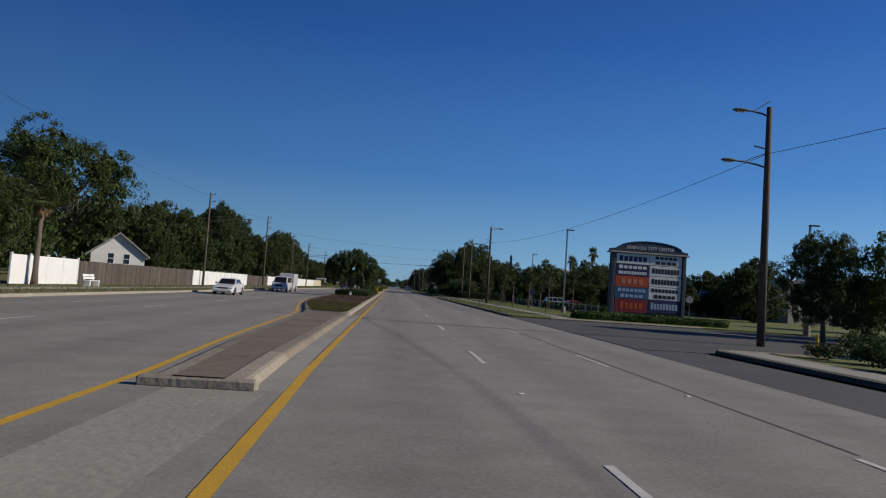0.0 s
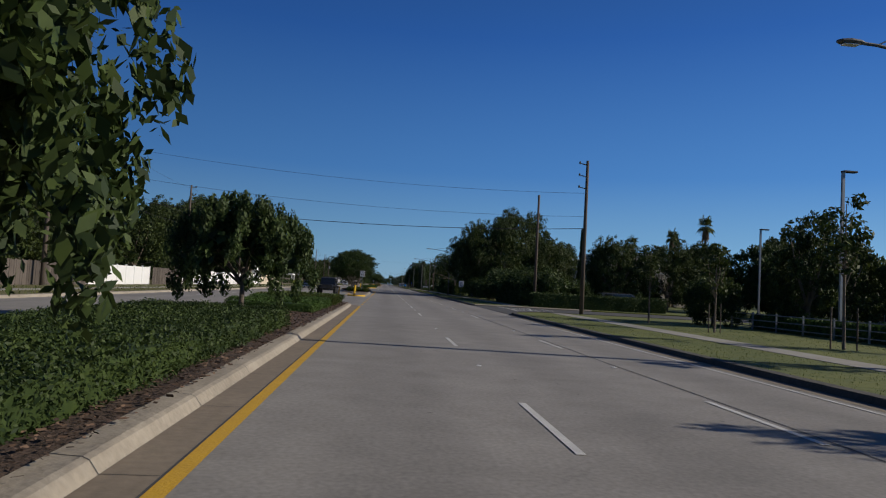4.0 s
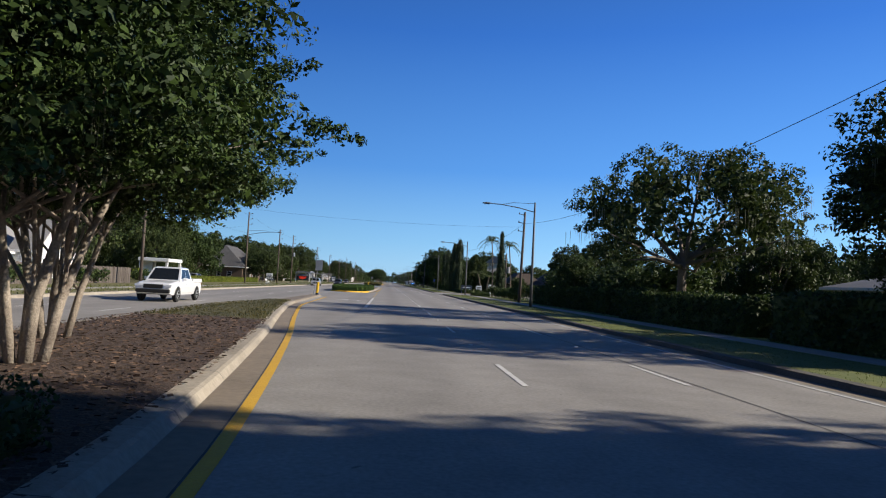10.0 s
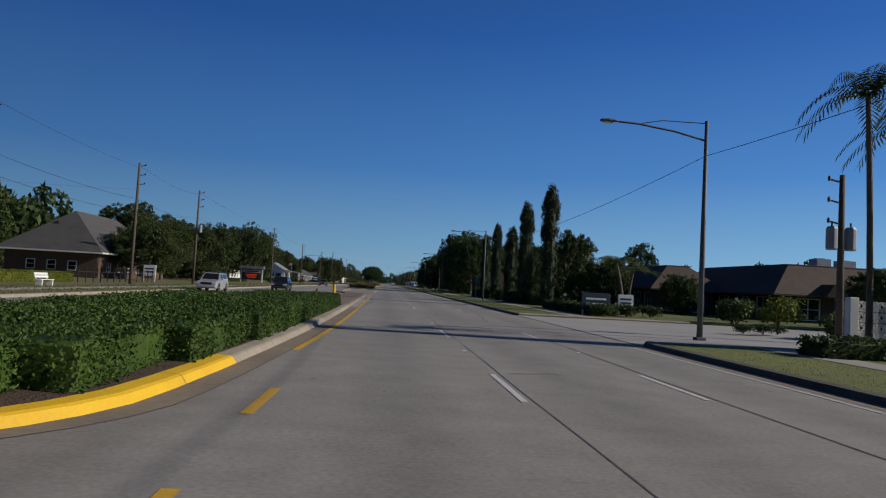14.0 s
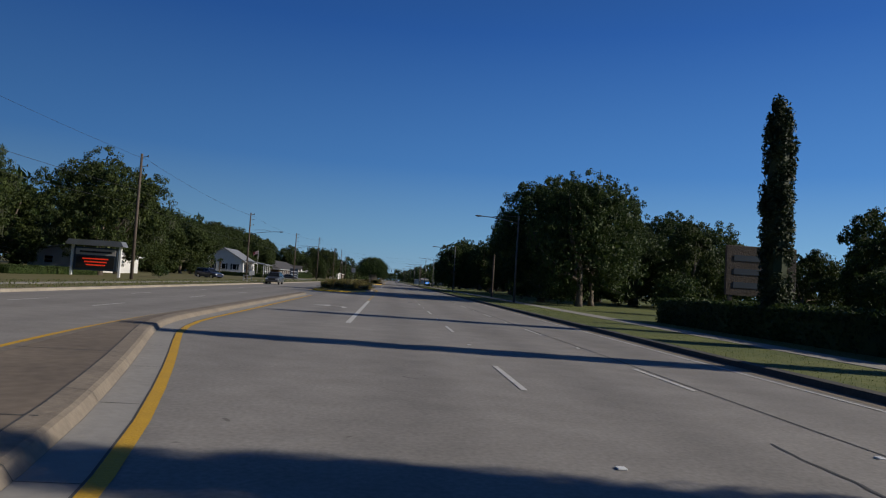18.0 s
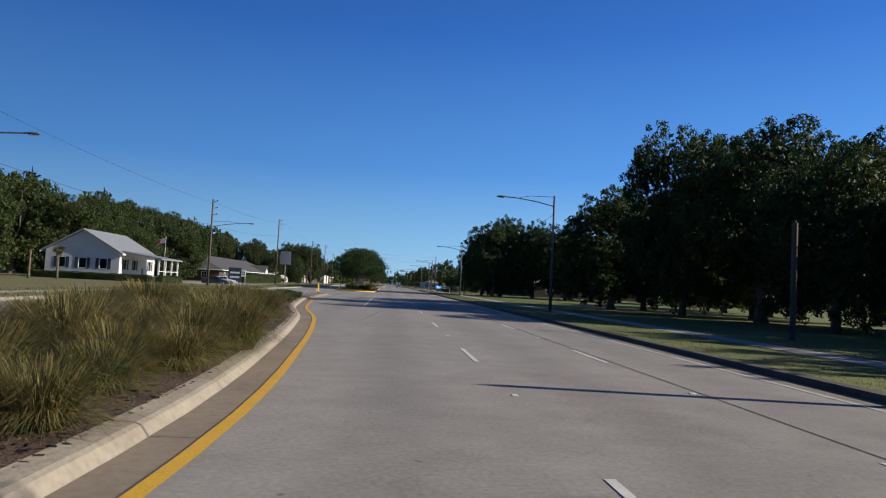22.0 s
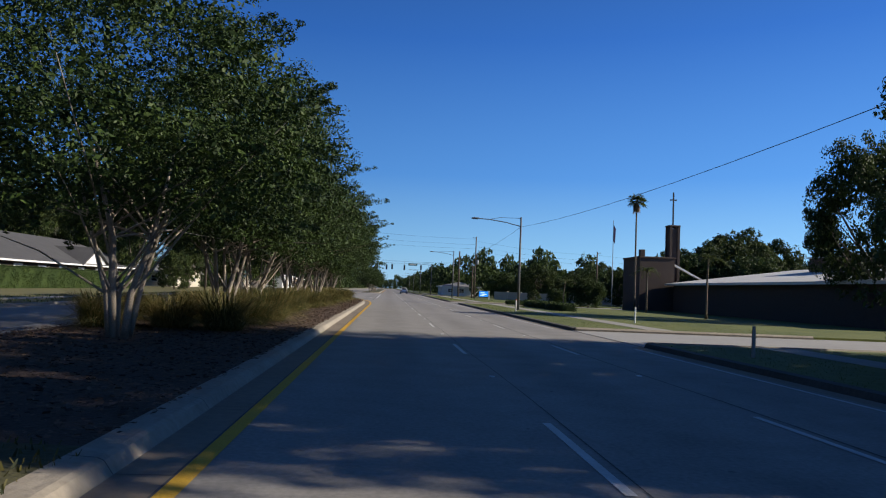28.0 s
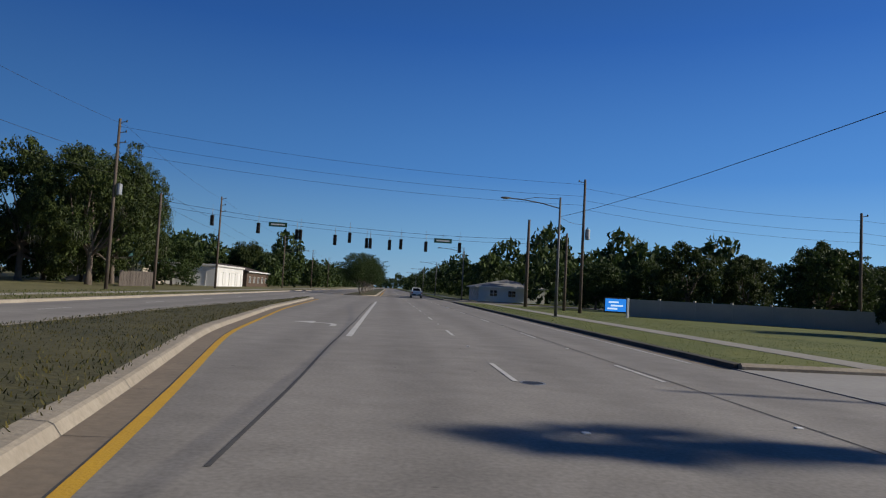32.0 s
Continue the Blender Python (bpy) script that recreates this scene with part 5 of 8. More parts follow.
# cypresses, in the hotel's drive and along the verge
for k, x, y, sz in ((2, 36.0, 214, 1.25), (2, 18.3, 328, 0.98), (0, 16.0, 371, 1.02), (0, 16.2, 383, 1.0), (0, 16.7, 394.5, 0.84), (1, 16.7, 406.3, 1.04), (1, 17.0, 419.5, 0.98), (2, 47.5, 356, 1.2)):
    put(CYPRESSES[k], x, y, 1.0, sz)
for k, x, y, s, sz in (("fan", 49, 224, 1.2, 1.75), ("fan", 57.5, 224, 1.1, 2.0), ("fan", 59, 226, 1.1, 1.9), ("fan", 65, 225, 1.4, 2.4), ("queen", 17.2, 329, 0.9, 1.08), ("queen", 20.6, 331, 0.9, 1.02), ("queen", 19.6, 360, 1.2, 0.52), ("queen", 21.5, 364, 1.1, 0.46), ("tall", 31.4, 682, 1.0, 1.03), ("queen", 24.6, 691, 0.7, 0.42), ("queen", 29, 672, 0.75, 0.55), ("queen", 27.5, 655, 0.75, 0.62), ("fan", 38, 319, 1.0, 1.2), ("fan", 45, 317, 1.0, 1.25), ("fan", 47.5, 316, 1.0, 1.3)):
    put(PALMS[k], x, y, s, sz)
for k, x, y, s in ((0, 16.4, 101, 1.1), (1, 17.6, 85.5, 1.15), (0, 17.0, 93.5, 0.95), (1, 16.6, 110, 1.0), (0, 17.8, 118.5, 1.1), (1, 17.0, 127, 1.0), (0, 20.5, 98, 1.0), (1, 21.5, 107, 1.0), (0, 21.0, 88, 1.0), (1, 22, 117, 1.0), (0, 16.8, 135, 0.9)):
    put(YOUNG[k], x, y, s)
# shrubs and hedges, right
for k, x, y, s, sz in ((1, 16.6, 229.5, 1.5, 1.6), (0, 16.3, 319.2, 1.15, 1.25), (0, 18.0, 321, 1.1, 1.1), (0, 16.6, 314.6, 1.05, 1.1), (0, 16.8, 311.2, 1.0, 1.05), (0, 16.2, 306.8, 1.05, 1.15), (0, 16.1, 302.6, 1.2, 1.3), (0, 18.6, 304.2, 1.3, 1.5), (0, 14.9, 297, 0.8, 0.9), (1, 28, 352, 1.3, 1.4), (2, 14.6, 186, 1.0, 0.8), (2, 15.8, 193, 1.0, 0.8), (2, 27, 203, 1.1, 1.0), (2, 30.5, 206, 1.2, 1.1), (2, 33.5, 204, 1.1, 0.9), (2, 38.5, 208, 1.2, 1.0), (2, 42, 210, 1.2, 0.9), (2, 46, 212, 1.2, 0.8), (2, 39, 217, 1.3, 1.15), (2, 43.5, 219, 1.3, 1.1), (2, 47.5, 217, 1.3, 1.2), (2, 51.5, 219, 1.3, 1.1), (2, 55.5, 217, 1.3, 1.2), (2, 59.5, 219, 1.3, 1.15), (2, 63.5, 217, 1.3, 1.2), (2, 34.5, 211, 1.2, 1.1), (2, 15.2, 200, 1.1, 0.9), (2, 16, 207, 1.2, 1.0), (2, 18, 198, 1.1, 0.9), (2, 22, 197, 1.2, 0.9), (0, 16, 354, 0.8, 0.7), (0, 18.5, 356, 0.9, 0.7), (0, 20.8, 357, 0.8, 0.7)):
    put(BUSHES[k], x, y, s, sz)
for i, (x0, y0, x1, y1, h, l_, lab) in enumerate((
    (15.4, 168, 17.2, 184, 1.7, L_DARK, "tall dark overgrown hedge"), (17.6, 213, 19.2, 232, 1.15, L_DARK, "low dark clipped hedge under oaks"), (14.8, 232.5, 16.6, 245, 1.9, L_DARK, "dark clipped hedge behind the sidewalk"), (14.8, 247, 16.6, 262, 1.7, L_DARK, "dark clipped hedge behind the sidewalk"),
    (16, 262, 17.6, 293, 1.9, L_DARK, "dark clipped hedge behind the sidewalk"), (13.4, 326, 16.4, 327.2, 0.6, L_DARK, "low dark hedge beside a driveway"), (16.4, 400, 18.2, 404, 1.5, L_DARK, "dark clipped hedge under cypresses"), (16.4, 409, 18.2, 431, 1.5, L_DARK, "dark clipped hedge under cypresses"), (16.4, 380, 18.2, 397, 1.5, L_DARK, "dark clipped hedge under cypresses"),
    (15.4, 355, 17.4, 370, 0.8, L_DARK, "low dark hedge along the verge"), (17.0, 663, 18.4, 681, 0.7, L_DARK, "low dark clipped hedge"), (15.5, 684.5, 22, 685.5, 0.6, L_DARK, "low dark clipped hedge"), (23.5, 84, 24.3, 135, 0.9, L_HEDGE, "low green hedge along a car park"),
    (15.5, 65.5, 28, 68.4, 0.55, L_HEDGE, "low leafy ground cover round a sign"), (20, 36, 30, 40, 0.8, L_HEDGE, "low hedge beside a driveway"), (15.6, 162.5, 30, 164.5, 1.5, L_DARK, "dark clipped hedge of a hotel"))):
    hedge(x0, y0, x1, y1, h, l_, lab, 0.1 if h > 1.5 else 0.085, 110, i)
# hedges, left and on the medians
for i, (x0, y0, x1, y1, h, l_, lab) in enumerate((
    (-30.5, 312, -29, 372, 0.9, L_YELLOW, "clipped yellow-green hedge behind the sidewalk"), (-8.0, 318.5, -3.05, 323, 0.74, L_HEDGE, "broad clipped green hedge on a median island"), (-8.0, 323, -2.75, 336, 0.78, L_HEDGE, "broad clipped green hedge on a median island"), (-7.85, 315.2, -3.5, 318.5, 0.72, L_HEDGE, "clipped green hedge behind a yellow median nose"), (-7.4, 313.55, -4.15, 315.2, 0.68, L_HEDGE, "clipped green hedge behind a yellow median nose"), (-6.9, 336, -2.65, 349, 0.7, L_HEDGE, "broad clipped green hedge on a median island"),
    (-51, 574, -34.4, 575.2, 1.0, L_DARK, "low dark hedge before a house"), (-36, 640, -34.6, 694, 2.1, L_DARK, "low dark hedge before a low building"), (-33.7, 574.5, -32.6, 583.5, 1.0, L_DARK, "low dark hedge before a porch"), (-35, 452, -33, 470, 0.7, L_DARK, "low dark hedge beside a sign"), (-7.2, 100, -2.9, 116, 0.6, L_DARK, "low dark shrubs on the median"),
    (-6.6, 216, -3.0, 226, 0.55, L_DARK, "low dark planting on the median"), (-7.0, 125, -3.0, 134.5, 0.5, L_HEDGE, "low green planting on the median"))):
    hedge(x0, y0, x1, y1, h, l_, lab, 0.034 if x0 > -9 else 0.055, 560 if x0 > -9 else 260, 40 + i)
for x, y in ((-6.9, 523.4), (-7.4, 525.0)):
    put(BUSHES[0], x, y, 0.6, 0.5)
for x, y, k in ((-27.3, 270, 0), (-27.5, 274, 0), (-28, 283, 0), (-28, 286, 0), (-28.6, 300, 0), (-30, 304, 1), (-29, 478, 0), (-38, 720, 0), (-34, 728, 0)):
    put(BUSHES[k], x, y, 1.1, 1.1)
# loose blades on the verges and chips on the mulch, near the path
rg = np.random.default_rng(7)


def zone(n, x0, x1, y0, y1, z):
    return np.stack([rg.uniform(x0, x1, n), rg.uniform(y0, y1, n), np.full(n, z)], 1)


def open_ground(p):
    keep = np.ones(len(p), bool)
    for a, b, *_ in DRIVES:
        keep &= ~((p[:, 1] > a - 0.5) & (p[:, 1] < b + 0.5))
    return p[keep]


scatter("verge_grass_blades", rg, open_ground(zone(130000, 9.35, 12.9, 60, 760, 0.125)), 0.03, L_BLADE, "short mown grass blades on the verge", "grass", 1.0)
scatter("lawn_grass_blades", rg, open_ground(zone(100000, 14.5, 22, 62, 760, 0.125)), 0.038, L_BLADE, "mown grass blades on the lawn", "grass", 1.0)
scatter("left_grass_blades", rg, zone(30000, -24.5, -18.0, 40, 740, 0.13), 0.1, L_BLADE, "dry grass blades beside the road", "grass", 0.8)
for i, (y0, y1, n) in enumerate(((65, 144, 60000), (203, 243.5, 32000), (476, 533, 26000), (606, 682, 60000))):
    p = zone(n, -9.5, -2.3, y0, y1, 0.19)
    seg = [s for s in MEDIANS if s[0] <= y0 <= s[1]][0]
    ok = np.array([edges(seg, q[1])[0] + 0.3 < q[0] < edges(seg, q[1])[1] - 0.3 for q in p])
    scatter("mulch_chips", rg, p[ok], 0.032, CHIP, "loose reddish wood chips on the median", "mulch", 0)
for i, (y0, y1, n) in enumerate(((48, 65, 42000), (243.5, 264, 20000), (466, 476, 8000), (592, 606, 10000), (682, 750, 30000))):
    p = zone(n, -10.5, -2.3, y0, y1, 0.18)
    seg = [s for s in MEDIANS if s[0] <= y0 <= s[1]][0]
    ok = np.array([edges(seg, q[1])[0] + 0.3 < q[0] < edges(seg, q[1])[1] - 0.3 for q in p])
    scatter("median_grass_blades", rg, p[ok], 0.055, L_SEDGE, "low tufted grass on the median", "grass", 0.9)


# ---- poles, lamps, wires ----
def cobra_arm(parent, length, z, side, rise=0.6):
    """A bracket arm that reaches over the road with a flat lamp head at its end."""
    s = side
    m = Mesh()
    pts = [(0, 0, z), (s * length * 0.35, 0, z + rise * 0.55), (s * length * 0.75, 0, z + rise * 0.92), (s * length, 0, z + rise)]
    m.tube(pts, 0.045, 7)
    arm = part("arm", m, POLESTEEL, parent)
    part("upper_brace", Mesh().tube([(0, 0, z + 0.75), (s * length * 0.5, 0, z + rise + 0.18), (s * length * 0.72, 0, z + rise)], 0.02, 6), POLESTEEL, parent)
    hd = Mesh()
    x0 = s * length
    for k, (dx, w, h0, h1) in enumerate(((-0.05, 0.06, -0.03, 0.04), (0.1, 0.13, -0.05, 0.08), (0.4, 0.17, -0.07, 0.1), (0.65, 0.13, -0.06, 0.07), (0.75, 0.05, -0.03, 0.03))):
        for a in range(8):
            t = 2 * math.pi * a / 8
            hd.v.append((x0 + s * dx, w * math.cos(t), z + rise + (h1 if math.sin(t) > 0 else -h0) * math.sin(t)))
    for k in range(4):
        for a in range(8):
            hd.f.append((k * 8 + a, k * 8 + (a + 1) % 8, k * 8 + 8 + (a + 1) % 8, k * 8 + 8 + a))
    hd.f += [tuple(range(8)), tuple(32 + a for a in range(8))]
    head = part("lamp_head", hd, POLESTEEL, parent, "grey cobra lamp head")
    part("lens", Mesh().box(x0 + min(s * 0.15, s * 0.6), -0.1, z + rise - 0.09, x0 + max(s * 0.15, s * 0.6), 0.1, z + rise - 0.06, 0.01), HEADGLASS, head)


def street_lamp(x, y, h=8.5, arm=3.9):
    t = thing("street_lamp", x, y, 0.1, "grey steel street lamp with a long curved arm", "street lamp", "street lamps")
    part("pole", Mesh().tube([(0, 0, -0.1), (0, 0, h * 0.5), (0, 0, h + 0.7)], [0.13, 0.105, 0.075], 10).done("pole", True), POLESTEEL, t)
    part("base_plate", Mesh().box(-0.2, -0.2, -0.1, 0.2, 0.2, 0.05, 0.02), POLESTEEL, t)
    cobra_arm(t, arm, h - 0.15, -1, 0.55)
    return t


def utility_pole(x, y, h, lamp=0, arms=3, side=1, xfmr=0, lean=0.0, r=0.17, label=""):
    t = thing("utility_pole", x, y, 0.1, label or ("weathered wooden utility pole with a street lamp" if lamp else "weathered wooden utility pole with stacked insulators"), "utility pole", "utility poles")
    part("pole", Mesh().tube([(0, 0, -0.2), (lean * 0.5, 0, h * 0.5), (lean, 0, h)], [r, r * 0.85, r * 0.66], 10).done("pole", True), POLEWOOD, t)
    for i in range(arms):
        z = h - 0.35 - i * 0.95
        a = part("insulator_arm", Mesh().tube([(lean * z / h, 0, z), (lean * z / h + side * 0.62, 0, z + 0.12)], [0.045, 0.04], 6), STEEL, t)
        part("insulator", Mesh().tube([(lean * z / h + side * 0.62, 0, z + 0.05), (lean * z / h + side * 0.62, 0, z + 0.2), (lean * z / h + side * 0.62, 0, z + 0.28)], [0.06, 0.07, 0.03], 8), DARKSTEEL, a)
    if lamp:
        cobra_arm(t, 5.2, h * 0.68, lamp, 0.75)
    for i in range(xfmr):
        sx = -0.45 if i else 0.45
        c = part("transformer", Mesh().tube([(sx, 0, h * 0.55), (sx, 0, h * 0.55 + 0.06), (sx, 0, h * 0.55 + 0.95), (sx, 0, h * 0.55 + 1.05)], [0.2, 0.24, 0.24, 0.18], 12), STEEL, t, "grey can-shaped transformer")
        part("bushing", Mesh().tube([(sx, 0, h * 0.55 + 1.05), (sx, 0, h * 0.55 + 1.25)], 0.04, 6), DARKSTEEL, c)
    return t


def wire(a, b, sag, r=0.011, label="thin black overhead cable"):
    a, b, r = Vector(a), Vector(b), r * 0.6
    pts = []
    for i in range(15):
        u = i / 14
        p = a.lerp(b, u)
        p.z -= sag * 4 * u * (1 - u)
        pts.append(p)
    return solid("overhead_wire", Mesh().tube(pts, r, 5, False), WIRE, label, "overhead wire", "", "overhead wires")


LAMPS_Y = [224.3, 277.4, 333.7, 393.6, 460.6, 526, 596.5, 660.2, 727.9, 793, 858, 923, 988]
LAMPS_X = {660.2: 12.15, 277.4: 12.4, 333.7: 13.3, 393.6: 13.0, 460.6: 13.2, 526: 13.0, 596.5: 13.4}
LAMPS_H = {660.2: 7.9}
for y in LAMPS_Y:
    street_lamp(LAMPS_X.get(y, 12.6), y, LAMPS_H.get(y, 8.5))
LEFT_POLES = [(50, 12.6, 0, 0), (104.6, 12.7, 1, 0), (146.7, 13.9, 0, 0), (182.3, 12.9, 0, 0), (213.8, 12.9, 1, 0), (263, 12.9, 1, 0), (291, 13.0, 0, 0), (341.5, 12.8, 1, 0), (376.5, 12.4, 0, 0), (398.5, 12.6, 0, 1), (459.5, 12.6, 0, 0), (512.5, 12.0, 1, 0), (571.5, 12.4, 1, 0), (628.5, 15.0, 0, 0), (696, 14.4, 0, 0), (740, 15.6, 0, 1), (778, 13.6, 0, 0), (840, 12.5, 1, 0), (900, 12.5, 0, 0), (960, 12.5, 0, 0)]
for y, h, lamp, xf in LEFT_POLES:
    utility_pole(-25.5, y, h, lamp, 3, 1, xf)
for (y, h, *_), (y2, h2, *_) in zip(LEFT_POLES, LEFT_POLES[1:]):
    for dz, dx in ((0.5, 0.6), (3.6, 0.1), (5.0, 0.1)):
        wire((-25.5 + dx, y, h - dz), (-25.5 + dx, y2, h2 - dz), 0.55, 0.018 if dz < 3 else 0.024)
utility_pole(-52, 357, 10.0, 0, 2)
wire((-52, 357, 9.6), (-25.5, 341.5, 10.5), 0.6)
wire((-52, 357, 9.0), (-25.5, 376.5, 9.8), 0.6)
# right poles


def two_lamp_pole(x, y, h):
    t = thing("utility_pole", x, y, 0.1, "dark wooden pole with two lamp arms over a kerb", "utility pole", "utility poles")
    part("pole", Mesh().tube([(0, 0, -0.2), (0, 0, h * 0.5), (0, 0, h)], [0.2, 0.17, 0.13], 10).done("pole", True), POLEWOOD, t)
    cobra_arm(t, 1.6, h * 0.74, -1, 0.25)
    cobra_arm(t, 1.1, h - 0.45, -1 if y < 80 else 1, 0.2)
    part("insulator_arm", Mesh().tube([(0, 0, h * 0.82), (-0.7, 0, h * 0.83)], 0.04, 6), STEEL, t)
    return t


two_lamp_pole(17.8, 43.0, 11.6)
two_lamp_pole(14.3, 111.0, 11.6)
wire((17.8, 43.0, 9.4), (14.3, 111.0, 9.3), 1.1, 0.022)
wire((17.8, 43.0, 9.4), (20, -20, 9.4), 1.2, 0.022)
utility_pole(15.6, 145.4, 12.2, 0, 3, -1)
utility_pole(16.1, 164.2, 12.0, 0, 0, -1)
for za, zb, r in ((9.7, 11.6, 0.018), (7.85, 9.4, 0.018), (6.9, 7.4, 0.04)):
    wire((15.6, 145.4, za), (-25.5, 146.7, zb), 0.9, r)
utility_pole(14.6, 293.5, 10.2, 0, 3, -1, 0, 0.25)
wire((14.8, 293.5, 9.0), (12.6, 224.3, 8.6), 1.4, 0.022)
wire((14.8, 293.5, 9.0), (13.3, 333.7, 7.8), 0.7, 0.022)
wire((14.8, 293.5, 8.6), (-25.5, 291, 9.5), 0.8, 0.012)
for a, b in ((333.7, 393.6), (526, 596.5), (596.5, 660.2), (660.2, 727.9)):
    wire((LAMPS_X.get(a, 12.6), a, 7.8), (LAMPS_X.get(b, 12.6), b, 7.8), 0.85, 0.022)
utility_pole(20.4, 335.0, 7.6, 0, 3, -1, 2)
utility_pole(18.8, 742.5, 13.4, 0, 1, -1, 1)
utility_pole(17.3, 761.5, 11.2, 0, 0, 1, 0, 0, 0.24, "pale thick concrete utility pole")
utility_pole(19.2, 750.0, 8.6, 0, 0)
for x, y, h in ((44, 737, 11), (52, 742, 9), (74, 735, 10)):
    utility_pole(x, y, h, 0, 1)
for z, z2 in ((13.0, 15.0), (11.8, 13.6), (10.9, 12.6)):
    wire((18.8, 742.5, z), (-25.5, 740, z2), 0.7, 0.022)
    wire((18.8, 742.5, z - 0.4), (44, 737, z - 2.6), 0.5, 0.02)
    wire((44, 737, z - 2.6), (74, 735, z - 3.4), 0.4, 0.02)
wire((12.6, 727.9, 7.8), (18.8, 742.5, 9.0), 0.2, 0.022)
# car-park lamps
for x, y, h in ((18.6, 83.0, 9.0), (24.5, 128, 9.0), (34, 152, 8.4), (32.5, 62, 8.6), (30, 100, 8.5)):
    t = thing("car_park_lamp", x, y, 0.1, "slim square car-park lamp with a flat head", "lamp post", "car-park lamps")
    part("pole", Mesh().box(-0.07, -0.07, -0.1, 0.07, 0.07, h), STEEL, t)
    part("foot", Mesh().tube([(0, 0, -0.1), (0, 0, 0.7)], 0.25, 12), CONC, t)
    part("head", Mesh().box(-0.05, -0.16, h - 0.02, 0.75, 0.16, h + 0.08, 0.02), DARKSTEEL, t)


# ---- traffic signals ----
def signal(x, y, z, n=3, faces=1):
    t = thing("traffic_signal", x, y, z, "black traffic signal hung from a span wire", "traffic signal", "traffic signals")
    body = part("housing", Mesh().box(-0.18, -0.14, -1.15, 0.18, 0.14, 0, 0.02), BLACK, t)
    for i in range(3):
        part("lens", Mesh().tube([(0, 0.14, -0.2 - 0.36 * i), (0, 0.17, -0.2 - 0.36 * i)], 0.14, 12), DARKSTEEL, body)
        vis = Mesh()
        for a in range(10):
            t0, t1 = math.pi * a / 9 - 0.0, math.pi * (a + 1) / 9
            z0 = -0.2 - 0.36 * i
            if a < 9:
                vis.quad((0.16 * math.cos(t0), -0.14, z0 + 0.16 * math.sin(t0)), (0.16 * math.cos(t1), -0.14, z0 + 0.16 * math.sin(t1)), (0.16 * math.cos(t1), -0.38, z0 + 0.15 * math.sin(t1)), (0.16 * math.cos(t0), -0.38, z0 + 0.15 * math.sin(t0)))
        part("visor", vis, BLACK, body)
    part("hanger", Mesh().tube([(0, 0, 0), (0, 0, 0.75)], 0.025, 6), STEEL, t)
    part("mast", Mesh().tube([(0, 0, 0.75), (0, 0, 1.2)], 0.012, 5), STEEL, t)


SPAN_Y = 752.0
for x, z in ((-19.8, 7.9), (-14.8, 7.35), (-10.6, 6.9), (-10.2, 6.9), (-6.4, 6.55), (-4.8, 6.9), (-2.9, 6.4), (-2.5, 6.4), (-0.35, 6.35), (0.9, 6.5), (3.7, 6.4), (7.5, 6.5)):
    signal(x, SPAN_Y, z + 0.6)
wire((-25.5, SPAN_Y, 9.8), (-3, SPAN_Y, 8.0), 0.3, 0.03, "thick span wire that carries signals")
wire((-3, SPAN_Y, 8.0), (19.2, SPAN_Y, 8.2), 0.3, 0.03, "thick span wire that carries signals")
wire((-25.5, SPAN_Y, 9.2), (19.2, SPAN_Y, 7.6), 0.9, 0.024)
utility_pole(-25.5, SPAN_Y + 0.3, 10.5, 0, 0)
for x, z in ((-12.7, 7.9), (5.6, 7.2)):
    t = thing("street_name_sign", x, SPAN_Y, z, "long dark green street-name board on a span wire", "street sign", "street name signs")
    part("board", Mesh().box(-1.0, -0.03, -0.25, 1.0, 0.03, 0.25, 0.01), mat("sign_green", (0.01, 0.07, 0.04), (0.012, 0.06, 0.035), 0.5), t)
    part("blank_bar", Mesh().box(-0.75, -0.045, -0.07, 0.75, -0.032, 0.07), SIGNWHITE, t)
    part("hanger", Mesh().tube([(0, 0, 0.25), (0, 0, 0.75)], 0.02, 6), STEEL, t)


# ---- writing ----
def words(parent, text, size, x, y, z, material, name="lettering", width=None):
    """Flat letters that face against the road's direction."""
    cu = bpy.data.curves.new(name, "FONT")
    cu.body, cu.size, cu.align_x, cu.align_y, cu.extrude = text, size, "CENTER", "CENTER", 0.006
    tmp = bpy.data.objects.new(name, cu)
    scene.collection.objects.link(tmp)
    me = bpy.data.meshes.new_from_object(tmp.evaluated_get(bpy.context.evaluated_depsgraph_get()))
    bpy.data.objects.remove(tmp)
    ob = part(name, me, material, parent)
    k = 1.0
    if width:
        xs = [v.co.x for v in me.vertices]
        k = width / max(1e-3, max(xs) - min(xs))
    ob.matrix_basis = pose(x, y, z, 90, 0, 0) @ Matrix.Diagonal((k, 1, 1, 1))
    return ob


# ---- signs ----
BLUE = mat("sign_navy", (0.012, 0.02, 0.10), (0.015, 0.024, 0.085), 0.5)
ORANGE = mat("sign_orange", (0.50, 0.075, 0.02), (0.42, 0.06, 0.02), 0.5)
TEAL = mat("sign_teal", (0.03, 0.12, 0.24), (0.025, 0.1, 0.2), 0.5)
REDP = mat("sign_red", (0.22, 0.015, 0.02), (0.18, 0.012, 0.02), 0.5)
SLATE = mat("sign_slate", (0.03, 0.05, 0.075), (0.025, 0.04, 0.06), 0.6)
SIGNORANGE = mat("sign_pale_orange", (0.6, 0.2, 0.1), (0.52, 0.17, 0.09), 0.5)
PALEBLUE = mat("sign_pale_blue", (0.35, 0.45, 0.6), (0.3, 0.4, 0.54), 0.5)
STUCCO = mat("pale_stucco", (0.45, 0.42, 0.37), (0.37, 0.34, 0.3), 0.9, 0.6, 0.4)

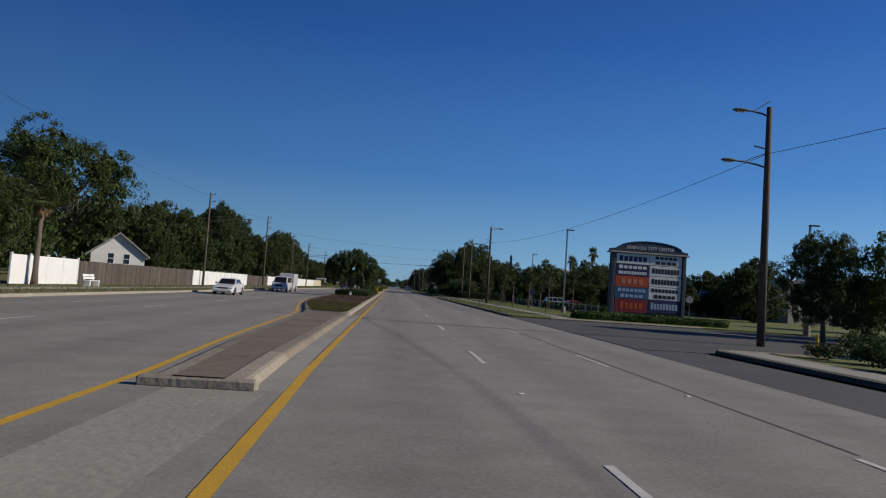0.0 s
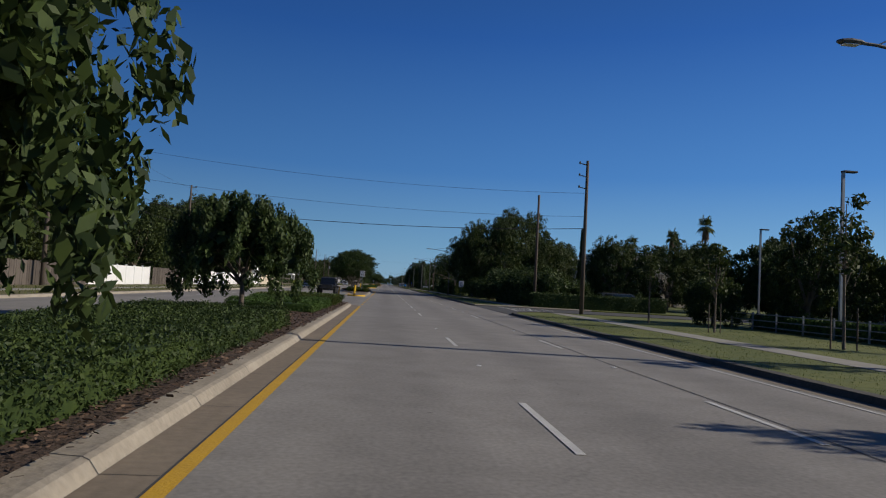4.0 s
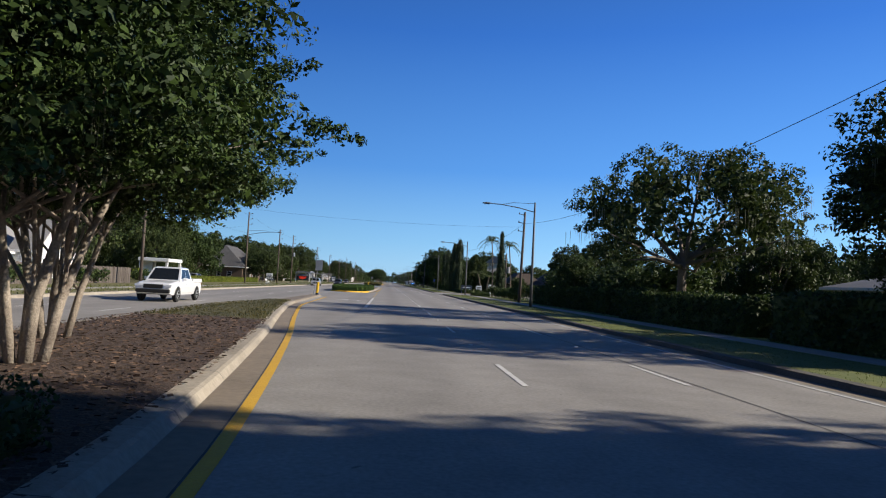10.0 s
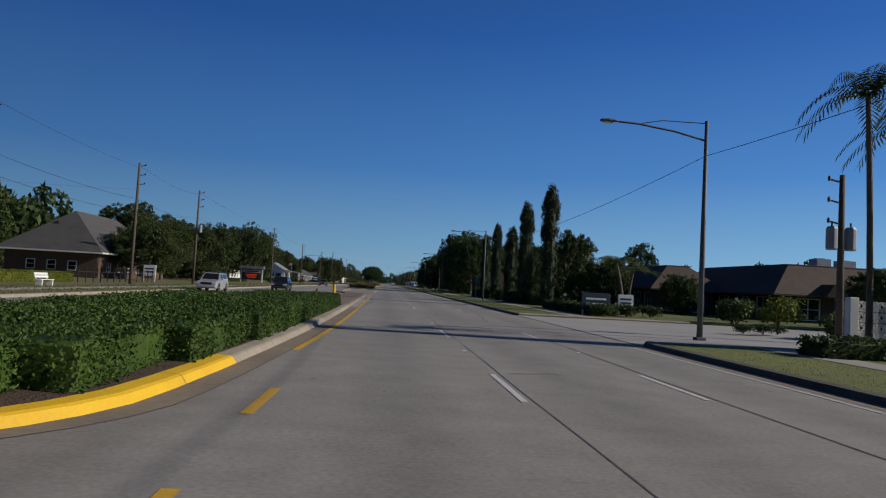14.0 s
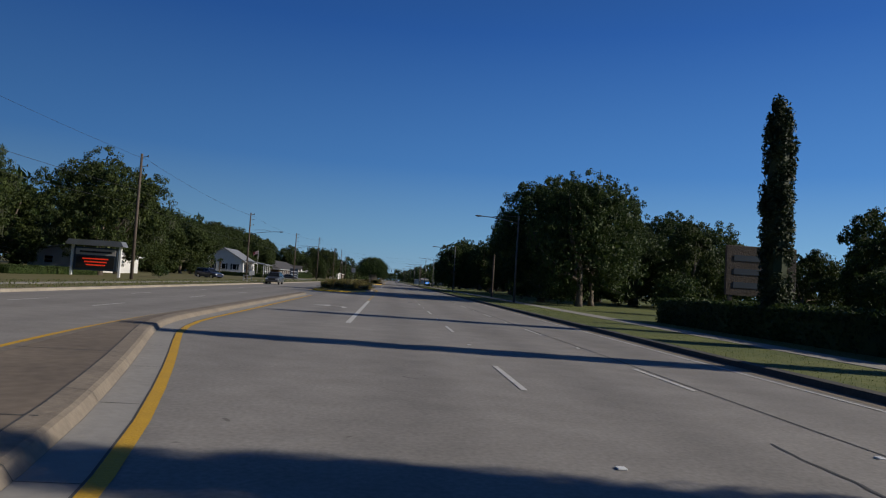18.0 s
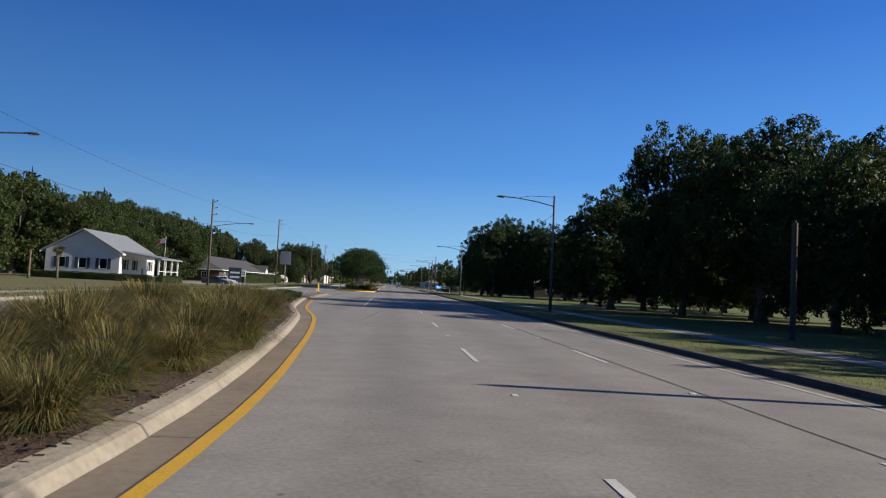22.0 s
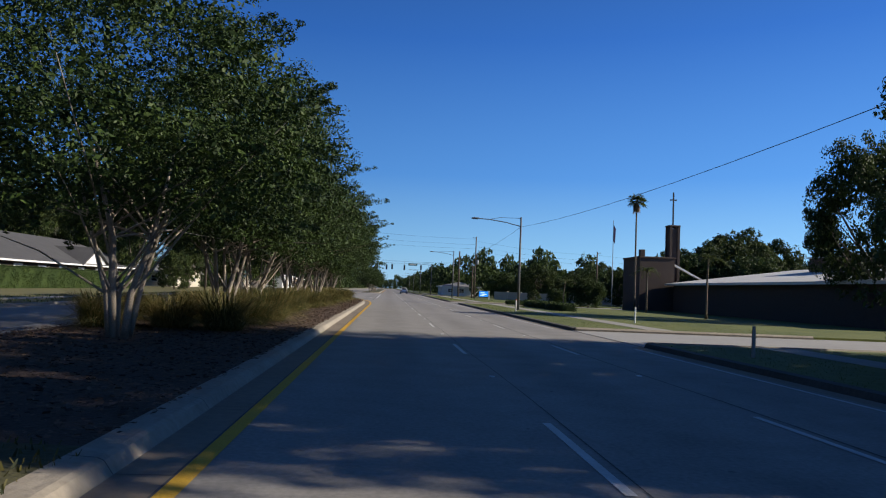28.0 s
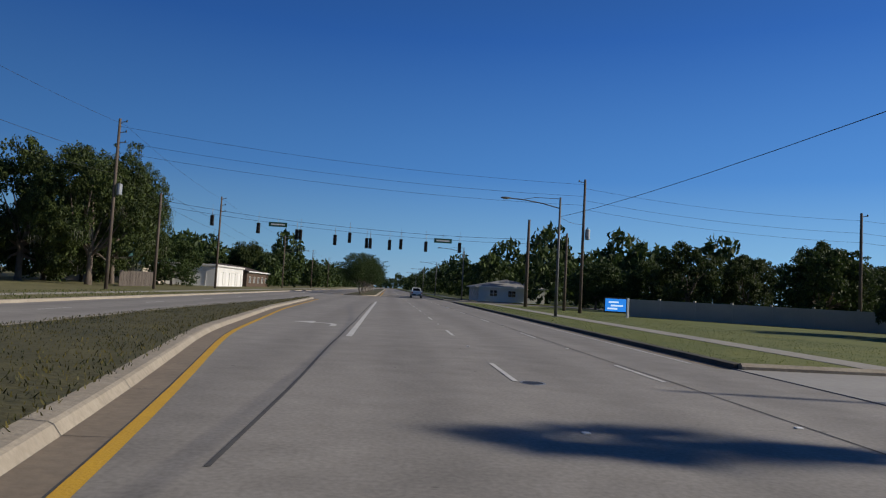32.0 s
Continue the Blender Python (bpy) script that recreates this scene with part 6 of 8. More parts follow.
tower = thing("multi_tenant_sign", 22.7, 70.1, 0.1, "large shopping-centre sign with an arched slate top and tenant panels", "sign")
part("plinth", Mesh().box(-3.5, -0.5, -0.1, 3.5, 0.5, 0.5, 0.04), STUCCO, tower)
for x0 in (-3.4, 3.08):
    part("pillar", Mesh().box(x0, -0.36, 0.5, x0 + 0.32, 0.36, 6.05, 0.03), SLATE, tower)
part("back_panel", Mesh().box(-3.08, -0.2, 0.5, 3.08, 0.2, 6.05), SLATE, tower)
arch = [(-3.5, 6.1), (3.5, 6.1), (3.5, 6.35)] + [(2.9 * math.cos(a), 6.35 + 0.72 * math.sin(a)) for a in np.linspace(0.12, math.pi - 0.12, 15)] + [(-3.5, 6.35)]
part("arched_top", Mesh().prism(arch, -0.42, 0.42), SLATE, tower, "arched slate-blue cap")
part("cornice", Mesh().box(-3.65, -0.5, 6.0, 3.65, 0.5, 6.12, 0.02), STUCCO, tower)
part("cap_trim", Mesh().tube([(2.92 * math.cos(a), -0.43, 6.37 + 0.74 * math.sin(a)) for a in np.linspace(0.1, math.pi - 0.1, 17)], 0.05, 6), TEAL, tower)
words(tower, "SEMINOLE CITY CENTER", 0.42, 0, -0.44, 6.5, SIGNWHITE, "lettering", 4.4)
# tenant panels: left and right column from the top; brand marks are plain blocks of their size and colour
PANELS = [
    (-3.0, 0.02, 5.05, 5.95, SIGNWHITE, BLUE, (6,)), (0.07, 3.0, 5.05, 5.95, SIGNWHITE, SIGNBLACK, (5, 4)), (-3.0, 0.02, 4.0, 5.0, BLUE, SIGNWHITE, (6, 11)), (0.07, 3.0, 4.1, 5.0, SIGNWHITE, SIGNBLACK, (9,)), (-3.0, 0.02, 3.0, 3.95, ORANGE, SIGNORANGE, (4,)), (0.07, 3.0, 3.15, 4.05, SIGNWHITE, SIGNBLACK, (9,)),
    (-3.0, 0.02, 1.95, 2.95, TEAL, PALEBLUE, (7, 5)), (0.07, 3.0, 2.0, 3.1, SIGNWHITE, SIGNBLACK, (8, 5)), (-3.0, 0.02, 0.75, 1.9, REDP, ORANGE, (5,)), (0.07, 3.0, 0.85, 1.95, BLUE, PALEBLUE, (9,))]
for x0, x1, z0, z1, m, ink, rows_ in PANELS:
    p = part("tenant_panel", Mesh().box(x0, -0.3, z0, x1, -0.2, z1, 0.015), m, tower)
    band = (z1 - z0) / len(rows_)
    for r_, count in enumerate(rows_):
        hh = band * (0.3 if len(rows_) == 1 else 0.33)
        zz, wd = z1 - band * (r_ + 0.5), (x1 - x0) * (0.86 if count > 5 else 0.7)
        xa = (x0 + x1) / 2 - wd / 2
        step = wd / count
        for j in range(count):
            a0, a1 = xa + step * j + step * 0.12, xa + step * (j + 1) - step * 0.1
            bars = Mesh().box(a0, -0.315, zz - hh * 0.8, a1, -0.3, zz + hh * (0.8 if j else 1.0), 0.012)
            part("brand_mark", bars, ink, p)


def road_sign(name, x, y, h, w, hh, face, label, back=STEEL, lean=0.0, shape="rect", turn=0.0):
    t = thing(name, x, y, 0.1, label, "road sign", "", turn)
    part("post", Mesh().tube([(0, 0.03, -0.2), (lean, 0.03, h + hh)], 0.028, 6), STEEL, t)
    if shape == "rect":
        b = part("sign_plate", Mesh().box(lean - w / 2, -0.012, h, lean + w / 2, 0.006, h + hh, 0.004), face, t)
    else:
        pts = [(w / 2 * math.cos(math.pi / 8 + k * math.pi / 4), h + hh / 2 + w / 2 * math.sin(math.pi / 8 + k * math.pi / 4)) for k in range(8)]
        b = part("sign_plate", Mesh().prism(pts, -0.012, 0.006), face, t)
    return t


for x, y, h in ((-3.55, 203.5, 2.55), (12.3, 199.5, 1.75)):
    t = road_sign("speed_limit_sign", x, y, h, 0.76, 0.91, SIGNWHITE, "white speed limit 40 sign on a steel post")
    words(t, "SPEED", 0.2, 0, -0.02, h + 0.76, SIGNBLACK, "lettering", 0.52)
    words(t, "LIMIT", 0.2, 0, -0.02, h + 0.57, SIGNBLACK, "lettering", 0.46)
    words(t, "40", 0.5, 0, -0.02, h + 0.25, SIGNBLACK, "lettering", 0.54)
    for bx in (-0.35, 0.35):
        part("border", Mesh().box(bx - 0.012, -0.017, h + 0.03, bx + 0.012, -0.013, h + 0.88), SIGNBLACK, t)
road_sign("median_sign", -6.85, 281.6, 2.3, 0.62, 0.95, STEEL, "sign seen from its bare grey back on a leaning post", lean=0.4)
road_sign("median_sign", -7.0, 521.0, 2.55, 0.72, 0.9, STEEL, "sign seen from its bare grey back on a steel post")
road_sign("bus_stop_sign", 12.2, 394.6, 2.2, 0.4, 0.75, mat("sign_blue", (0.03, 0.09, 0.3), (0.03, 0.08, 0.27), 0.5), "blue and white bus stop sign on a post")
road_sign("stop_sign", 28.5, 74.0, 1.9, 0.75, 0.75, STEEL, "stop sign seen from its grey back", shape="oct")
road_sign("stop_sign", -40, 352, 2.0, 0.75, 0.75, SIGNWHITE, "octagonal sign seen from its pale back", shape="oct")
road_sign("small_sign", 14.9, 82.0, 1.7, 0.5, 0.5, BLUE, "small blue sign on a dark post")
road_sign("small_sign", -22.8, 504, 0.9, 0.9, 0.7, SIGNWHITE, "small white notice on a post in the grass")


def bollard(x, y, h=1.1, r=0.13, lean=0.0):
    t = thing("yellow_bollard", x, y, 0.14, "yellow reflective post on a black rubber foot", "bollard", "yellow posts")
    part("post", Mesh().tube([(0, 0, 0.18), (lean * 0.5, 0, h * 0.6), (lean, 0, h), (lean, 0, h + 0.03)], [r, r, r, r * 0.6], 12), YKERB, t)
    part("foot", Mesh().tube([(0, 0, -0.05), (0, 0, 0.12), (0, 0, 0.2)], [r * 1.25, r * 1.2, r * 0.9], 12), RUBBER, t)


for x, y, ln in ((-3.45, 175.3, 0.06), (-6.6, 282.7, 0.04), (-4.2, 364.5, 0), (-7.9, 552.0, 0)):
    bollard(x, y, 1.15, 0.12, ln)
for x, y, h, ln in ((-3.15, 142.8, 1.15, 0.05), (-3.2, 338.6, 1.1, 0.12), (-6.6, 470.5, 1.15, 0.15), (-8.2, 594.5, 1.0, -0.2)):
    t = thing("flat_marker_post", x, y, 0.14, "flat yellow marker post, toned dark for shade, slightly leaning", "marker post", "yellow posts")
    part("post", Mesh().prism([(-0.05, -0.2), (0.05, -0.2), (0.05 + ln, h), (-0.05 + ln, h)], -0.02, 0.02), SHADEDPOST, t)
    part("reflector", Mesh().box(-0.035 + ln * 0.8, -0.03, h - 0.3, 0.035 + ln * 0.8, -0.021, h - 0.12), SHADEDPOST, t)
# stakes; the 6 m and 5 m shafts stand for vine-covered bare tree trunks
for x, y, h, m in ((11.2, 656.4, 0.95, SIGNWHITE), (15.5, 640, 0.9, SIGNWHITE), (10.6, 618, 0.8, STEEL), (12.4, 456.2, 2.4, POLEWOOD), (14.5, 484.2, 6.0, POLEWOOD), (17.2, 501, 5.0, POLEWOOD), (10.2, 88.5, 0.6, POLEWOOD), (15.8, 35.8, 0.75, YELLOW), (-8.0, 551.5, 0.5, SIGNWHITE)):
    t = thing("marker_stake", x, y, 0.1, "slim upright shaft in the grass, a low stake or tall bare trunk", "marker stake", "stakes")
    part("shaft", Mesh().tube([(0, 0, -0.15), (0.02, 0, h)], 0.13 if h > 4 else 0.04 if h > 1 else 0.055, 7), m, t)
    part("cap", Mesh().tube([(0.02, 0, h), (0.02, 0, h + 0.12)], 0.05, 7), ORANGE if y > 650 else m, t)


# ---- fences ----
def panel_fence(y0, y1, x, h, material, label, step=2.4, cap=True):
    t = thing("vinyl_fence" if material in (VINYL, CREAM) else "wooden_fence", x, y0, 0.1, label, "fence")
    n = max(1, round((y1 - y0) / step))
    st = (y1 - y0) / n
    if material in (VINYL, CREAM):
        pm = Mesh().box(-0.03, 0.08, 0.05, 0.03, st - 0.05, h - 0.05).done("fence_panel")
        po = Mesh().box(-0.065, -0.065, -0.1, 0.065, 0.065, h, 0.01).done("fence_post")
        ca = Mesh().box(-0.09, -0.09, h, 0.09, 0.09, h + 0.07, 0.02).done("post_cap")
        for i in range(n + 1):
            o = part("fence_post", po, material, t)
            o.location.y = i * st
            c = part("post_cap", ca, material, o)
            if i < n:
                o = part("fence_panel", pm, material, t)
                o.location.y = i * st
    else:
        k = int((y1 - y0) / 0.3)
        bms = [Mesh().box(-0.012, 0.006, -0.05, 0.012, 0.29, h * f).done("board") for f in (0.97, 1.0, 0.985)]
        for i in range(min(k, 290)):
            o = part("board", bms[i % 3], material, t)
            o.location.y = i * (y1 - y0) / min(k, 290)
            o.location.x = 0.01 * ((i * 7) % 3 - 1)
        for z in (0.35, h - 0.35):
            part("rail", Mesh().box(-0.08, 0, z - 0.05, -0.03, y1 - y0, z + 0.05), material, t)
    return t


panel_fence(44, 56, -26.0, 2.1, VINYL, "white vinyl privacy fence beside the road")
panel_fence(58.5, 68, -25.4, 2.1, VINYL, "white vinyl privacy fence beside the road")
panel_fence(68, 101, -25.9, 2.0, FENCEWOOD, "weathered brown wooden board fence")
panel_fence(101.5, 134, -26.0, 2.0, VINYL, "white vinyl privacy fence beside the road")
panel_fence(134, 156, -26.3, 1.9, FENCEWOOD, "weathered brown wooden board fence")
panel_fence(156, 172, -26.4, 2.0, VINYL, "white vinyl privacy fence beside the road")
panel_fence(172, 183, -26.0, 2.0, FENCEWOOD, "weathered brown wooden board fence")
panel_fence(183, 237, -26.0, 2.0, VINYL, "white vinyl privacy fence beside the road")
panel_fence(237, 262, -26.2, 2.05, CREAM, "cream vinyl privacy fence beside the road")
panel_fence(264, 276, -27.0, 1.7, FENCEWOOD, "grey wooden board fence between shrubs")
panel_fence(281, 295, -28.0, 1.7, FENCEWOOD, "grey wooden board fence between shrubs")
panel_fence(757, 768, -31.0, 1.9, FENCEWOOD, "weathered brown wooden board fence")


def rail_fence(x0, y0, x1, y1, h, rails, label, material=STEEL, step=2.5):
    d = Vector((x1 - x0, y1 - y0, 0))
    n = max(1, round(d.length / step))
    t = thing("rail_fence", x0, y0, 0.1, label, "fence")
    for i in range(n + 1):
        p = d * (i / n)
        part("post", Mesh().box(p.x - 0.04, p.y - 0.04, -0.1, p.x + 0.04, p.y + 0.04, h), material, t)
    for r in range(rails):
        z = h * (r + 0.7) / rails
        part("rail", Mesh().tube([(0, 0, z), (d.x, d.y, z)], 0.03, 6), material, t)


rail_fence(22.8, 84, 22.8, 136, 1.1, 3, "grey metal rail fence along a car park")
rail_fence(-28.6, 372, -28.6, 392, 1.5, 1, "dark metal fence before a wooded lot", DARKSTEEL, 1.6)
rail_fence(-22, 494, -22, 500, 1.0, 2, "grey metal rail beside a bus stop")
# long white wall behind the crossing
wall_t = thing("garden_wall", 23.0, 741, 0.1, "long low white-painted garden wall behind a lawn", "wall", "", -38)
for k in range(9):
    part("wall_panel", Mesh().box(k * 3.2, -0.1, -0.1, k * 3.2 + 3.0, 0.1, 1.7), STUCCO, wall_t)
    part("pier", Mesh().box(k * 3.2 + 3.0, -0.16, -0.1, k * 3.2 + 3.2, 0.16, 1.85), STUCCO, wall_t)


# ---- benches, bus stops, small things ----
def bench(x, y, turn=90):
    t = thing("white_bench", x, y, 0.13, "white slatted bench beside the road", "bench", "benches", turn)
    for sx in (-0.75, 0.75):
        part("leg", Mesh().box(sx - 0.06, -0.25, 0, sx + 0.06, 0.22, 0.42, 0.015), SIGNWHITE, t)
        part("back_support", Mesh().prism([(0.18, 0.42), (0.25, 0.42), (0.36, 0.95), (0.3, 0.95)], sx - 0.04, sx + 0.04, "x"), SIGNWHITE, t)
    for i in range(3):
        part("seat_slat", Mesh().box(-0.95, -0.25 + i * 0.155, 0.42, 0.95, -0.12 + i * 0.155, 0.465, 0.01), SIGNWHITE, t)
    for i in range(2):
        part("back_slat", Mesh().box(-0.95, 0.2 + 0.06 * i, 0.56 + i * 0.2, 0.95, 0.24 + 0.06 * i, 0.72 + i * 0.2, 0.01), SIGNWHITE, t)


bench(-22.9, 65.0, 90)
bench(-24.2, 356.8, 90)
# lattice screen wall with its pierced blocks
lat = thing("lattice_wall", 17.6, 329.4, 0.1, "white pierced-block screen wall beside a driveway", "wall")
part("pier", Mesh().box(-0.95, -0.15, -0.1, -0.6, 0.15, 2.0, 0.02), SIGNWHITE, lat)
part("pier", Mesh().box(0.95, -0.15, -0.1, 1.2, 0.15, 2.0, 0.02), SIGNWHITE, lat)
blk = Mesh()
for q in range(12):
    t0, t1 = math.pi * 2 * q / 12, math.pi * 2 * (q + 1) / 12
    for r0, r1 in ((0.085, 0.11), (0.17, 0.19)):
        blk.quad((r0 * math.cos(t0), -0.05, r0 * math.sin(t0)), (r0 * math.cos(t1), -0.05, r0 * math.sin(t1)), (r1 * math.cos(t1), -0.05, r1 * math.sin(t1)), (r1 * math.cos(t0), -0.05, r1 * math.sin(t0)))
        blk.quad((r0 * math.cos(t0), 0.05, r0 * math.sin(t0)), (r0 * math.cos(t1), 0.05, r0 * math.sin(t1)), (r0 * math.cos(t1), -0.05, r0 * math.sin(t1)), (r0 * math.cos(t0), -0.05, r0 * math.sin(t0)))
blk.box(-0.19, -0.05, -0.19, 0.19, 0.05, -0.165).box(-0.19, -0.05, -0.165, -0.17, 0.05, 0.19).box(-0.03, -0.05, -0.165, 0.03, 0.05, -0.1).box(-0.03, -0.05, 0.1, 0.03, 0.05, 0.18)
blk_me = blk.done("pierced_block")
for i in range(4):
    for k in range(5):
        o = part("pierced_block", blk_me, SIGNWHITE, lat)
        o.location = (-0.41 + 0.39 * i, 0, 0.14 + 0.39 * k)
# digital board
BRICK = mat("dark_red_brick", (0.16, 0.075, 0.055), (0.11, 0.05, 0.04), 0.9, 3.0, 0.4)
dig = thing("digital_sign", 19.8, 735.0, 0.1, "lit blue message board in a white frame", "sign")
part("post", Mesh().box(0.95, -0.12, -0.1, 1.15, 0.12, 1.75, 0.02), SIGNWHITE, dig)
part("frame", Mesh().box(-1.1, -0.1, 0.45, 0.95, 0.1, 1.75, 0.03), SIGNBLACK, dig)
part("screen", Mesh().box(-1.0, -0.115, 0.55, 0.88, -0.1, 1.65), glow_mat("screen_blue", (0.02, 0.22, 0.75), 0.75), dig)
for i, (a, b, z) in enumerate(((-0.7, 0.2, 1.35), (-0.5, 0.6, 1.05), (-0.8, 0.1, 0.78))):
    part("text_bar", Mesh().box(a, -0.125, z - 0.07, b, -0.116, z + 0.07), glow_mat("screen_white", (0.6, 0.75, 0.9), 0.8), dig)
# roofed monument sign on the left and pole signs
ms = thing("monument_sign", -30.5, 463, 0.1, "roofed red and white message sign on white posts", "sign")
for sx in (-2.4, 2.4):
    part("post", Mesh().box(sx - 0.12, -0.12, -0.1, sx + 0.12, 0.12, 3.3, 0.02), SIGNWHITE, ms)
part("panel", Mesh().box(-2.2, -0.15, 0.6, 2.2, 0.15, 3.0, 0.02), SLATE, ms)
part("name_board", Mesh().box(-2.0, -0.2, 2.2, 2.0, -0.15, 2.85, 0.01), STUCCO, ms)
part("text_bar", Mesh().box(-1.6, -0.215, 2.42, 1.6, -0.2, 2.62), SIGNBLACK, ms)
part("screen", Mesh().box(-1.9, -0.19, 0.85, 1.9, -0.15, 2.05), SIGNBLACK, ms)
for i in range(3):
    part("lit_text", Mesh().box(-1.3 + 0.2 * i, -0.205, 1.75 - 0.32 * i, 1.3 - 0.15 * i, -0.19, 1.88 - 0.32 * i), glow_mat("screen_red", (0.6, 0.03, 0.01), 0.7), ms)
part("roof", Mesh().prism([(-2.9, 3.2), (2.9, 3.2), (2.6, 3.75), (-2.6, 3.75)], -0.7, 0.7), STEEL, ms, "grey ribbed metal roof")
ps = thing("plaza_sign", 30.8, 411.5, 0.1, "tall roofed plaza sign with a tenant directory", "sign")
for sx in (-1.9, 1.9):
    part("post", Mesh().box(sx - 0.25, -0.25, -0.1, sx + 0.25, 0.25, 8.6), STUCCO, ps)
part("board", Mesh().box(-2.0, -0.2, 3.2, 2.0, 0.2, 8.6), STUCCO, ps)
part("roof", Mesh().prism([(-2.9, 8.5), (2.9, 8.5), (0, 10.6)], -0.7, 0.7), SLATE, ps, "dark gabled cap")
words(ps, "P", 1.2, -1.35, -0.23, 7.75, BRICK)
words(ps, "P", 1.0, -1.35, -0.23, 6.75, BRICK)
for i in range(8):
    part("directory_bar", Mesh().box(-1.7, -0.24, 3.4 + 0.33 * i, 1.7, -0.2, 3.66 + 0.33 * i), SIGNBLACK, ps)
    part("text_bar", Mesh().box(-1.5, -0.25, 3.47 + 0.33 * i, 0.6 + 0.1 * (i % 3), -0.24, 3.59 + 0.33 * i), SIGNWHITE, ps)
wb = thing("board_sign", 19.2, 424.5, 0.1, "wide board sign behind a hedge, toned dark brown for shade", "sign")
for sx in (-1.6, 1.6):
    part("post", Mesh().box(sx - 0.09, -0.09, -0.1, sx + 0.09, 0.09, 4.4), POLEWOOD, wb)
# board and text bars in dark tones that carry the backlit face's shade
part("board", Mesh().box(-1.9, -0.12, 1.9, 1.9, 0.06, 4.5, 0.02), POLEWOOD, wb)
for i in range(3):
    part("text_bar", Mesh().box(-1.5, -0.14, 2.3 + 0.7 * i, 1.5 - 0.3 * i, -0.12, 2.6 + 0.7 * i), SLATE, wb)
for x, y, w, z0, z1, m, lab in ((16.2, 356.5, 2.2, 0.4, 1.7, SLATE, "low blue-grey driveway sign with text rows"), (18.9, 357.5, 1.2, 0.7, 1.7, SIGNWHITE, "white and black driveway sign"), (-31.6, 615, 2.6, 0.25, 3.3, SLATE, "dark blue directory sign with a pale side"), (-32.2, 625, 1.35, 1.5, 3.0, SIGNWHITE, "white property sign on posts"), (-31, 398, 1.6, 0.8, 2.2, SIGNWHITE, "white gateway sign before trees")):
    t = thing("property_sign", x, y, 0.1, lab, "sign", "property signs")
    part("board", Mesh().box(-w / 2, -0.08, z0, w / 2, 0.08, z1, 0.02), m, t)
    for sx in (-w / 2 + 0.1, w / 2 - 0.1):
        part("post", Mesh().box(sx - 0.05, -0.05, -0.1, sx + 0.05, 0.05, z0 + 0.1), SIGNWHITE, t)
    for i in range(2):
        part("text_bar", Mesh().box(-w * 0.36, -0.095, z0 + (z1 - z0) * (0.3 + 0.3 * i), w * 0.36, -0.08, z0 + (z1 - z0) * (0.42 + 0.3 * i)), SIGNBLACK if m is SIGNWHITE else SIGNWHITE, t)
fp = thing("flag_pole", 36, 704, 0.1, "slim grey flag pole with a furled flag", "flag pole")
part("pole", Mesh().tube([(0, 0, -0.1), (0, 0, 14)], [0.08, 0.04], 8), STEEL, fp)
part("flag", Mesh().prism([(0.05, 10.6), (0.3, 10.2), (0.38, 12.6), (0.05, 13.2)], -0.06, 0.06), mat("flag_cloth", (0.12, 0.05, 0.07), (0.05, 0.05, 0.14), 0.9, 2.0), fp)
fp = thing("flag_pole", -40.2, 597.5, 0.1, "white flag pole with a drooping red and white flag", "flag pole")
part("pole", Mesh().tube([(0, 0, -0.1), (0, 0, 8.2)], [0.05, 0.03], 8), SIGNWHITE, fp)
fl = part("flag", Mesh().prism([(-0.03, 7.9), (-1.5, 7.3), (-1.45, 6.3), (-0.9, 6.75), (-0.03, 6.9)], -0.02, 0.02), mat("pale_flag_cloth", (0.5, 0.45, 0.45), (0.4, 0.2, 0.2), 0.9, 1.2), fp)
part("dark_corner", Mesh().prism([(-0.9, 7.5), (-1.48, 7.27), (-1.44, 6.4), (-1.0, 6.75)], -0.03, 0.03), mat("red_flag_cloth", (0.25, 0.04, 0.05), (0.15, 0.03, 0.05), 0.9, 1.2), fl)
solid("small_car_park", Mesh().box(-39, 584, 0.05, -24.2, 619, 0.135), DRIVE_PALE, "pale concrete car park beside the road", "car park", "structure")
edging = Mesh()
edging.poly([(0, -0.3, 0), (0, 0.3, 0), (0, 0, 0.42)]).poly([(0.08, -0.3, 0), (0.08, 0.3, 0), (0.08, 0, 0.42)])
edging.quad((0, -0.3, 0), (0.08, -0.3, 0), (0.08, 0, 0.42), (0, 0, 0.42)).quad((0, 0.3, 0), (0.08, 0.3, 0), (0.08, 0, 0.42), (0, 0, 0.42))
edge_me = edging.done("edging_stone")
for k in range(22):
    o = tagged(part("edging_stone", edge_me, SIGNWHITE), "small white triangular edging stone before a hedge", "edging stone", "edging stones")
    o.location = (22.4, 72.0 + 0.85 * k, 0.12)


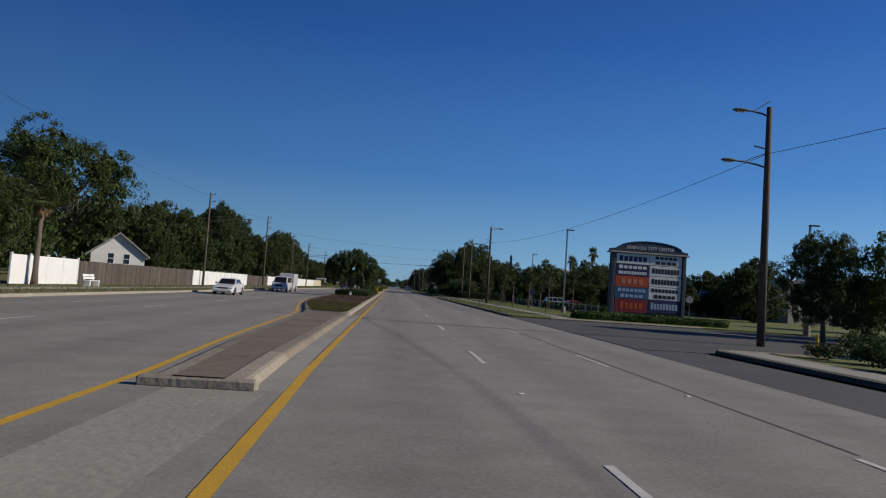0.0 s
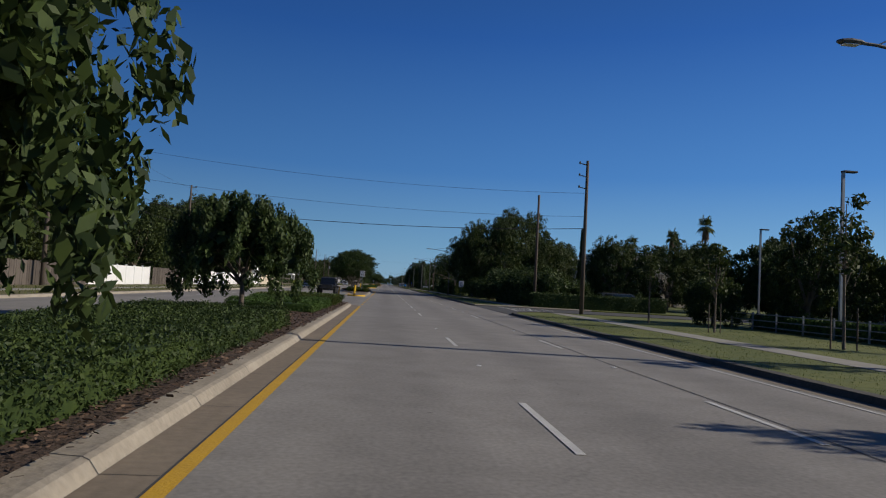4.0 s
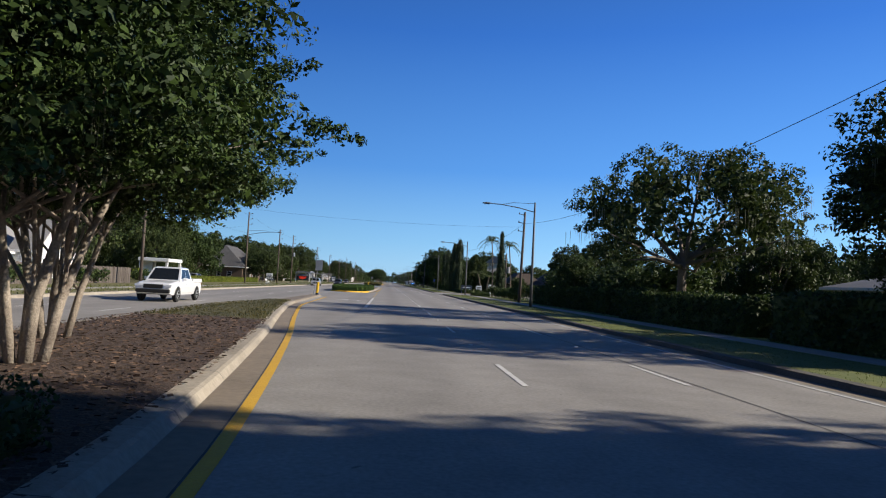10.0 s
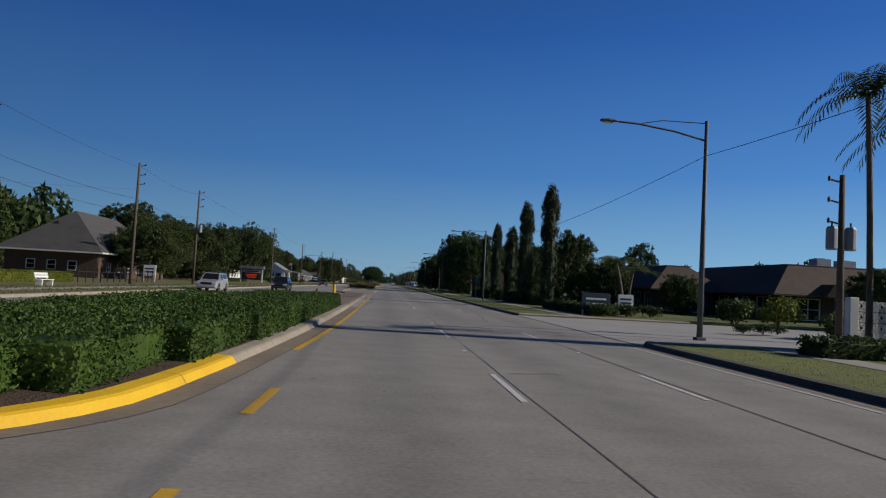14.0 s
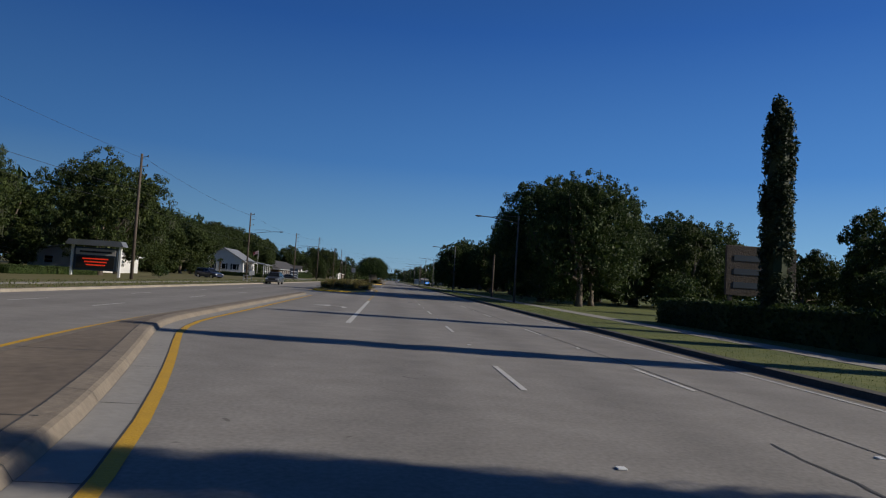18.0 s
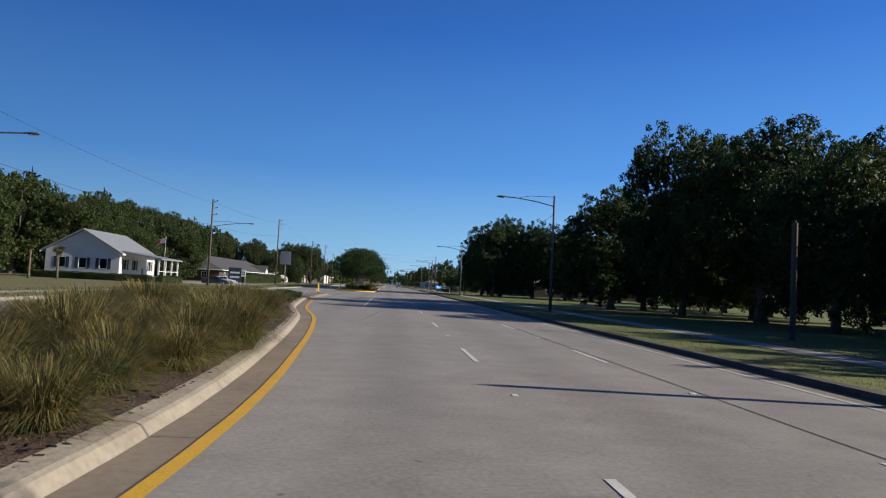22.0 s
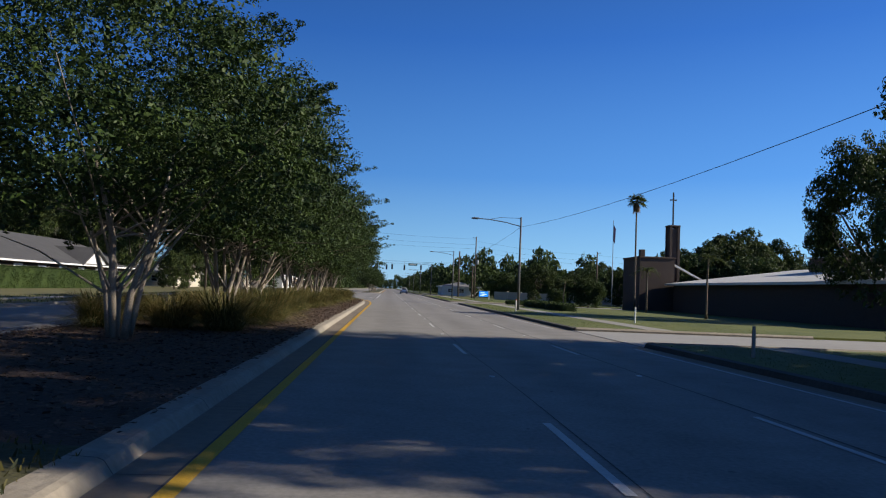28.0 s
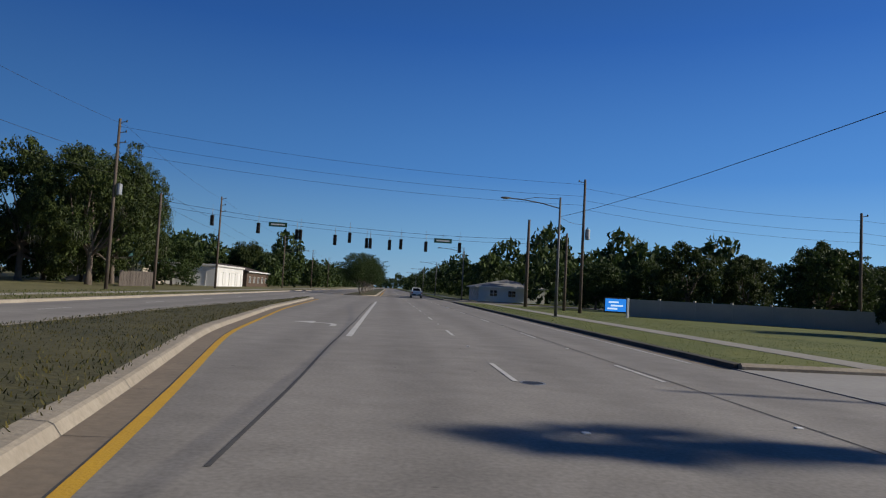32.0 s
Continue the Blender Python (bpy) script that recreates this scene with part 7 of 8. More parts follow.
# ---- buildings ----
def banded(name, c1, c2, step, rough=0.9, axis="Z", depth=0.4):
    """A surface with fine courses (shingle rows, siding boards, metal ribs) along one axis."""
    m = mat(name, c1, c2, rough, 0.8, 0.2)
    n, l = m.node_tree.nodes, m.node_tree.links
    p = n["Principled BSDF"]
    geo, sep = n.new("ShaderNodeNewGeometry"), n.new("ShaderNodeSeparateXYZ")
    l.new(geo.outputs["Position"], sep.inputs[0])
    f = n.new("ShaderNodeMath")
    f.operation = "MULTIPLY"
    f.inputs[1].default_value = 1 / step
    l.new(sep.outputs[axis], f.inputs[0])
    fr = n.new("ShaderNodeMath")
    fr.operation = "FRACT"
    l.new(f.outputs[0], fr.inputs[0])
    b = n.new("ShaderNodeBump")
    b.inputs["Strength"].default_value, b.inputs["Distance"].default_value = depth, step * 0.3
    l.new(fr.outputs[0], b.inputs["Height"])
    l.new(b.outputs["Normal"], p.inputs["Normal"])
    return m


def brick_mat(name, c1, c2, mortar):
    m = mat(name, c1, c2, 0.9, 1.0, 0.2)
    n, l = m.node_tree.nodes, m.node_tree.links
    p = n["Principled BSDF"]
    tc, sep, add, com = n.new("ShaderNodeNewGeometry"), n.new("ShaderNodeSeparateXYZ"), n.new("ShaderNodeMath"), n.new("ShaderNodeCombineXYZ")
    l.new(tc.outputs["Position"], sep.inputs[0])
    l.new(sep.outputs["X"], add.inputs[0])
    l.new(sep.outputs["Y"], add.inputs[1])
    l.new(add.outputs[0], com.inputs["X"])
    l.new(sep.outputs["Z"], com.inputs["Y"])
    bt = n.new("ShaderNodeTexBrick")
    bt.inputs["Scale"].default_value = 1.0
    bt.inputs["Brick Width"].default_value, bt.inputs["Row Height"].default_value, bt.inputs["Mortar Size"].default_value = 0.21, 0.075, 0.008
    bt.inputs["Color1"].default_value, bt.inputs["Color2"].default_value, bt.inputs["Mortar"].default_value = (*c1, 1), (*c2, 1), (*mortar, 1)
    l.new(com.outputs[0], bt.inputs["Vector"])
    l.new(bt.outputs["Color"], p.inputs["Base Color"])
    return m


SIDING = banded("white_siding", (0.72, 0.71, 0.69), (0.62, 0.61, 0.59), 0.18, 0.7)
CREAMWALL = banded("cream_siding", (0.6, 0.55, 0.44), (0.52, 0.47, 0.37), 0.18, 0.75)
WHITEWALL = mat("white_stucco", (0.68, 0.67, 0.65), (0.55, 0.54, 0.52), 0.9, 0.4, 0.3)
BEIGEWALL = mat("beige_stucco", (0.5, 0.44, 0.36), (0.42, 0.37, 0.3), 0.9, 0.4, 0.3)
BROWNWALL = mat("brown_boards", (0.1, 0.065, 0.045), (0.07, 0.045, 0.032), 0.9, 0.8, 0.3)
# brick colour lowered to carry the shade on the church walls
SHADEDBRICK = brick_mat("shaded_brown_brick", (0.075, 0.045, 0.035), (0.05, 0.032, 0.026), (0.09, 0.08, 0.07))
R_PALE = banded("pale_grey_shingles", (0.3, 0.29, 0.28), (0.23, 0.22, 0.21), 0.12)
R_DARK = banded("dark_grey_shingles", (0.055, 0.053, 0.055), (0.085, 0.082, 0.08), 0.12)
R_METAL = banded("grey_metal_roof", (0.24, 0.25, 0.26), (0.19, 0.2, 0.21), 0.4, 0.5, "Y")
R_BROWN = banded("brown_mansard_shingles", (0.06, 0.042, 0.033), (0.09, 0.065, 0.05), 0.2)
R_GREEN = banded("green_metal_roof", (0.03, 0.085, 0.065), (0.025, 0.07, 0.055), 0.4, 0.6, "Y")
R_WHITE = mat("white_flat_roof", (0.6, 0.59, 0.57), (0.5, 0.49, 0.47), 0.9, 0.4)
TRIMW = mat("white_trim_paint", (0.75, 0.74, 0.72), (0.66, 0.65, 0.63), 0.6, 1.5)
SHUTTER = banded("dark_shutter", (0.04, 0.05, 0.06), (0.03, 0.04, 0.05), 0.06, 0.7)


def side_point(side, w, d, u, v, z):
    return {"S": (u, v, z), "N": (u, d - v, z), "W": (v, u, z), "E": (w - v, u, z)}[side]


def side_box(m, side, w, d, u0, u1, v0, v1, z0, z1):
    a, b = side_point(side, w, d, u0, v0, z0), side_point(side, w, d, u1, v1, z1)
    return m.box(min(a[0], b[0]), min(a[1], b[1]), z0, max(a[0], b[0]), max(a[1], b[1]), z1)


def wall(parent, side, w, d, h, ops, material, th=0.22, base=-0.15, z_from=0.0):
    """One outer wall with real openings; ops are (from, to, sill, head, kind)."""
    ln = w if side in "SN" else d
    a, b = (0, ln) if side in "SN" else (th, ln - th)
    m, u = Mesh(), a
    cols = {}
    for o in ops:
        cols.setdefault((o[0], o[1]), []).append(o)
    for (ua, ub), col in sorted(cols.items()):
        side_box(m, side, w, d, u, ua, 0, th, base, h)
        z = base
        for o in sorted(col, key=lambda o: o[2]):
            if o[2] > z:
                side_box(m, side, w, d, ua, ub, 0, th, z, o[2])
            z = o[3]
        side_box(m, side, w, d, ua, ub, 0, th, z, h)
        u = ub
    side_box(m, side, w, d, u, b, 0, th, base, h)
    part("wall", m, material, parent)
    for ua, ub, za, zb, kind in ops:
        f = Mesh()
        t = 0.08
        side_box(f, side, w, d, ua, ua + t, -0.03, 0.1, za, zb)
        side_box(f, side, w, d, ub - t, ub, -0.03, 0.1, za, zb)
        side_box(f, side, w, d, ua + t, ub - t, -0.03, 0.1, zb - t, zb)
        side_box(f, side, w, d, ua + t, ub - t, -0.06, 0.1, za, za + t)
        if kind == "window":
            mid = (za + zb) / 2
            side_box(f, side, w, d, ua + t, ub - t, 0.0, 0.08, mid - 0.03, mid + 0.03)
            if ub - ua > 1.3:
                side_box(f, side, w, d, (ua + ub) / 2 - 0.03, (ua + ub) / 2 + 0.03, 0.0, 0.08, za + t, zb - t)
            o = part("window", f, TRIMW, parent, "white-framed window")
            part("pane", side_box(Mesh(), side, w, d, ua + t * 0.6, ub - t * 0.6, 0.09, 0.11, za + 0.05, zb - 0.05), GLASS, o)
        elif kind == "shuttered":
            o = part("window", f, TRIMW, parent, "white-framed window with shutters")
            part("pane", side_box(Mesh(), side, w, d, ua + t * 0.6, ub - t * 0.6, 0.09, 0.11, za + 0.05, zb - 0.05), GLASS, o)
            for c in (ua - 0.5, ub + 0.06):
                part("shutter", side_box(Mesh(), side, w, d, c, c + 0.44, -0.05, -0.005, za, zb), SHUTTER, o)
        else:
            o = part("door", f, TRIMW, parent)
            leaf = Mesh()
            side_box(leaf, side, w, d, ua + t * 0.6, ub - t * 0.6, 0.09, 0.13, za, zb - 0.05)
            for i in range(4 if kind == "garage" else 2):
                zz = za + (zb - za) * (i + 0.15) / (4 if kind == "garage" else 2)
                side_box(leaf, side, w, d, ua + 0.2, ub - 0.2, 0.075, 0.09, zz, zz + (zb - za) * (0.17 if kind == "garage" else 0.32))
            part("door_leaf", leaf, TRIMW if kind == "garage" else BROWNWALL, o)


def gable_roof(parent, w, d, h, r, axis, material, wallm, over=0.5, th=0.2):
    ln, wd = (d, w) if axis == "y" else (w, d)
    sl = (r - h) / (wd / 2)
    prof = [(-over, h - over * sl), (wd / 2, r), (wd + over, h - over * sl), (wd + over, h - over * sl + th), (wd / 2, r + th), (-over, h - over * sl + th)]
    part("roof", Mesh().prism(prof, -over, ln + over, "y" if axis == "y" else "x"), material, parent)
    for a, b in ((0.02, 0.2), (ln - 0.2, ln - 0.02)):
        part("gable", Mesh().prism([(0.05, h - 0.02), (wd - 0.05, h - 0.02), (wd / 2, r - 0.05)], a, b, "y" if axis == "y" else "x"), wallm, parent)
    for s in (0, 1):
        xx = -over - 0.04 if s == 0 else wd + over
        z0 = h - over * sl
        if axis == "y":
            part("fascia", Mesh().box(xx, -over, z0 - 0.05, xx + 0.04, ln + over, z0 + th), TRIMW, parent)
        else:
            part("fascia", Mesh().box(-over, xx, z0 - 0.05, ln + over, xx + 0.04, z0 + th), TRIMW, parent)


def hip_roof(parent, w, d, h, r, material, over=0.6):
    a = min(w, d) / 2 + over
    x0, x1, y0, y1 = -over, w + over, -over, d + over
    if d >= w:
        p, q = ((w / 2), y0 + a, r), ((w / 2), y1 - a, r)
    else:
        p, q = (x0 + a, d / 2, r), (x1 - a, d / 2, r)
    m = Mesh()
    c = [(x0, y0, h), (x1, y0, h), (x1, y1, h), (x0, y1, h)]
    if d >= w:
        m.poly([c[0], c[1], p]).poly([c[1], c[2], q, p]).poly([c[2], c[3], q]).poly([c[3], c[0], p, q])
    else:
        m.poly([c[0], c[1], q, p]).poly([c[1], c[2], q]).poly([c[2], c[3], p, q]).poly([c[3], c[0], p])
    part("roof", m, material, parent)
    part("soffit", Mesh().box(x0, y0, h - 0.2, x1, y1, h - 0.004), TRIMW, parent)


def row(a, b, n, w, z0, z1, kind="window"):
    """n openings of width w spread evenly from a to b."""
    st = (b - a) / n
    return [(a + st * (i + 0.5) - w / 2, a + st * (i + 0.5) + w / 2, z0, z1, kind) for i in range(n)]


def house(name, x0, y0, x1, y1, h, label, wallm, ops, category="house"):
    t = thing(name, x0, y0, 0.13, label, category)
    for s in "SNWE":
        wall(t, s, x1 - x0, y1 - y0, h, ops.get(s, []), wallm)
    return t, x1 - x0, y1 - y0


# left side
t, w, d = house("gabled_house", -35.6, 94, -29.8, 102, 3.3, "white gabled house behind a board fence", SIDING, {"S": [(1.7, 2.5, 2.0, 3.3, "window"), (3.4, 4.2, 2.0, 3.3, "window")], "E": row(0.5, 7.5, 2, 1.0, 1.0, 2.2)})
gable_roof(t, w, d, 3.3, 5.6, "y", R_PALE, SIDING)
t.matrix_basis = pose(-35.3, 92.8, 0.13, 0, 0, 24)
t, w, d = house("gabled_house", -50, 268, -40, 278, 3.0, "cream house with a gable towards the road", CREAMWALL, {"S": row(1, 9, 2, 1.1, 1.0, 2.2), "E": row(1, 9, 2, 1.2, 1.0, 2.2)})
gable_roof(t, w, d, 3.0, 6.0, "x", R_PALE, CREAMWALL)
t, w, d = house("long_house", -52, 281, -41, 311, 2.8, "long white house with a pale grey roof", SIDING, {"E": row(1, 15, 4, 1.3, 0.9, 2.1), "S": row(1, 10, 2, 1.2, 0.9, 2.1)})
gable_roof(t, w, d, 2.8, 5.9, "y", R_PALE, SIDING)
t2 = thing("front_gable", -41, 296, 0.13, "white projecting gable of a long house", "house wing")
for s in "SNE":
    wall(t2, s, 2.5, 7, 3.1, {"E": row(0.6, 6.4, 2, 1.2, 0.8, 2.2)}.get(s, []), SIDING)
gable_roof(t2, 2.5, 7, 3.1, 6.5, "x", R_PALE, SIDING, 0.35)
# entrance canopy
t = thing("entrance_canopy", -33.5, 312, 0.13, "small white flat-roofed entrance canopy", "canopy")
for xx in (0.3, 3.7):
    for yy in (0.3, 5.7):
        part("column", Mesh().box(xx - 0.15, yy - 0.15, -0.1, xx + 0.15, yy + 0.15, 2.7, 0.02), TRIMW, t)
part("canopy_roof", Mesh().box(0, 0, 2.7, 4, 6, 3.15, 0.04), TRIMW, t)
part("back_wall", Mesh().box(0.02, 0.6, -0.1, 0.12, 5.4, 2.7), WHITEWALL, t)
t, w, d = house("hip_roof_house", -50.5, 400, -38.6, 426, 3.5, "large dark house under a grey hip roof", BROWNWALL, {"E": row(2, 24, 6, 1.4, 0.9, 2.2), "S": row(2, 10, 3, 1.2, 0.9, 2.2)})
hip_roof(t, w, d, 3.5, 9.4, R_DARK, 1.0)
part("dormer", Mesh().prism([(3.0, 3.9), (7.0, 3.9), (5.0, 6.0)], 9.0, 11.6, "x"), CREAMWALL, t, "cream front gable")
part("dormer_roof", Mesh().prism([(2.5, 3.8), (5, 6.3), (7.5, 3.8), (7.2, 3.8), (5, 6.05), (2.8, 3.8)], 6.0, 11.9, "x"), R_DARK, t)
part("vent", Mesh().box(4.4, 3.4, 6.4, 4.9, 3.9, 7.6), DARKSTEEL, t)
t, w, d = house("low_house", -50, 487.5, -41, 503.5, 2.6, "low white house with a shallow roof", WHITEWALL, {"E": row(1, 15, 4, 1.3, 0.9, 2.0), "S": row(1, 8, 2, 1.3, 0.9, 2.0)})
gable_roof(t, w, d, 2.6, 3.4, "y", R_PALE, WHITEWALL)
t, w, d = house("metal_roof_house", -50.6, 577, -40, 592, 4.2, "white house with a steep grey metal roof", SIDING, {"E": row(0.5, 8, 2, 1.2, 1.6, 3.2, "shuttered") + [(9.0, 10.0, 0.0, 2.1, "door")] + row(11, 14.5, 1, 1.2, 1.6, 3.2, "shuttered"), "S": row(0.8, 9.8, 3, 1.2, 1.6, 3.2, "shuttered")})
gable_roof(t, w, d, 4.2, 7.3, "y", R_METAL, SIDING, 0.6)
t = thing("porch", -39.9, 578, 0.13, "open white porch with square columns", "porch")
part("porch_floor", Mesh().box(0, 0, -0.1, 5.4, 9.6, 0.8), WALK, t)
part("porch_roof", Mesh().prism([(-0.05, 4.2), (5.8, 3.4), (5.8, 3.6), (-0.05, 4.5)], -0.4, 10.0), R_METAL, t)
for k in range(4):
    c = part("column", Mesh().box(5.1, 0.2 + 3.0 * k, 0.8, 5.32, 0.42 + 3.0 * k, 3.48), TRIMW, t)
    part("capital", Mesh().box(5.04, 0.14 + 3.0 * k, 3.3, 5.38, 0.48 + 3.0 * k, 3.44), TRIMW, c)
for k in range(3):
    part("porch_rail", Mesh().box(5.14, 0.42 + 3.0 * k, 1.6, 5.28, 3.2 + 3.0 * k, 1.7), TRIMW, t)
t, w, d = house("low_office", -56, 636, -40, 712, 2.8, "long low brown building under a dark hip roof", BROWNWALL, {"E": row(3, 73, 14, 1.5, 0.8, 2.3), "S": row(2, 14, 4, 1.3, 0.8, 2.3)}, "building")
hip_roof(t, w, d, 2.9, 6.6, R_DARK, 0.9)
for k in range(7):
    part("wall_panel", Mesh().box(w, 38.6 + 5.0 * k, 0.7, w + 0.05, 40.4 + 5.0 * k, 2.5, 0.01), TRIMW, t, "white wall panel")
part("front_gable", Mesh().prism([(53, 2.9), (61, 2.9), (57, 5.0)], w - 3, w + 0.6, "x"), TRIMW, t, "white front gable")
part("front_gable_roof", Mesh().prism([(52.5, 2.8), (57, 5.3), (61.5, 2.8), (61.1, 2.8), (57, 5.05), (52.9, 2.8)], w - 7, w + 1.0, "x"), R_DARK, t)
t, w, d = house("gabled_house", -50, 729, -40.5, 748, 2.7, "small cream gabled house", CREAMWALL, {"E": row(1, 17, 4, 1.2, 0.9, 2.1), "S": row(1, 8, 2, 1.2, 0.9, 2.1)})
gable_roof(t, w, d, 2.7, 4.8, "x", R_PALE, CREAMWALL)
t, w, d = house("green_roof_house", -52, 785, -40, 809, 3.2, "pale building with a green metal gable roof", BEIGEWALL, {"E": row(1, 22, 5, 1.4, 0.9, 2.3), "S": row(1, 11, 3, 1.3, 0.9, 2.3)}, "building")
gable_roof(t, w, d, 3.2, 6.6, "y", R_GREEN, BEIGEWALL)
t, w, d = house("garage_building", -42, 800, -31, 822, 3.6, "white flat-roofed garage with wide doors", WHITEWALL, {"E": row(1, 21, 4, 3.2, 0.0, 2.7, "garage"), "S": row(1, 10, 2, 3.0, 0.0, 2.7, "garage")}, "garage")
part("roof", Mesh().box(-0.3, -0.3, 3.6, w + 0.3, d + 0.3, 3.95, 0.03), R_WHITE, t)
t, w, d = house("brown_building", -44, 826, -31, 852, 3.3, "low brown timber building", BROWNWALL, {"E": row(1, 25, 5, 1.8, 0.8, 2.2), "S": row(1, 12, 3, 1.5, 0.8, 2.2)}, "building")
gable_roof(t, w, d, 3.3, 4.6, "y", R_BROWN, BROWNWALL)

# right side
t, w, d = house("shopping_building", 62, 112, 84, 176, 6.2, "long pale shopping building with an arcade", BEIGEWALL, {"W": row(2, 62, 14, 3.2, 0.2, 3.0), "S": row(2, 20, 4, 3.2, 0.2, 3.0)}, "shopping centre")
part("parapet", Mesh().box(-0.25, -0.25, 6.2, w + 0.25, d + 0.25, 7.0, 0.05), WHITEWALL, t)
part("sign_band", Mesh().box(-0.6, 1, 3.5, -0.02, d - 1, 4.6, 0.04), TRIMW, t)
for k in range(6):
    part("store_sign", Mesh().box(-0.7, 4 + 10 * k, 3.75, -0.605, 9 + 10 * k, 4.35), (REDP, BLUE, TEAL)[k % 3], t)
# hotel
t = thing("apartment_block", 47, 231, 0.13, "white three-storey block, walls toned beige for shade, with rows of small windows", "apartment block")
for s in "SNWE":
    ops = []
    if s == "S":
        for z in (1.0, 4.4, 7.8):
            ops += row(1.2, 17.8, 4, 1.05, z + 0.1, z + 1.2)
    if s == "W":
        for z in (1.0, 4.4, 7.8):
            ops += row(1, 21, 6, 1.25, z, z + 1.5)
    # beige instead of white: the facade's shade is put into the wall colour
    wall(t, s, 19, 22, 10.6, ops, BEIGEWALL)
part("parapet", Mesh().box(-0.2, -0.2, 10.6, 19.2, 22.2, 11.1, 0.05), TRIMW, t)
for z in (3.5, 6.9):
    part("floor_band", Mesh().box(-0.06, -0.06, z - 0.12, 19.06, -0.004, z + 0.12), TRIMW, t)
t = thing("apartment_wing", 39.6, 233, 0.13, "lower white wing of an apartment block, walls toned beige for shade", "apartment wing")
for s in "SNWE":
    ops = []
    if s in "SW":
        for z in (1.0, 4.4, 6.9):
            ops += row(0.5, 6.9 if s == "S" else 19, 3 if s == "S" else 6, 1.2, z, z + 1.4)
    # the wing's white walls take the same beige as stand-in for shade
    wall(t, s, 7.35, 20, 8.7, ops, BEIGEWALL)
part("parapet", Mesh().box(-0.2, -0.2, 8.7, 7.35, 20.2, 9.1, 0.05), TRIMW, t)
t, w, d = house("low_house", 35, 254, 46, 270, 2.9, "low building with a pale roof and white windows", BEIGEWALL, {"W": row(1, 15, 4, 1.4, 0.9, 2.2), "S": row(1, 10, 3, 1.5, 0.9, 2.2)}, "building")
hip_roof(t, w, d, 2.9, 4.9, R_PALE, 0.7)
t = thing("two_storey_block", 35.2, 286.5, 0.13, "white two-storey block with a flat parapet", "building")
for s in "SNWE":
    ops = []
    if s in "SW":
        for z in (0.9, 3.9):
            ops += row(0.5, 7.5, 3, 1.3, z, z + 1.4)
    wall(t, s, 10, 8, 6.4, ops, WHITEWALL)
part("parapet", Mesh().box(-0.2, -0.2, 6.4, 10.2, 8.2, 6.9, 0.04), TRIMW, t)
# plaza with a brown mansard
def mansard(t, w, d, lo, hi, over=1.6, back=1.9):
    ms_ = Mesh()
    o_, i_ = [(-over, -over, lo), (w + over, -over, lo), (w + over, d + over, lo), (-over, d + over, lo)], [(back, back, hi), (w - back, back, hi), (w - back, d - back, hi), (back, d - back, hi)]
    for k in range(4):
        ms_.quad(o_[k], o_[(k + 1) % 4], i_[(k + 1) % 4], i_[k])
    ms_.poly(i_)
    part("mansard_roof", ms_, R_BROWN, t)
    part("roof_edge", Mesh().box(back - 0.05, back - 0.05, hi - 0.02, w - back + 0.05, d - back + 0.05, hi + 0.12, 0.02), BROWNWALL, t)
    part("soffit", Mesh().box(-over, -over, lo - 0.15, w + over, d + over, lo - 0.01), BROWNWALL, t)


t, w, d = house("plaza_building", 37.5, 367, 80, 388, 2.6, "long plaza building under a dark brown mansard roof", BROWNWALL, {"S": row(1, 41, 11, 2.4, 0.2, 2.3), "W": row(1, 20, 5, 2.2, 0.2, 2.3)}, "shopping plaza")
mansard(t, w, d, 2.6, 5.5)
for k in range(11):
    part("porch_post", Mesh().box(0.2 + 4.1 * k, -1.5, -0.1, 0.36 + 4.1 * k, -1.34, 2.46), BROWNWALL, t)
for xx in (5.0, 13.5, 22.0):
    part("entry_gable", Mesh().prism([(xx - 1.9, 2.5), (xx + 1.9, 2.5), (xx + 1.1, 3.7), (xx - 1.1, 3.7)], -2.2, 0.4), R_BROWN, t, "dark hooded entry")
t, w, d = house("plaza_wing", 29.6, 377, 36.0, 388, 2.6, "brown wing of a plaza under a mansard roof", BROWNWALL, {"S": row(0.5, 6, 2, 1.6, 0.2, 2.3), "W": row(1, 10, 3, 1.8, 0.2, 2.3)}, "shopping plaza")
mansard(t, w, d, 2.6, 5.2, 1.2)
for xx, yy in ((8, 6), (11.5, 7), (22, 7), (32, 10)):
    u = thing("rooftop_unit", 37.5 + xx, 367 + yy, 5.73, "grey rooftop air conditioner on a plaza roof", "air conditioner", "rooftop units")
    part("casing", Mesh().box(-0.8, -0.7, 0, 0.8, 0.7, 1.0, 0.04), STEEL, u)
    part("fan_grille", Mesh().tube([(0, 0, 1.0), (0, 0, 1.06)], 0.5, 14), DARKSTEEL, u)
# church
t, w, d = house("brick_church", 36.5, 642, 70, 682, 3.5, "long brick church, toned dark for shade, with a low white roof", SHADEDBRICK, {"S": row(2, 32, 6, 1.2, 1.0, 2.8)}, "church")
gable_roof(t, w, d, 3.5, 5.9, "y", R_WHITE, SHADEDBRICK, 0.8)
part("roof_monitor", Mesh().box(11.5, 22, 3.9, 25, 30, 6.9, 0.05), BROWNWALL, t, "brown raised block on the roof")
part("monitor_edge", Mesh().box(11.3, 21.8, 6.9, 25.2, 30.2, 7.05, 0.03), R_WHITE, t)
t = thing("brick_block", 32.4, 683, 0.13, "tall brick front block of a church, toned dark for shade", "building")
for s in "SNWE":
    wall(t, s, 4.6, 6, 6.8, [], SHADEDBRICK)
part("coping", Mesh().box(-0.12, -0.12, 6.8, 4.72, 6.12, 7.0, 0.03), BROWNWALL, t)
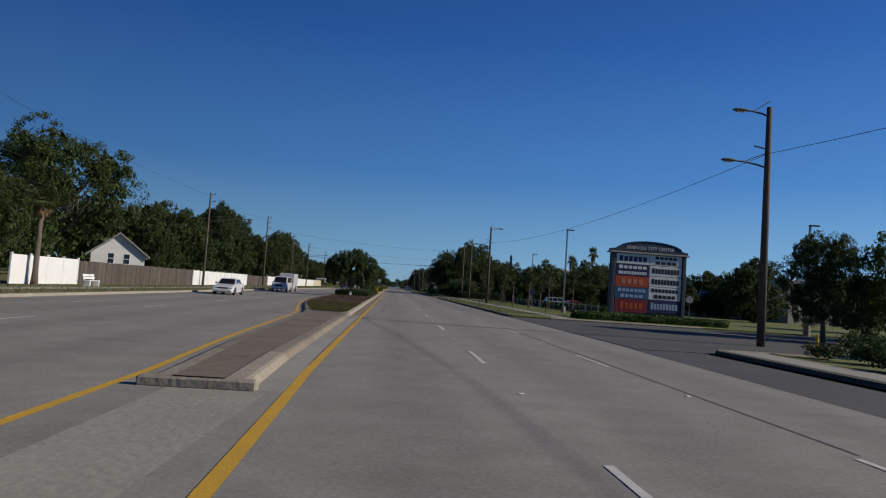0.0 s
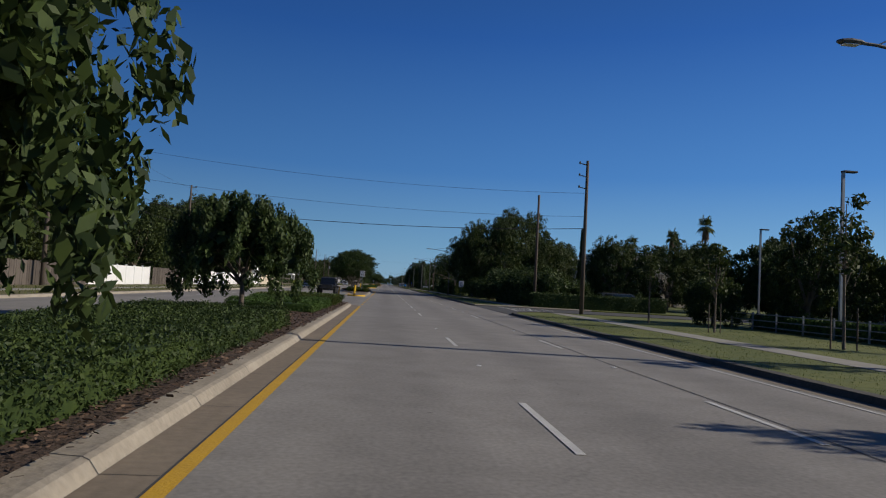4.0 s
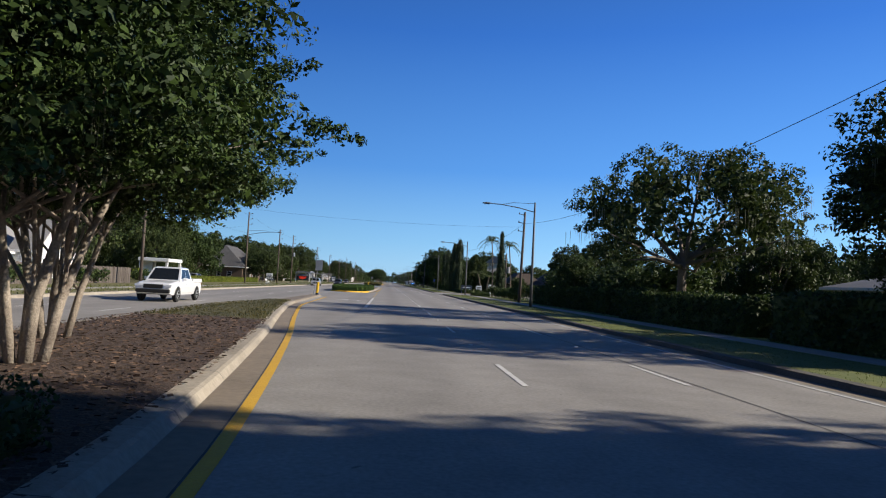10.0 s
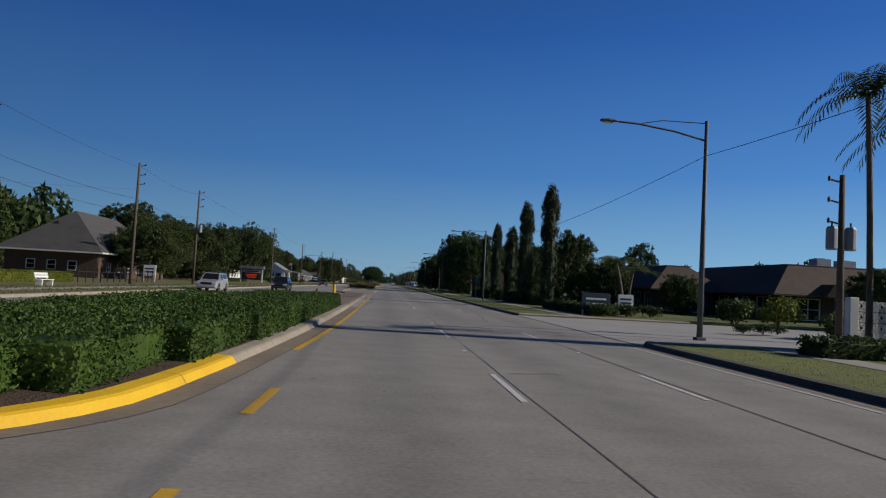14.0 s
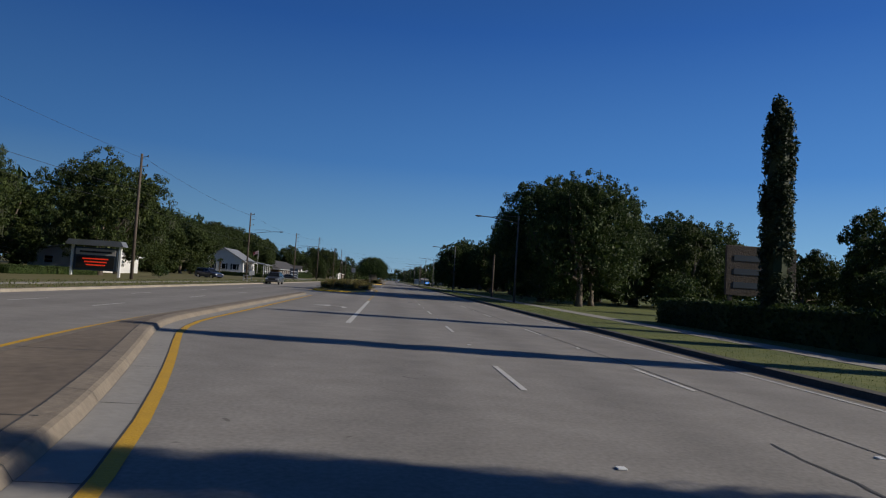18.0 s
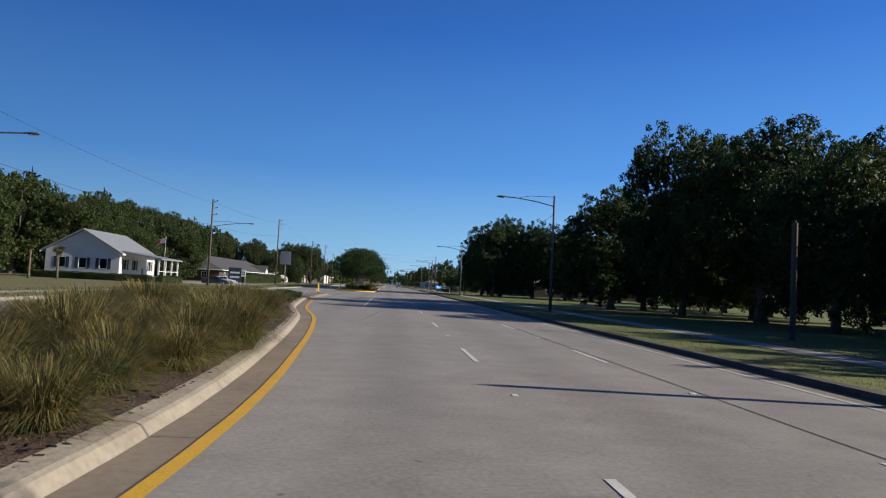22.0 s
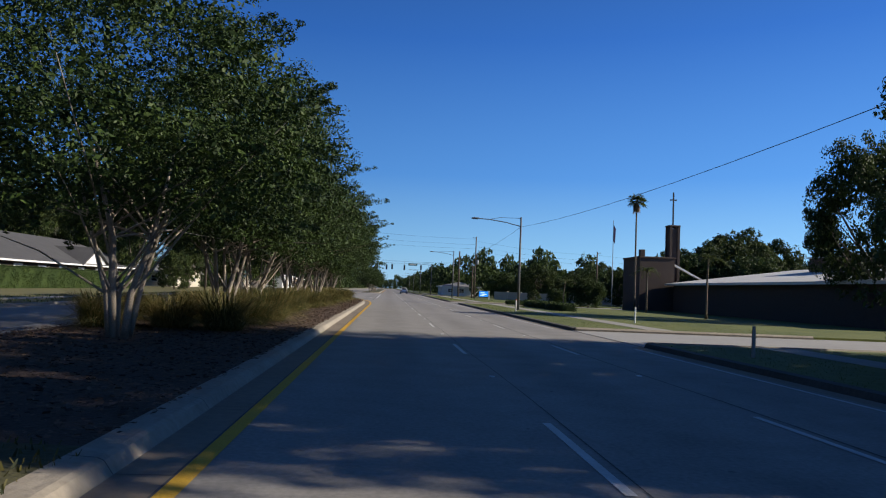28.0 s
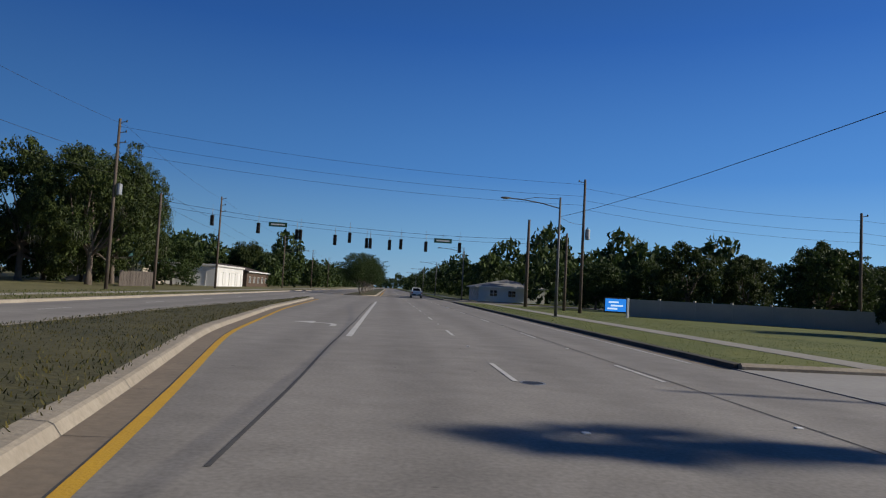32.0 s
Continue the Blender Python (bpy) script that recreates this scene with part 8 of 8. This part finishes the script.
part("roof_finial", Mesh().box(0.1, 0.2, 7.0, 0.75, 0.85, 7.9, 0.05), SHADEDBRICK, t)
part("gable_trim", Mesh().prism([(4.7, 5.9), (9.3, 3.7), (9.3, 3.9), (4.7, 6.15)], 0.1, 0.5), TRIMW, t, "pale sloping gable trim")
t = thing("church_tower", 38.0, 686, 0.13, "slender brick church tower, toned dark for shade, topped with a thin cross", "church tower")
for sx in (-0.72, 0.37):
    for sy in (-0.72, 0.37):
        part("pier", Mesh().box(sx, sy, -0.1, sx + 0.35, sy + 0.35, 11.3, 0.02), SHADEDBRICK, t)
part("infill", Mesh().box(-0.6, -0.6, -0.1, 0.6, 0.6, 11.1), SHADEDBRICK, t)
part("cap", Mesh().box(-0.76, -0.76, 11.3, 0.76, 0.76, 11.5, 0.04), BROWNWALL, t)
cr = part("cross", Mesh().box(-0.08, -0.08, 11.5, 0.08, 0.08, 16.0), DARKSTEEL, t, "thin dark cross")
part("cross_arm", Mesh().box(-0.45, -0.075, 14.9, 0.45, 0.075, 15.05), DARKSTEEL, cr)
t, w, d = house("low_house", 16, 796, 28, 810, 2.7, "low pale house beyond the crossing", WHITEWALL, {"S": row(1, 11, 3, 1.5, 0.9, 2.1), "W": row(1, 13, 3, 1.4, 0.9, 2.1)})
hip_roof(t, w, d, 2.7, 4.2, R_PALE, 0.6)


# ---- vehicles ----
def paint(name, c):
    m = mat(name, c, tuple(k * 0.9 for k in c), 0.35, 0.6, coat=0.8)
    return m


P_WHITE, P_BLACK, P_SILVER = paint("white_car_paint", (0.72, 0.72, 0.72)), paint("black_car_paint", (0.006, 0.006, 0.007)), paint("silver_car_paint", (0.34, 0.35, 0.36))
P_BLUE, P_RED, P_GREY = paint("dark_blue_car_paint", (0.02, 0.03, 0.07)), paint("red_car_paint", (0.3, 0.015, 0.015)), paint("dark_grey_car_paint", (0.045, 0.047, 0.05))
SMOKED = mat("smoked_lamp_glass", (0.03, 0.03, 0.035), (0.02, 0.02, 0.022), 0.15, 1.0)
DULLBLACK = mat("dull_black_car_paint", (0.006, 0.006, 0.007), (0.008, 0.008, 0.009), 0.4, 0.8, coat=0.1)
ALLOY = mat("alloy_rim", (0.45, 0.46, 0.47), (0.36, 0.37, 0.38), 0.35, 2.0, metal=0.8)

# length, width, sill, bonnet, belt, roof, cabin base front/rear, cabin top front/rear, wheel radius, axles
KINDS = {
    "sedan": (4.7, 1.80, 0.22, 0.78, 0.93, 1.45, 1.25, 4.05, 2.05, 3.45, 0.32, 0.92, 3.75),
    "hatchback": (4.2, 1.76, 0.22, 0.82, 0.95, 1.50, 1.10, 4.10, 1.85, 3.75, 0.32, 0.85, 3.45),
    "suv": (4.75, 1.90, 0.30, 0.98, 1.10, 1.74, 1.25, 4.68, 2.0, 4.35, 0.37, 0.92, 3.8),
    "van": (5.4, 2.0, 0.28, 1.05, 1.15, 2.05, 0.75, 5.36, 1.75, 5.25, 0.36, 0.95, 4.3),
    "pickup": (5.7, 1.98, 0.38, 1.05, 1.15, 1.88, 1.45, 3.75, 2.15, 3.45, 0.39, 1.0, 4.55),
    "jeep": (4.3, 1.84, 0.62, 1.26, 1.26, 2.02, 1.55, 4.22, 1.75, 4.2, 0.5, 0.72, 3.42),
}


def ring(w2, z0, z1, y, tuck=0.05, r=0.12):
    """A rounded cross-section of a car's body at one station along it."""
    return [(-w2 + tuck, y, z0), (-w2 + 0.02, y, z0 + 0.14), (-w2, y, z0 + (z1 - z0) * 0.55), (-w2 + 0.04, y, z1 - r * 0.6), (-w2 + r + 0.03, y, z1), (0, y, z1 + 0.025),
            (w2 - r - 0.03, y, z1), (w2 - 0.04, y, z1 - r * 0.6), (w2, y, z0 + (z1 - z0) * 0.55), (w2 - 0.02, y, z0 + 0.14), (w2 - tuck, y, z0)]


def vehicle(kind, name, x, y, colour, label, turn=0.0, category="car"):
    L, W, sill, bon, belt, roof, cb0, cb1, ct0, ct1, rw, ax0, ax1 = KINDS[kind]
    w2 = W / 2
    t = thing(name, x, y, 0.0, label, category, "", turn)
    t.matrix_basis = t.matrix_basis @ Matrix.Translation((0, -L / 2, 0))
    # local: nose at y = 0, tail at y = L
    st = [(0.0, 0.86, sill + 0.16, bon - 0.26), (0.06, 0.93, sill + 0.06, bon - 0.12), (0.3, 0.985, sill, bon - 0.03), (cb0, 1.0, sill, belt - 0.02), (cb0 + 0.3, 1.0, sill, belt), (L * 0.6, 1.0, sill, belt + 0.02)]
    st += [(cb1 - 0.15, 1.0, sill, belt + 0.02), (L - 0.22, 0.985, sill, belt if kind != "sedan" else belt + 0.03), (L - 0.05, 0.94, sill + 0.08, belt - 0.06), (L, 0.88, sill + 0.18, belt - 0.2)]
    if kind == "jeep":
        st[0], st[1], st[2] = (0.0, 0.72, sill + 0.05, bon - 0.1), (0.08, 0.74, sill, bon - 0.03), (0.5, 0.76, sill, bon)
        st[3] = (cb0, 0.86, sill, bon)
    m = Mesh()
    st = sorted(st)
    for yy, k, z0, z1 in st:
        m.v += ring(w2 * k, z0, z1, yy)
    n = 11
    for i in range(len(st) - 1):
        for j in range(n):
            a, b = i * n + j, i * n + (j + 1) % n
            m.f.append((a, b, b + n, a + n))
    m.f += [tuple(range(n)), tuple((len(st) - 1) * n + j for j in range(n))]
    body = part("body", m, colour, t)
    if kind == "pickup":
        part("bed_liner", Mesh().box(-w2 + 0.14, cb1 + 0.12, belt - 0.02, w2 - 0.14, L - 0.16, belt + 0.055), BLACK, t)
        for s in (-1, 1):
            part("bed_side", Mesh().box(min(s * (w2 - 0.13), s * (w2 - 0.02)), cb1 + 0.02, belt - 0.12, max(s * (w2 - 0.13), s * (w2 - 0.02)), L - 0.1, belt + 0.12, 0.03), colour, t)
        part("tailgate", Mesh().box(-w2 + 0.13, L - 0.14, belt - 0.3, w2 - 0.13, L - 0.06, belt + 0.11, 0.02), colour, t)
    # cabin
    wb, wt = w2 - 0.07, w2 - (0.26 if kind not in ("van", "jeep") else 0.14)
    z0, z1 = belt - 0.04, roof
    B = [(-wb, cb0, z0), (wb, cb0, z0), (wb, cb1, z0), (-wb, cb1, z0)]
    T = [(-wt, ct0, z1 - 0.05), (wt, ct0, z1 - 0.05), (wt, ct1, z1 - 0.05), (-wt, ct1, z1 - 0.05)]
    R = [(-wt + 0.14, ct0 + 0.16, z1), (wt - 0.14, ct0 + 0.16, z1), (wt - 0.14, ct1 - 0.14, z1), (-wt + 0.14, ct1 - 0.14, z1)]
    c = Mesh()
    for k in range(4):
        q = (k + 1) % 4
        c.quad(B[k], B[q], T[q], T[k])
        c.quad(T[k], T[q], R[q], R[k])
    c.poly(R)
    part("cabin", c, colour, t)

    def pane(nm, face, u0, u1, v0, v1):
        a, b, cc, dd = (Vector(p) for p in face)
        nrm = (b - a).cross(dd - a).normalized()
        ctr = Vector((0, (cb0 + cb1) / 2, z0))
        if nrm.dot((a + b) / 2 - ctr) < 0:
            nrm = -nrm

        def pt(u, v):
            return a.lerp(b, u).lerp(dd.lerp(cc, u), v)
        g_ = Mesh()
        f = [pt(u0, v0), pt(u1, v0), pt(u1, v1), pt(u0, v1)]
        k0, k1 = [tuple(p - nrm * 0.02) for p in f], [tuple(p + nrm * 0.008) for p in f]
        g_.poly(k1)
        for i in range(4):
            g_.quad(k0[i], k0[(i + 1) % 4], k1[(i + 1) % 4], k1[i])
        part(nm, g_, GLASS, t)

    pane("windscreen", (B[0], B[1], T[1], T[0]), 0.06, 0.94, 0.1, 0.95)
    pane("rear_window", (B[2], B[3], T[3], T[2]), 0.1, 0.9, 0.22, 0.9)
    for face in ((B[1], B[2], T[2], T[1]), (B[0], B[3], T[3], T[0])):
        cuts = ((0.1, 0.48), (0.51, 0.9)) if kind in ("sedan", "pickup") else ((0.08, 0.36), (0.39, 0.66), (0.69, 0.93))
        for u0, u1 in cuts:
            pane("side_window", face, u0, u1, 0.2, 0.9)
    # wheels in dark arches
    for s in (-1, 1):
        for yy in (ax0, ax1):
            ar = Mesh()
            pts = [(s * (w2 + 0.006), yy + (rw + 0.07) * math.cos(a), rw + (rw + 0.07) * math.sin(a)) for a in np.linspace(-0.35, math.pi + 0.35, 15)]
            ar.poly(pts)
            ar.poly([(p[0] - s * 0.06, p[1], p[2]) for p in pts])
            part("wheel_arch", ar, BLACK, t)
            xo = s * (w2 + (0.02 if kind != "jeep" else 0.12))
            xi = xo - s * (0.22 if kind != "jeep" else 0.3)
            wh = part("wheel", Mesh().tube([(xi, yy, rw), (xi + s * 0.03, yy, rw), (xo - s * 0.03, yy, rw), (xo, yy, rw)], [rw * 0.9, rw, rw, rw * 0.9], 20), RUBBER, t, "black rubber tyre")
            rim = Mesh().tube([(xo - s * 0.01, yy, rw), (xo + s * 0.012, yy, rw)], [rw * 0.64, rw * 0.6], 18)
            part("rim", rim, ALLOY if kind != "jeep" else BLACK, wh)
            sp = Mesh()
            for i in range(5):
                a = 2 * math.pi * i / 5 + 0.3
                sp.tube([(xo + s * 0.016, yy + rw * 0.28 * math.cos(a + 0.6), rw + rw * 0.28 * math.sin(a + 0.6)), (xo + s * 0.016, yy + rw * 0.5 * math.cos(a + 0.6), rw + rw * 0.5 * math.sin(a + 0.6))], rw * 0.1, 6)
            part("spoke_gap", sp, BLACK, wh)
    # face, tail, fittings
    hz = bon - 0.22
    k = 0.72 if kind == "jeep" else 0.9
    for s in (-1, 1):
        if kind == "jeep":
            part("headlight", Mesh().tube([(s * 0.5, -0.03, hz + 0.02), (s * 0.5, 0.02, hz + 0.02)], 0.1, 14), SMOKED, t, "round smoked headlight")
            for yy in (ax0, ax1):
                flare = Mesh()
                fp_ = [(yy + (rw + 0.08) * 1.1 * math.cos(a), rw + 0.02 + (rw + 0.1) * min(1.0, 1.15 * math.sin(a))) for a in np.linspace(0.6, math.pi - 0.6, 11)]
                for (ya, za), (yb, zb) in zip(fp_, fp_[1:]):
                    for dz in (0.0, 0.05):
                        flare.quad((s * (w2 - 0.2), ya, za + dz), (s * (w2 - 0.2), yb, zb + dz), (s * (w2 + 0.15), yb, zb + dz - 0.02), (s * (w2 + 0.15), ya, za + dz - 0.02))
                    flare.quad((s * (w2 + 0.15), ya, za - 0.02), (s * (w2 + 0.15), yb, zb - 0.02), (s * (w2 + 0.15), yb, zb + 0.03), (s * (w2 + 0.15), ya, za + 0.03))
                part("wheel_flare", flare, BLACK, t)
            part("side_step", Mesh().tube([(s * (w2 + 0.02), ax0 + 0.7, sill - 0.06), (s * (w2 + 0.1), ax0 + 0.8, sill - 0.08), (s * (w2 + 0.1), ax1 - 0.8, sill - 0.08), (s * (w2 + 0.02), ax1 - 0.7, sill - 0.06)], 0.04, 8), BLACK, t)
            part("tow_hook", Mesh().tube([(s * 0.38, -0.14, sill + 0.02), (s * 0.38, -0.22, sill + 0.06), (s * 0.38, -0.14, sill + 0.12)], 0.022, 6), ALLOY, t)
            for yy in (cb0 + 0.25, cb0 + (cb1 - cb0) * 0.38, cb0 + (cb1 - cb0) * 0.68):
                part("door_seam", Mesh().box(min(s * (w2 - 0.01), s * (w2 + 0.004)), yy, sill + 0.06, max(s * (w2 - 0.01), s * (w2 + 0.004)), yy + 0.015, belt - 0.03), BLACK, t)
        else:
            part("headlight", Mesh().prism([(s * w2 * 0.55, hz - 0.06), (s * w2 * 0.93, hz - 0.03), (s * w2 * 0.95, hz + 0.1), (s * w2 * 0.58, hz + 0.06)], -0.015, 0.2), HEADGLASS, t)
        part("tail_light", Mesh().box(min(s * w2 * 0.7, s * w2 * 0.92), L - 0.12, belt - 0.32, max(s * w2 * 0.7, s * w2 * 0.92), L + 0.012, belt - 0.1, 0.02), TAILRED, t)
        part("mirror", Mesh().box(min(s * (w2 - 0.05), s * (w2 + 0.17)), cb0 + 0.45, belt + 0.0, max(s * (w2 - 0.05), s * (w2 + 0.17)), cb0 + 0.57, belt + 0.16, 0.03), colour, t)
        for yy in (cb0 + (cb1 - cb0) * 0.42, cb0 + (cb1 - cb0) * 0.75):
            part("door_handle", Mesh().box(min(s * (w2 - 0.02), s * (w2 + 0.03)), yy, belt - 0.2, max(s * (w2 - 0.02), s * (w2 + 0.03)), yy + 0.18, belt - 0.165, 0.008), colour if kind != "jeep" else BLACK, t)
    grille = part("grille", Mesh().box(-w2 * 0.5, -0.02, hz - 0.12, w2 * 0.5, 0.1, hz + 0.1, 0.02), BLACK, t)
    if kind == "jeep":
        for i in range(7):
            part("slat", Mesh().box(-0.36 + 0.11 * i, -0.035, hz - 0.1, -0.31 + 0.11 * i, -0.02, hz + 0.08, 0.008), colour, grille)
        part("winch", Mesh().tube([(-0.25, -0.2, sill + 0.24), (0.25, -0.2, sill + 0.24)], 0.09, 10), BLACK, t)
        part("front_plate_bar", Mesh().box(-0.42, -0.31, sill + 0.2, 0.02, -0.3, sill + 0.33), DARKSTEEL, t)
        part("bull_bar", Mesh().tube([(-0.75, -0.12, sill + 0.14), (-0.4, -0.28, sill + 0.18), (-0.3, -0.26, sill + 0.42), (0.3, -0.26, sill + 0.42), (0.4, -0.28, sill + 0.18), (0.75, -0.12, sill + 0.14)], 0.035, 8, False), BLACK, t)
    part("bumper", Mesh().box(-w2 * 0.88, -0.07, sill + 0.1, w2 * 0.88, 0.3, sill + 0.3, 0.04), BLACK if kind in ("jeep", "pickup") else colour, t)
    part("rear_bumper", Mesh().box(-w2 * 0.9, L - 0.25, sill + 0.1, w2 * 0.9, L + 0.06, sill + 0.32, 0.04), BLACK if kind in ("jeep", "pickup") else colour, t)
    part("plate_bar", Mesh().box(-0.15, L + 0.062, sill + 0.18, 0.15, L + 0.07, sill + 0.3), SIGNWHITE, t)
    if kind in ("suv", "van"):
        for s in (-1, 1):
            part("roof_rail", Mesh().tube([(s * (wt - 0.16), ct0 + 0.3, roof + 0.02), (s * (wt - 0.16), ct0 + 0.4, roof + 0.06), (s * (wt - 0.16), ct1 - 0.4, roof + 0.06), (s * (wt - 0.16), ct1 - 0.3, roof + 0.02)], 0.018, 6), BLACK, t)
    if kind == "jeep":
        part("light_bar", Mesh().box(-0.66, cb0 + 0.2, roof + 0.03, 0.66, cb0 + 0.3, roof + 0.12, 0.02), DARKSTEEL, t)
    return t


vehicle("sedan", "sedan_car", -14.5, 73, P_WHITE, "white sedan on the far carriageway")
vehicle("van", "white_van", -15.0, 105.0, P_WHITE, "white van that tows a box trailer", 0, "van")
t = thing("box_trailer", -15.0, 110.6, 0, "white enclosed box trailer behind a van", "trailer")
part("box", Mesh().box(-1.05, -1.8, 0.5, 1.05, 1.8, 2.55, 0.06), P_WHITE, t)
part("tow_bar", Mesh().box(-0.06, -2.95, 0.45, 0.06, -1.75, 0.55), DARKSTEEL, t)
for s in (-1, 1):
    wh = part("wheel", Mesh().tube([(s * 0.95, 0.3, 0.34), (s * 1.1, 0.3, 0.34)], 0.34, 18), RUBBER, t)
    part("rim", Mesh().tube([(s * 1.1, 0.3, 0.34), (s * 1.115, 0.3, 0.34)], 0.2, 14), ALLOY, wh)
    part("fender", Mesh().box(min(s * 1.05, s * 1.16), -0.15, 0.7, max(s * 1.05, s * 1.16), 0.75, 0.78, 0.02), DARKSTEEL, t)
vehicle("jeep", "off_road_car", -6.3, 171.5, DULLBLACK, "black lifted off-road car in a median opening")
vehicle("hatchback", "hatchback_car", -15.5, 232.0, P_WHITE, "white hatchback on the far carriageway")
vehicle("pickup", "pickup_truck", -12.4, 259.0, P_WHITE, "white pickup truck on the far carriageway", 0, "pickup truck")
vehicle("suv", "suv_car", -16.0, 371.0, P_SILVER, "silver SUV on the far carriageway")
vehicle("suv", "suv_car", -12.5, 390.0, P_BLACK, "black SUV on the far carriageway")
vehicle("suv", "suv_car", -16.5, 489.0, P_GREY, "dark grey SUV on the far carriageway")
vehicle("suv", "parked_car", -30.0, 505.0, P_BLUE, "parked dark blue SUV beside a low house", 60)
vehicle("sedan", "parked_car", -29.6, 592.6, P_BLACK, "parked black sedan in a small car park", 90)
vehicle("hatchback", "parked_car", -31.2, 605.6, P_WHITE, "parked white hatchback in a small car park", 90)
for x_, y_, k_, c_, l_ in ((-37.5, 332, "sedan", P_BLUE, "parked dark blue sedan behind a clipped hedge"), (-37, 341, "suv", P_GREY, "parked dark grey SUV behind a clipped hedge"), (-36.5, 350, "sedan", P_SILVER, "parked silver sedan behind a clipped hedge")):
    vehicle(k_, "parked_car", x_, y_, c_, l_, 80)
vehicle("suv", "parked_car", 27.0, 118.0, P_SILVER, "parked silver SUV in a car park", 90)
vehicle("sedan", "parked_car", 27.0, 108.0, P_RED, "parked red sedan in a car park", 90)
vehicle("van", "parked_van", 27.0, 167.8, P_GREY, "dark van parked beside a hotel drive", 90, "van")
vehicle("pickup", "pickup_truck", 5.0, 800.0, P_WHITE, "white pickup truck far ahead", 180, "pickup truck")
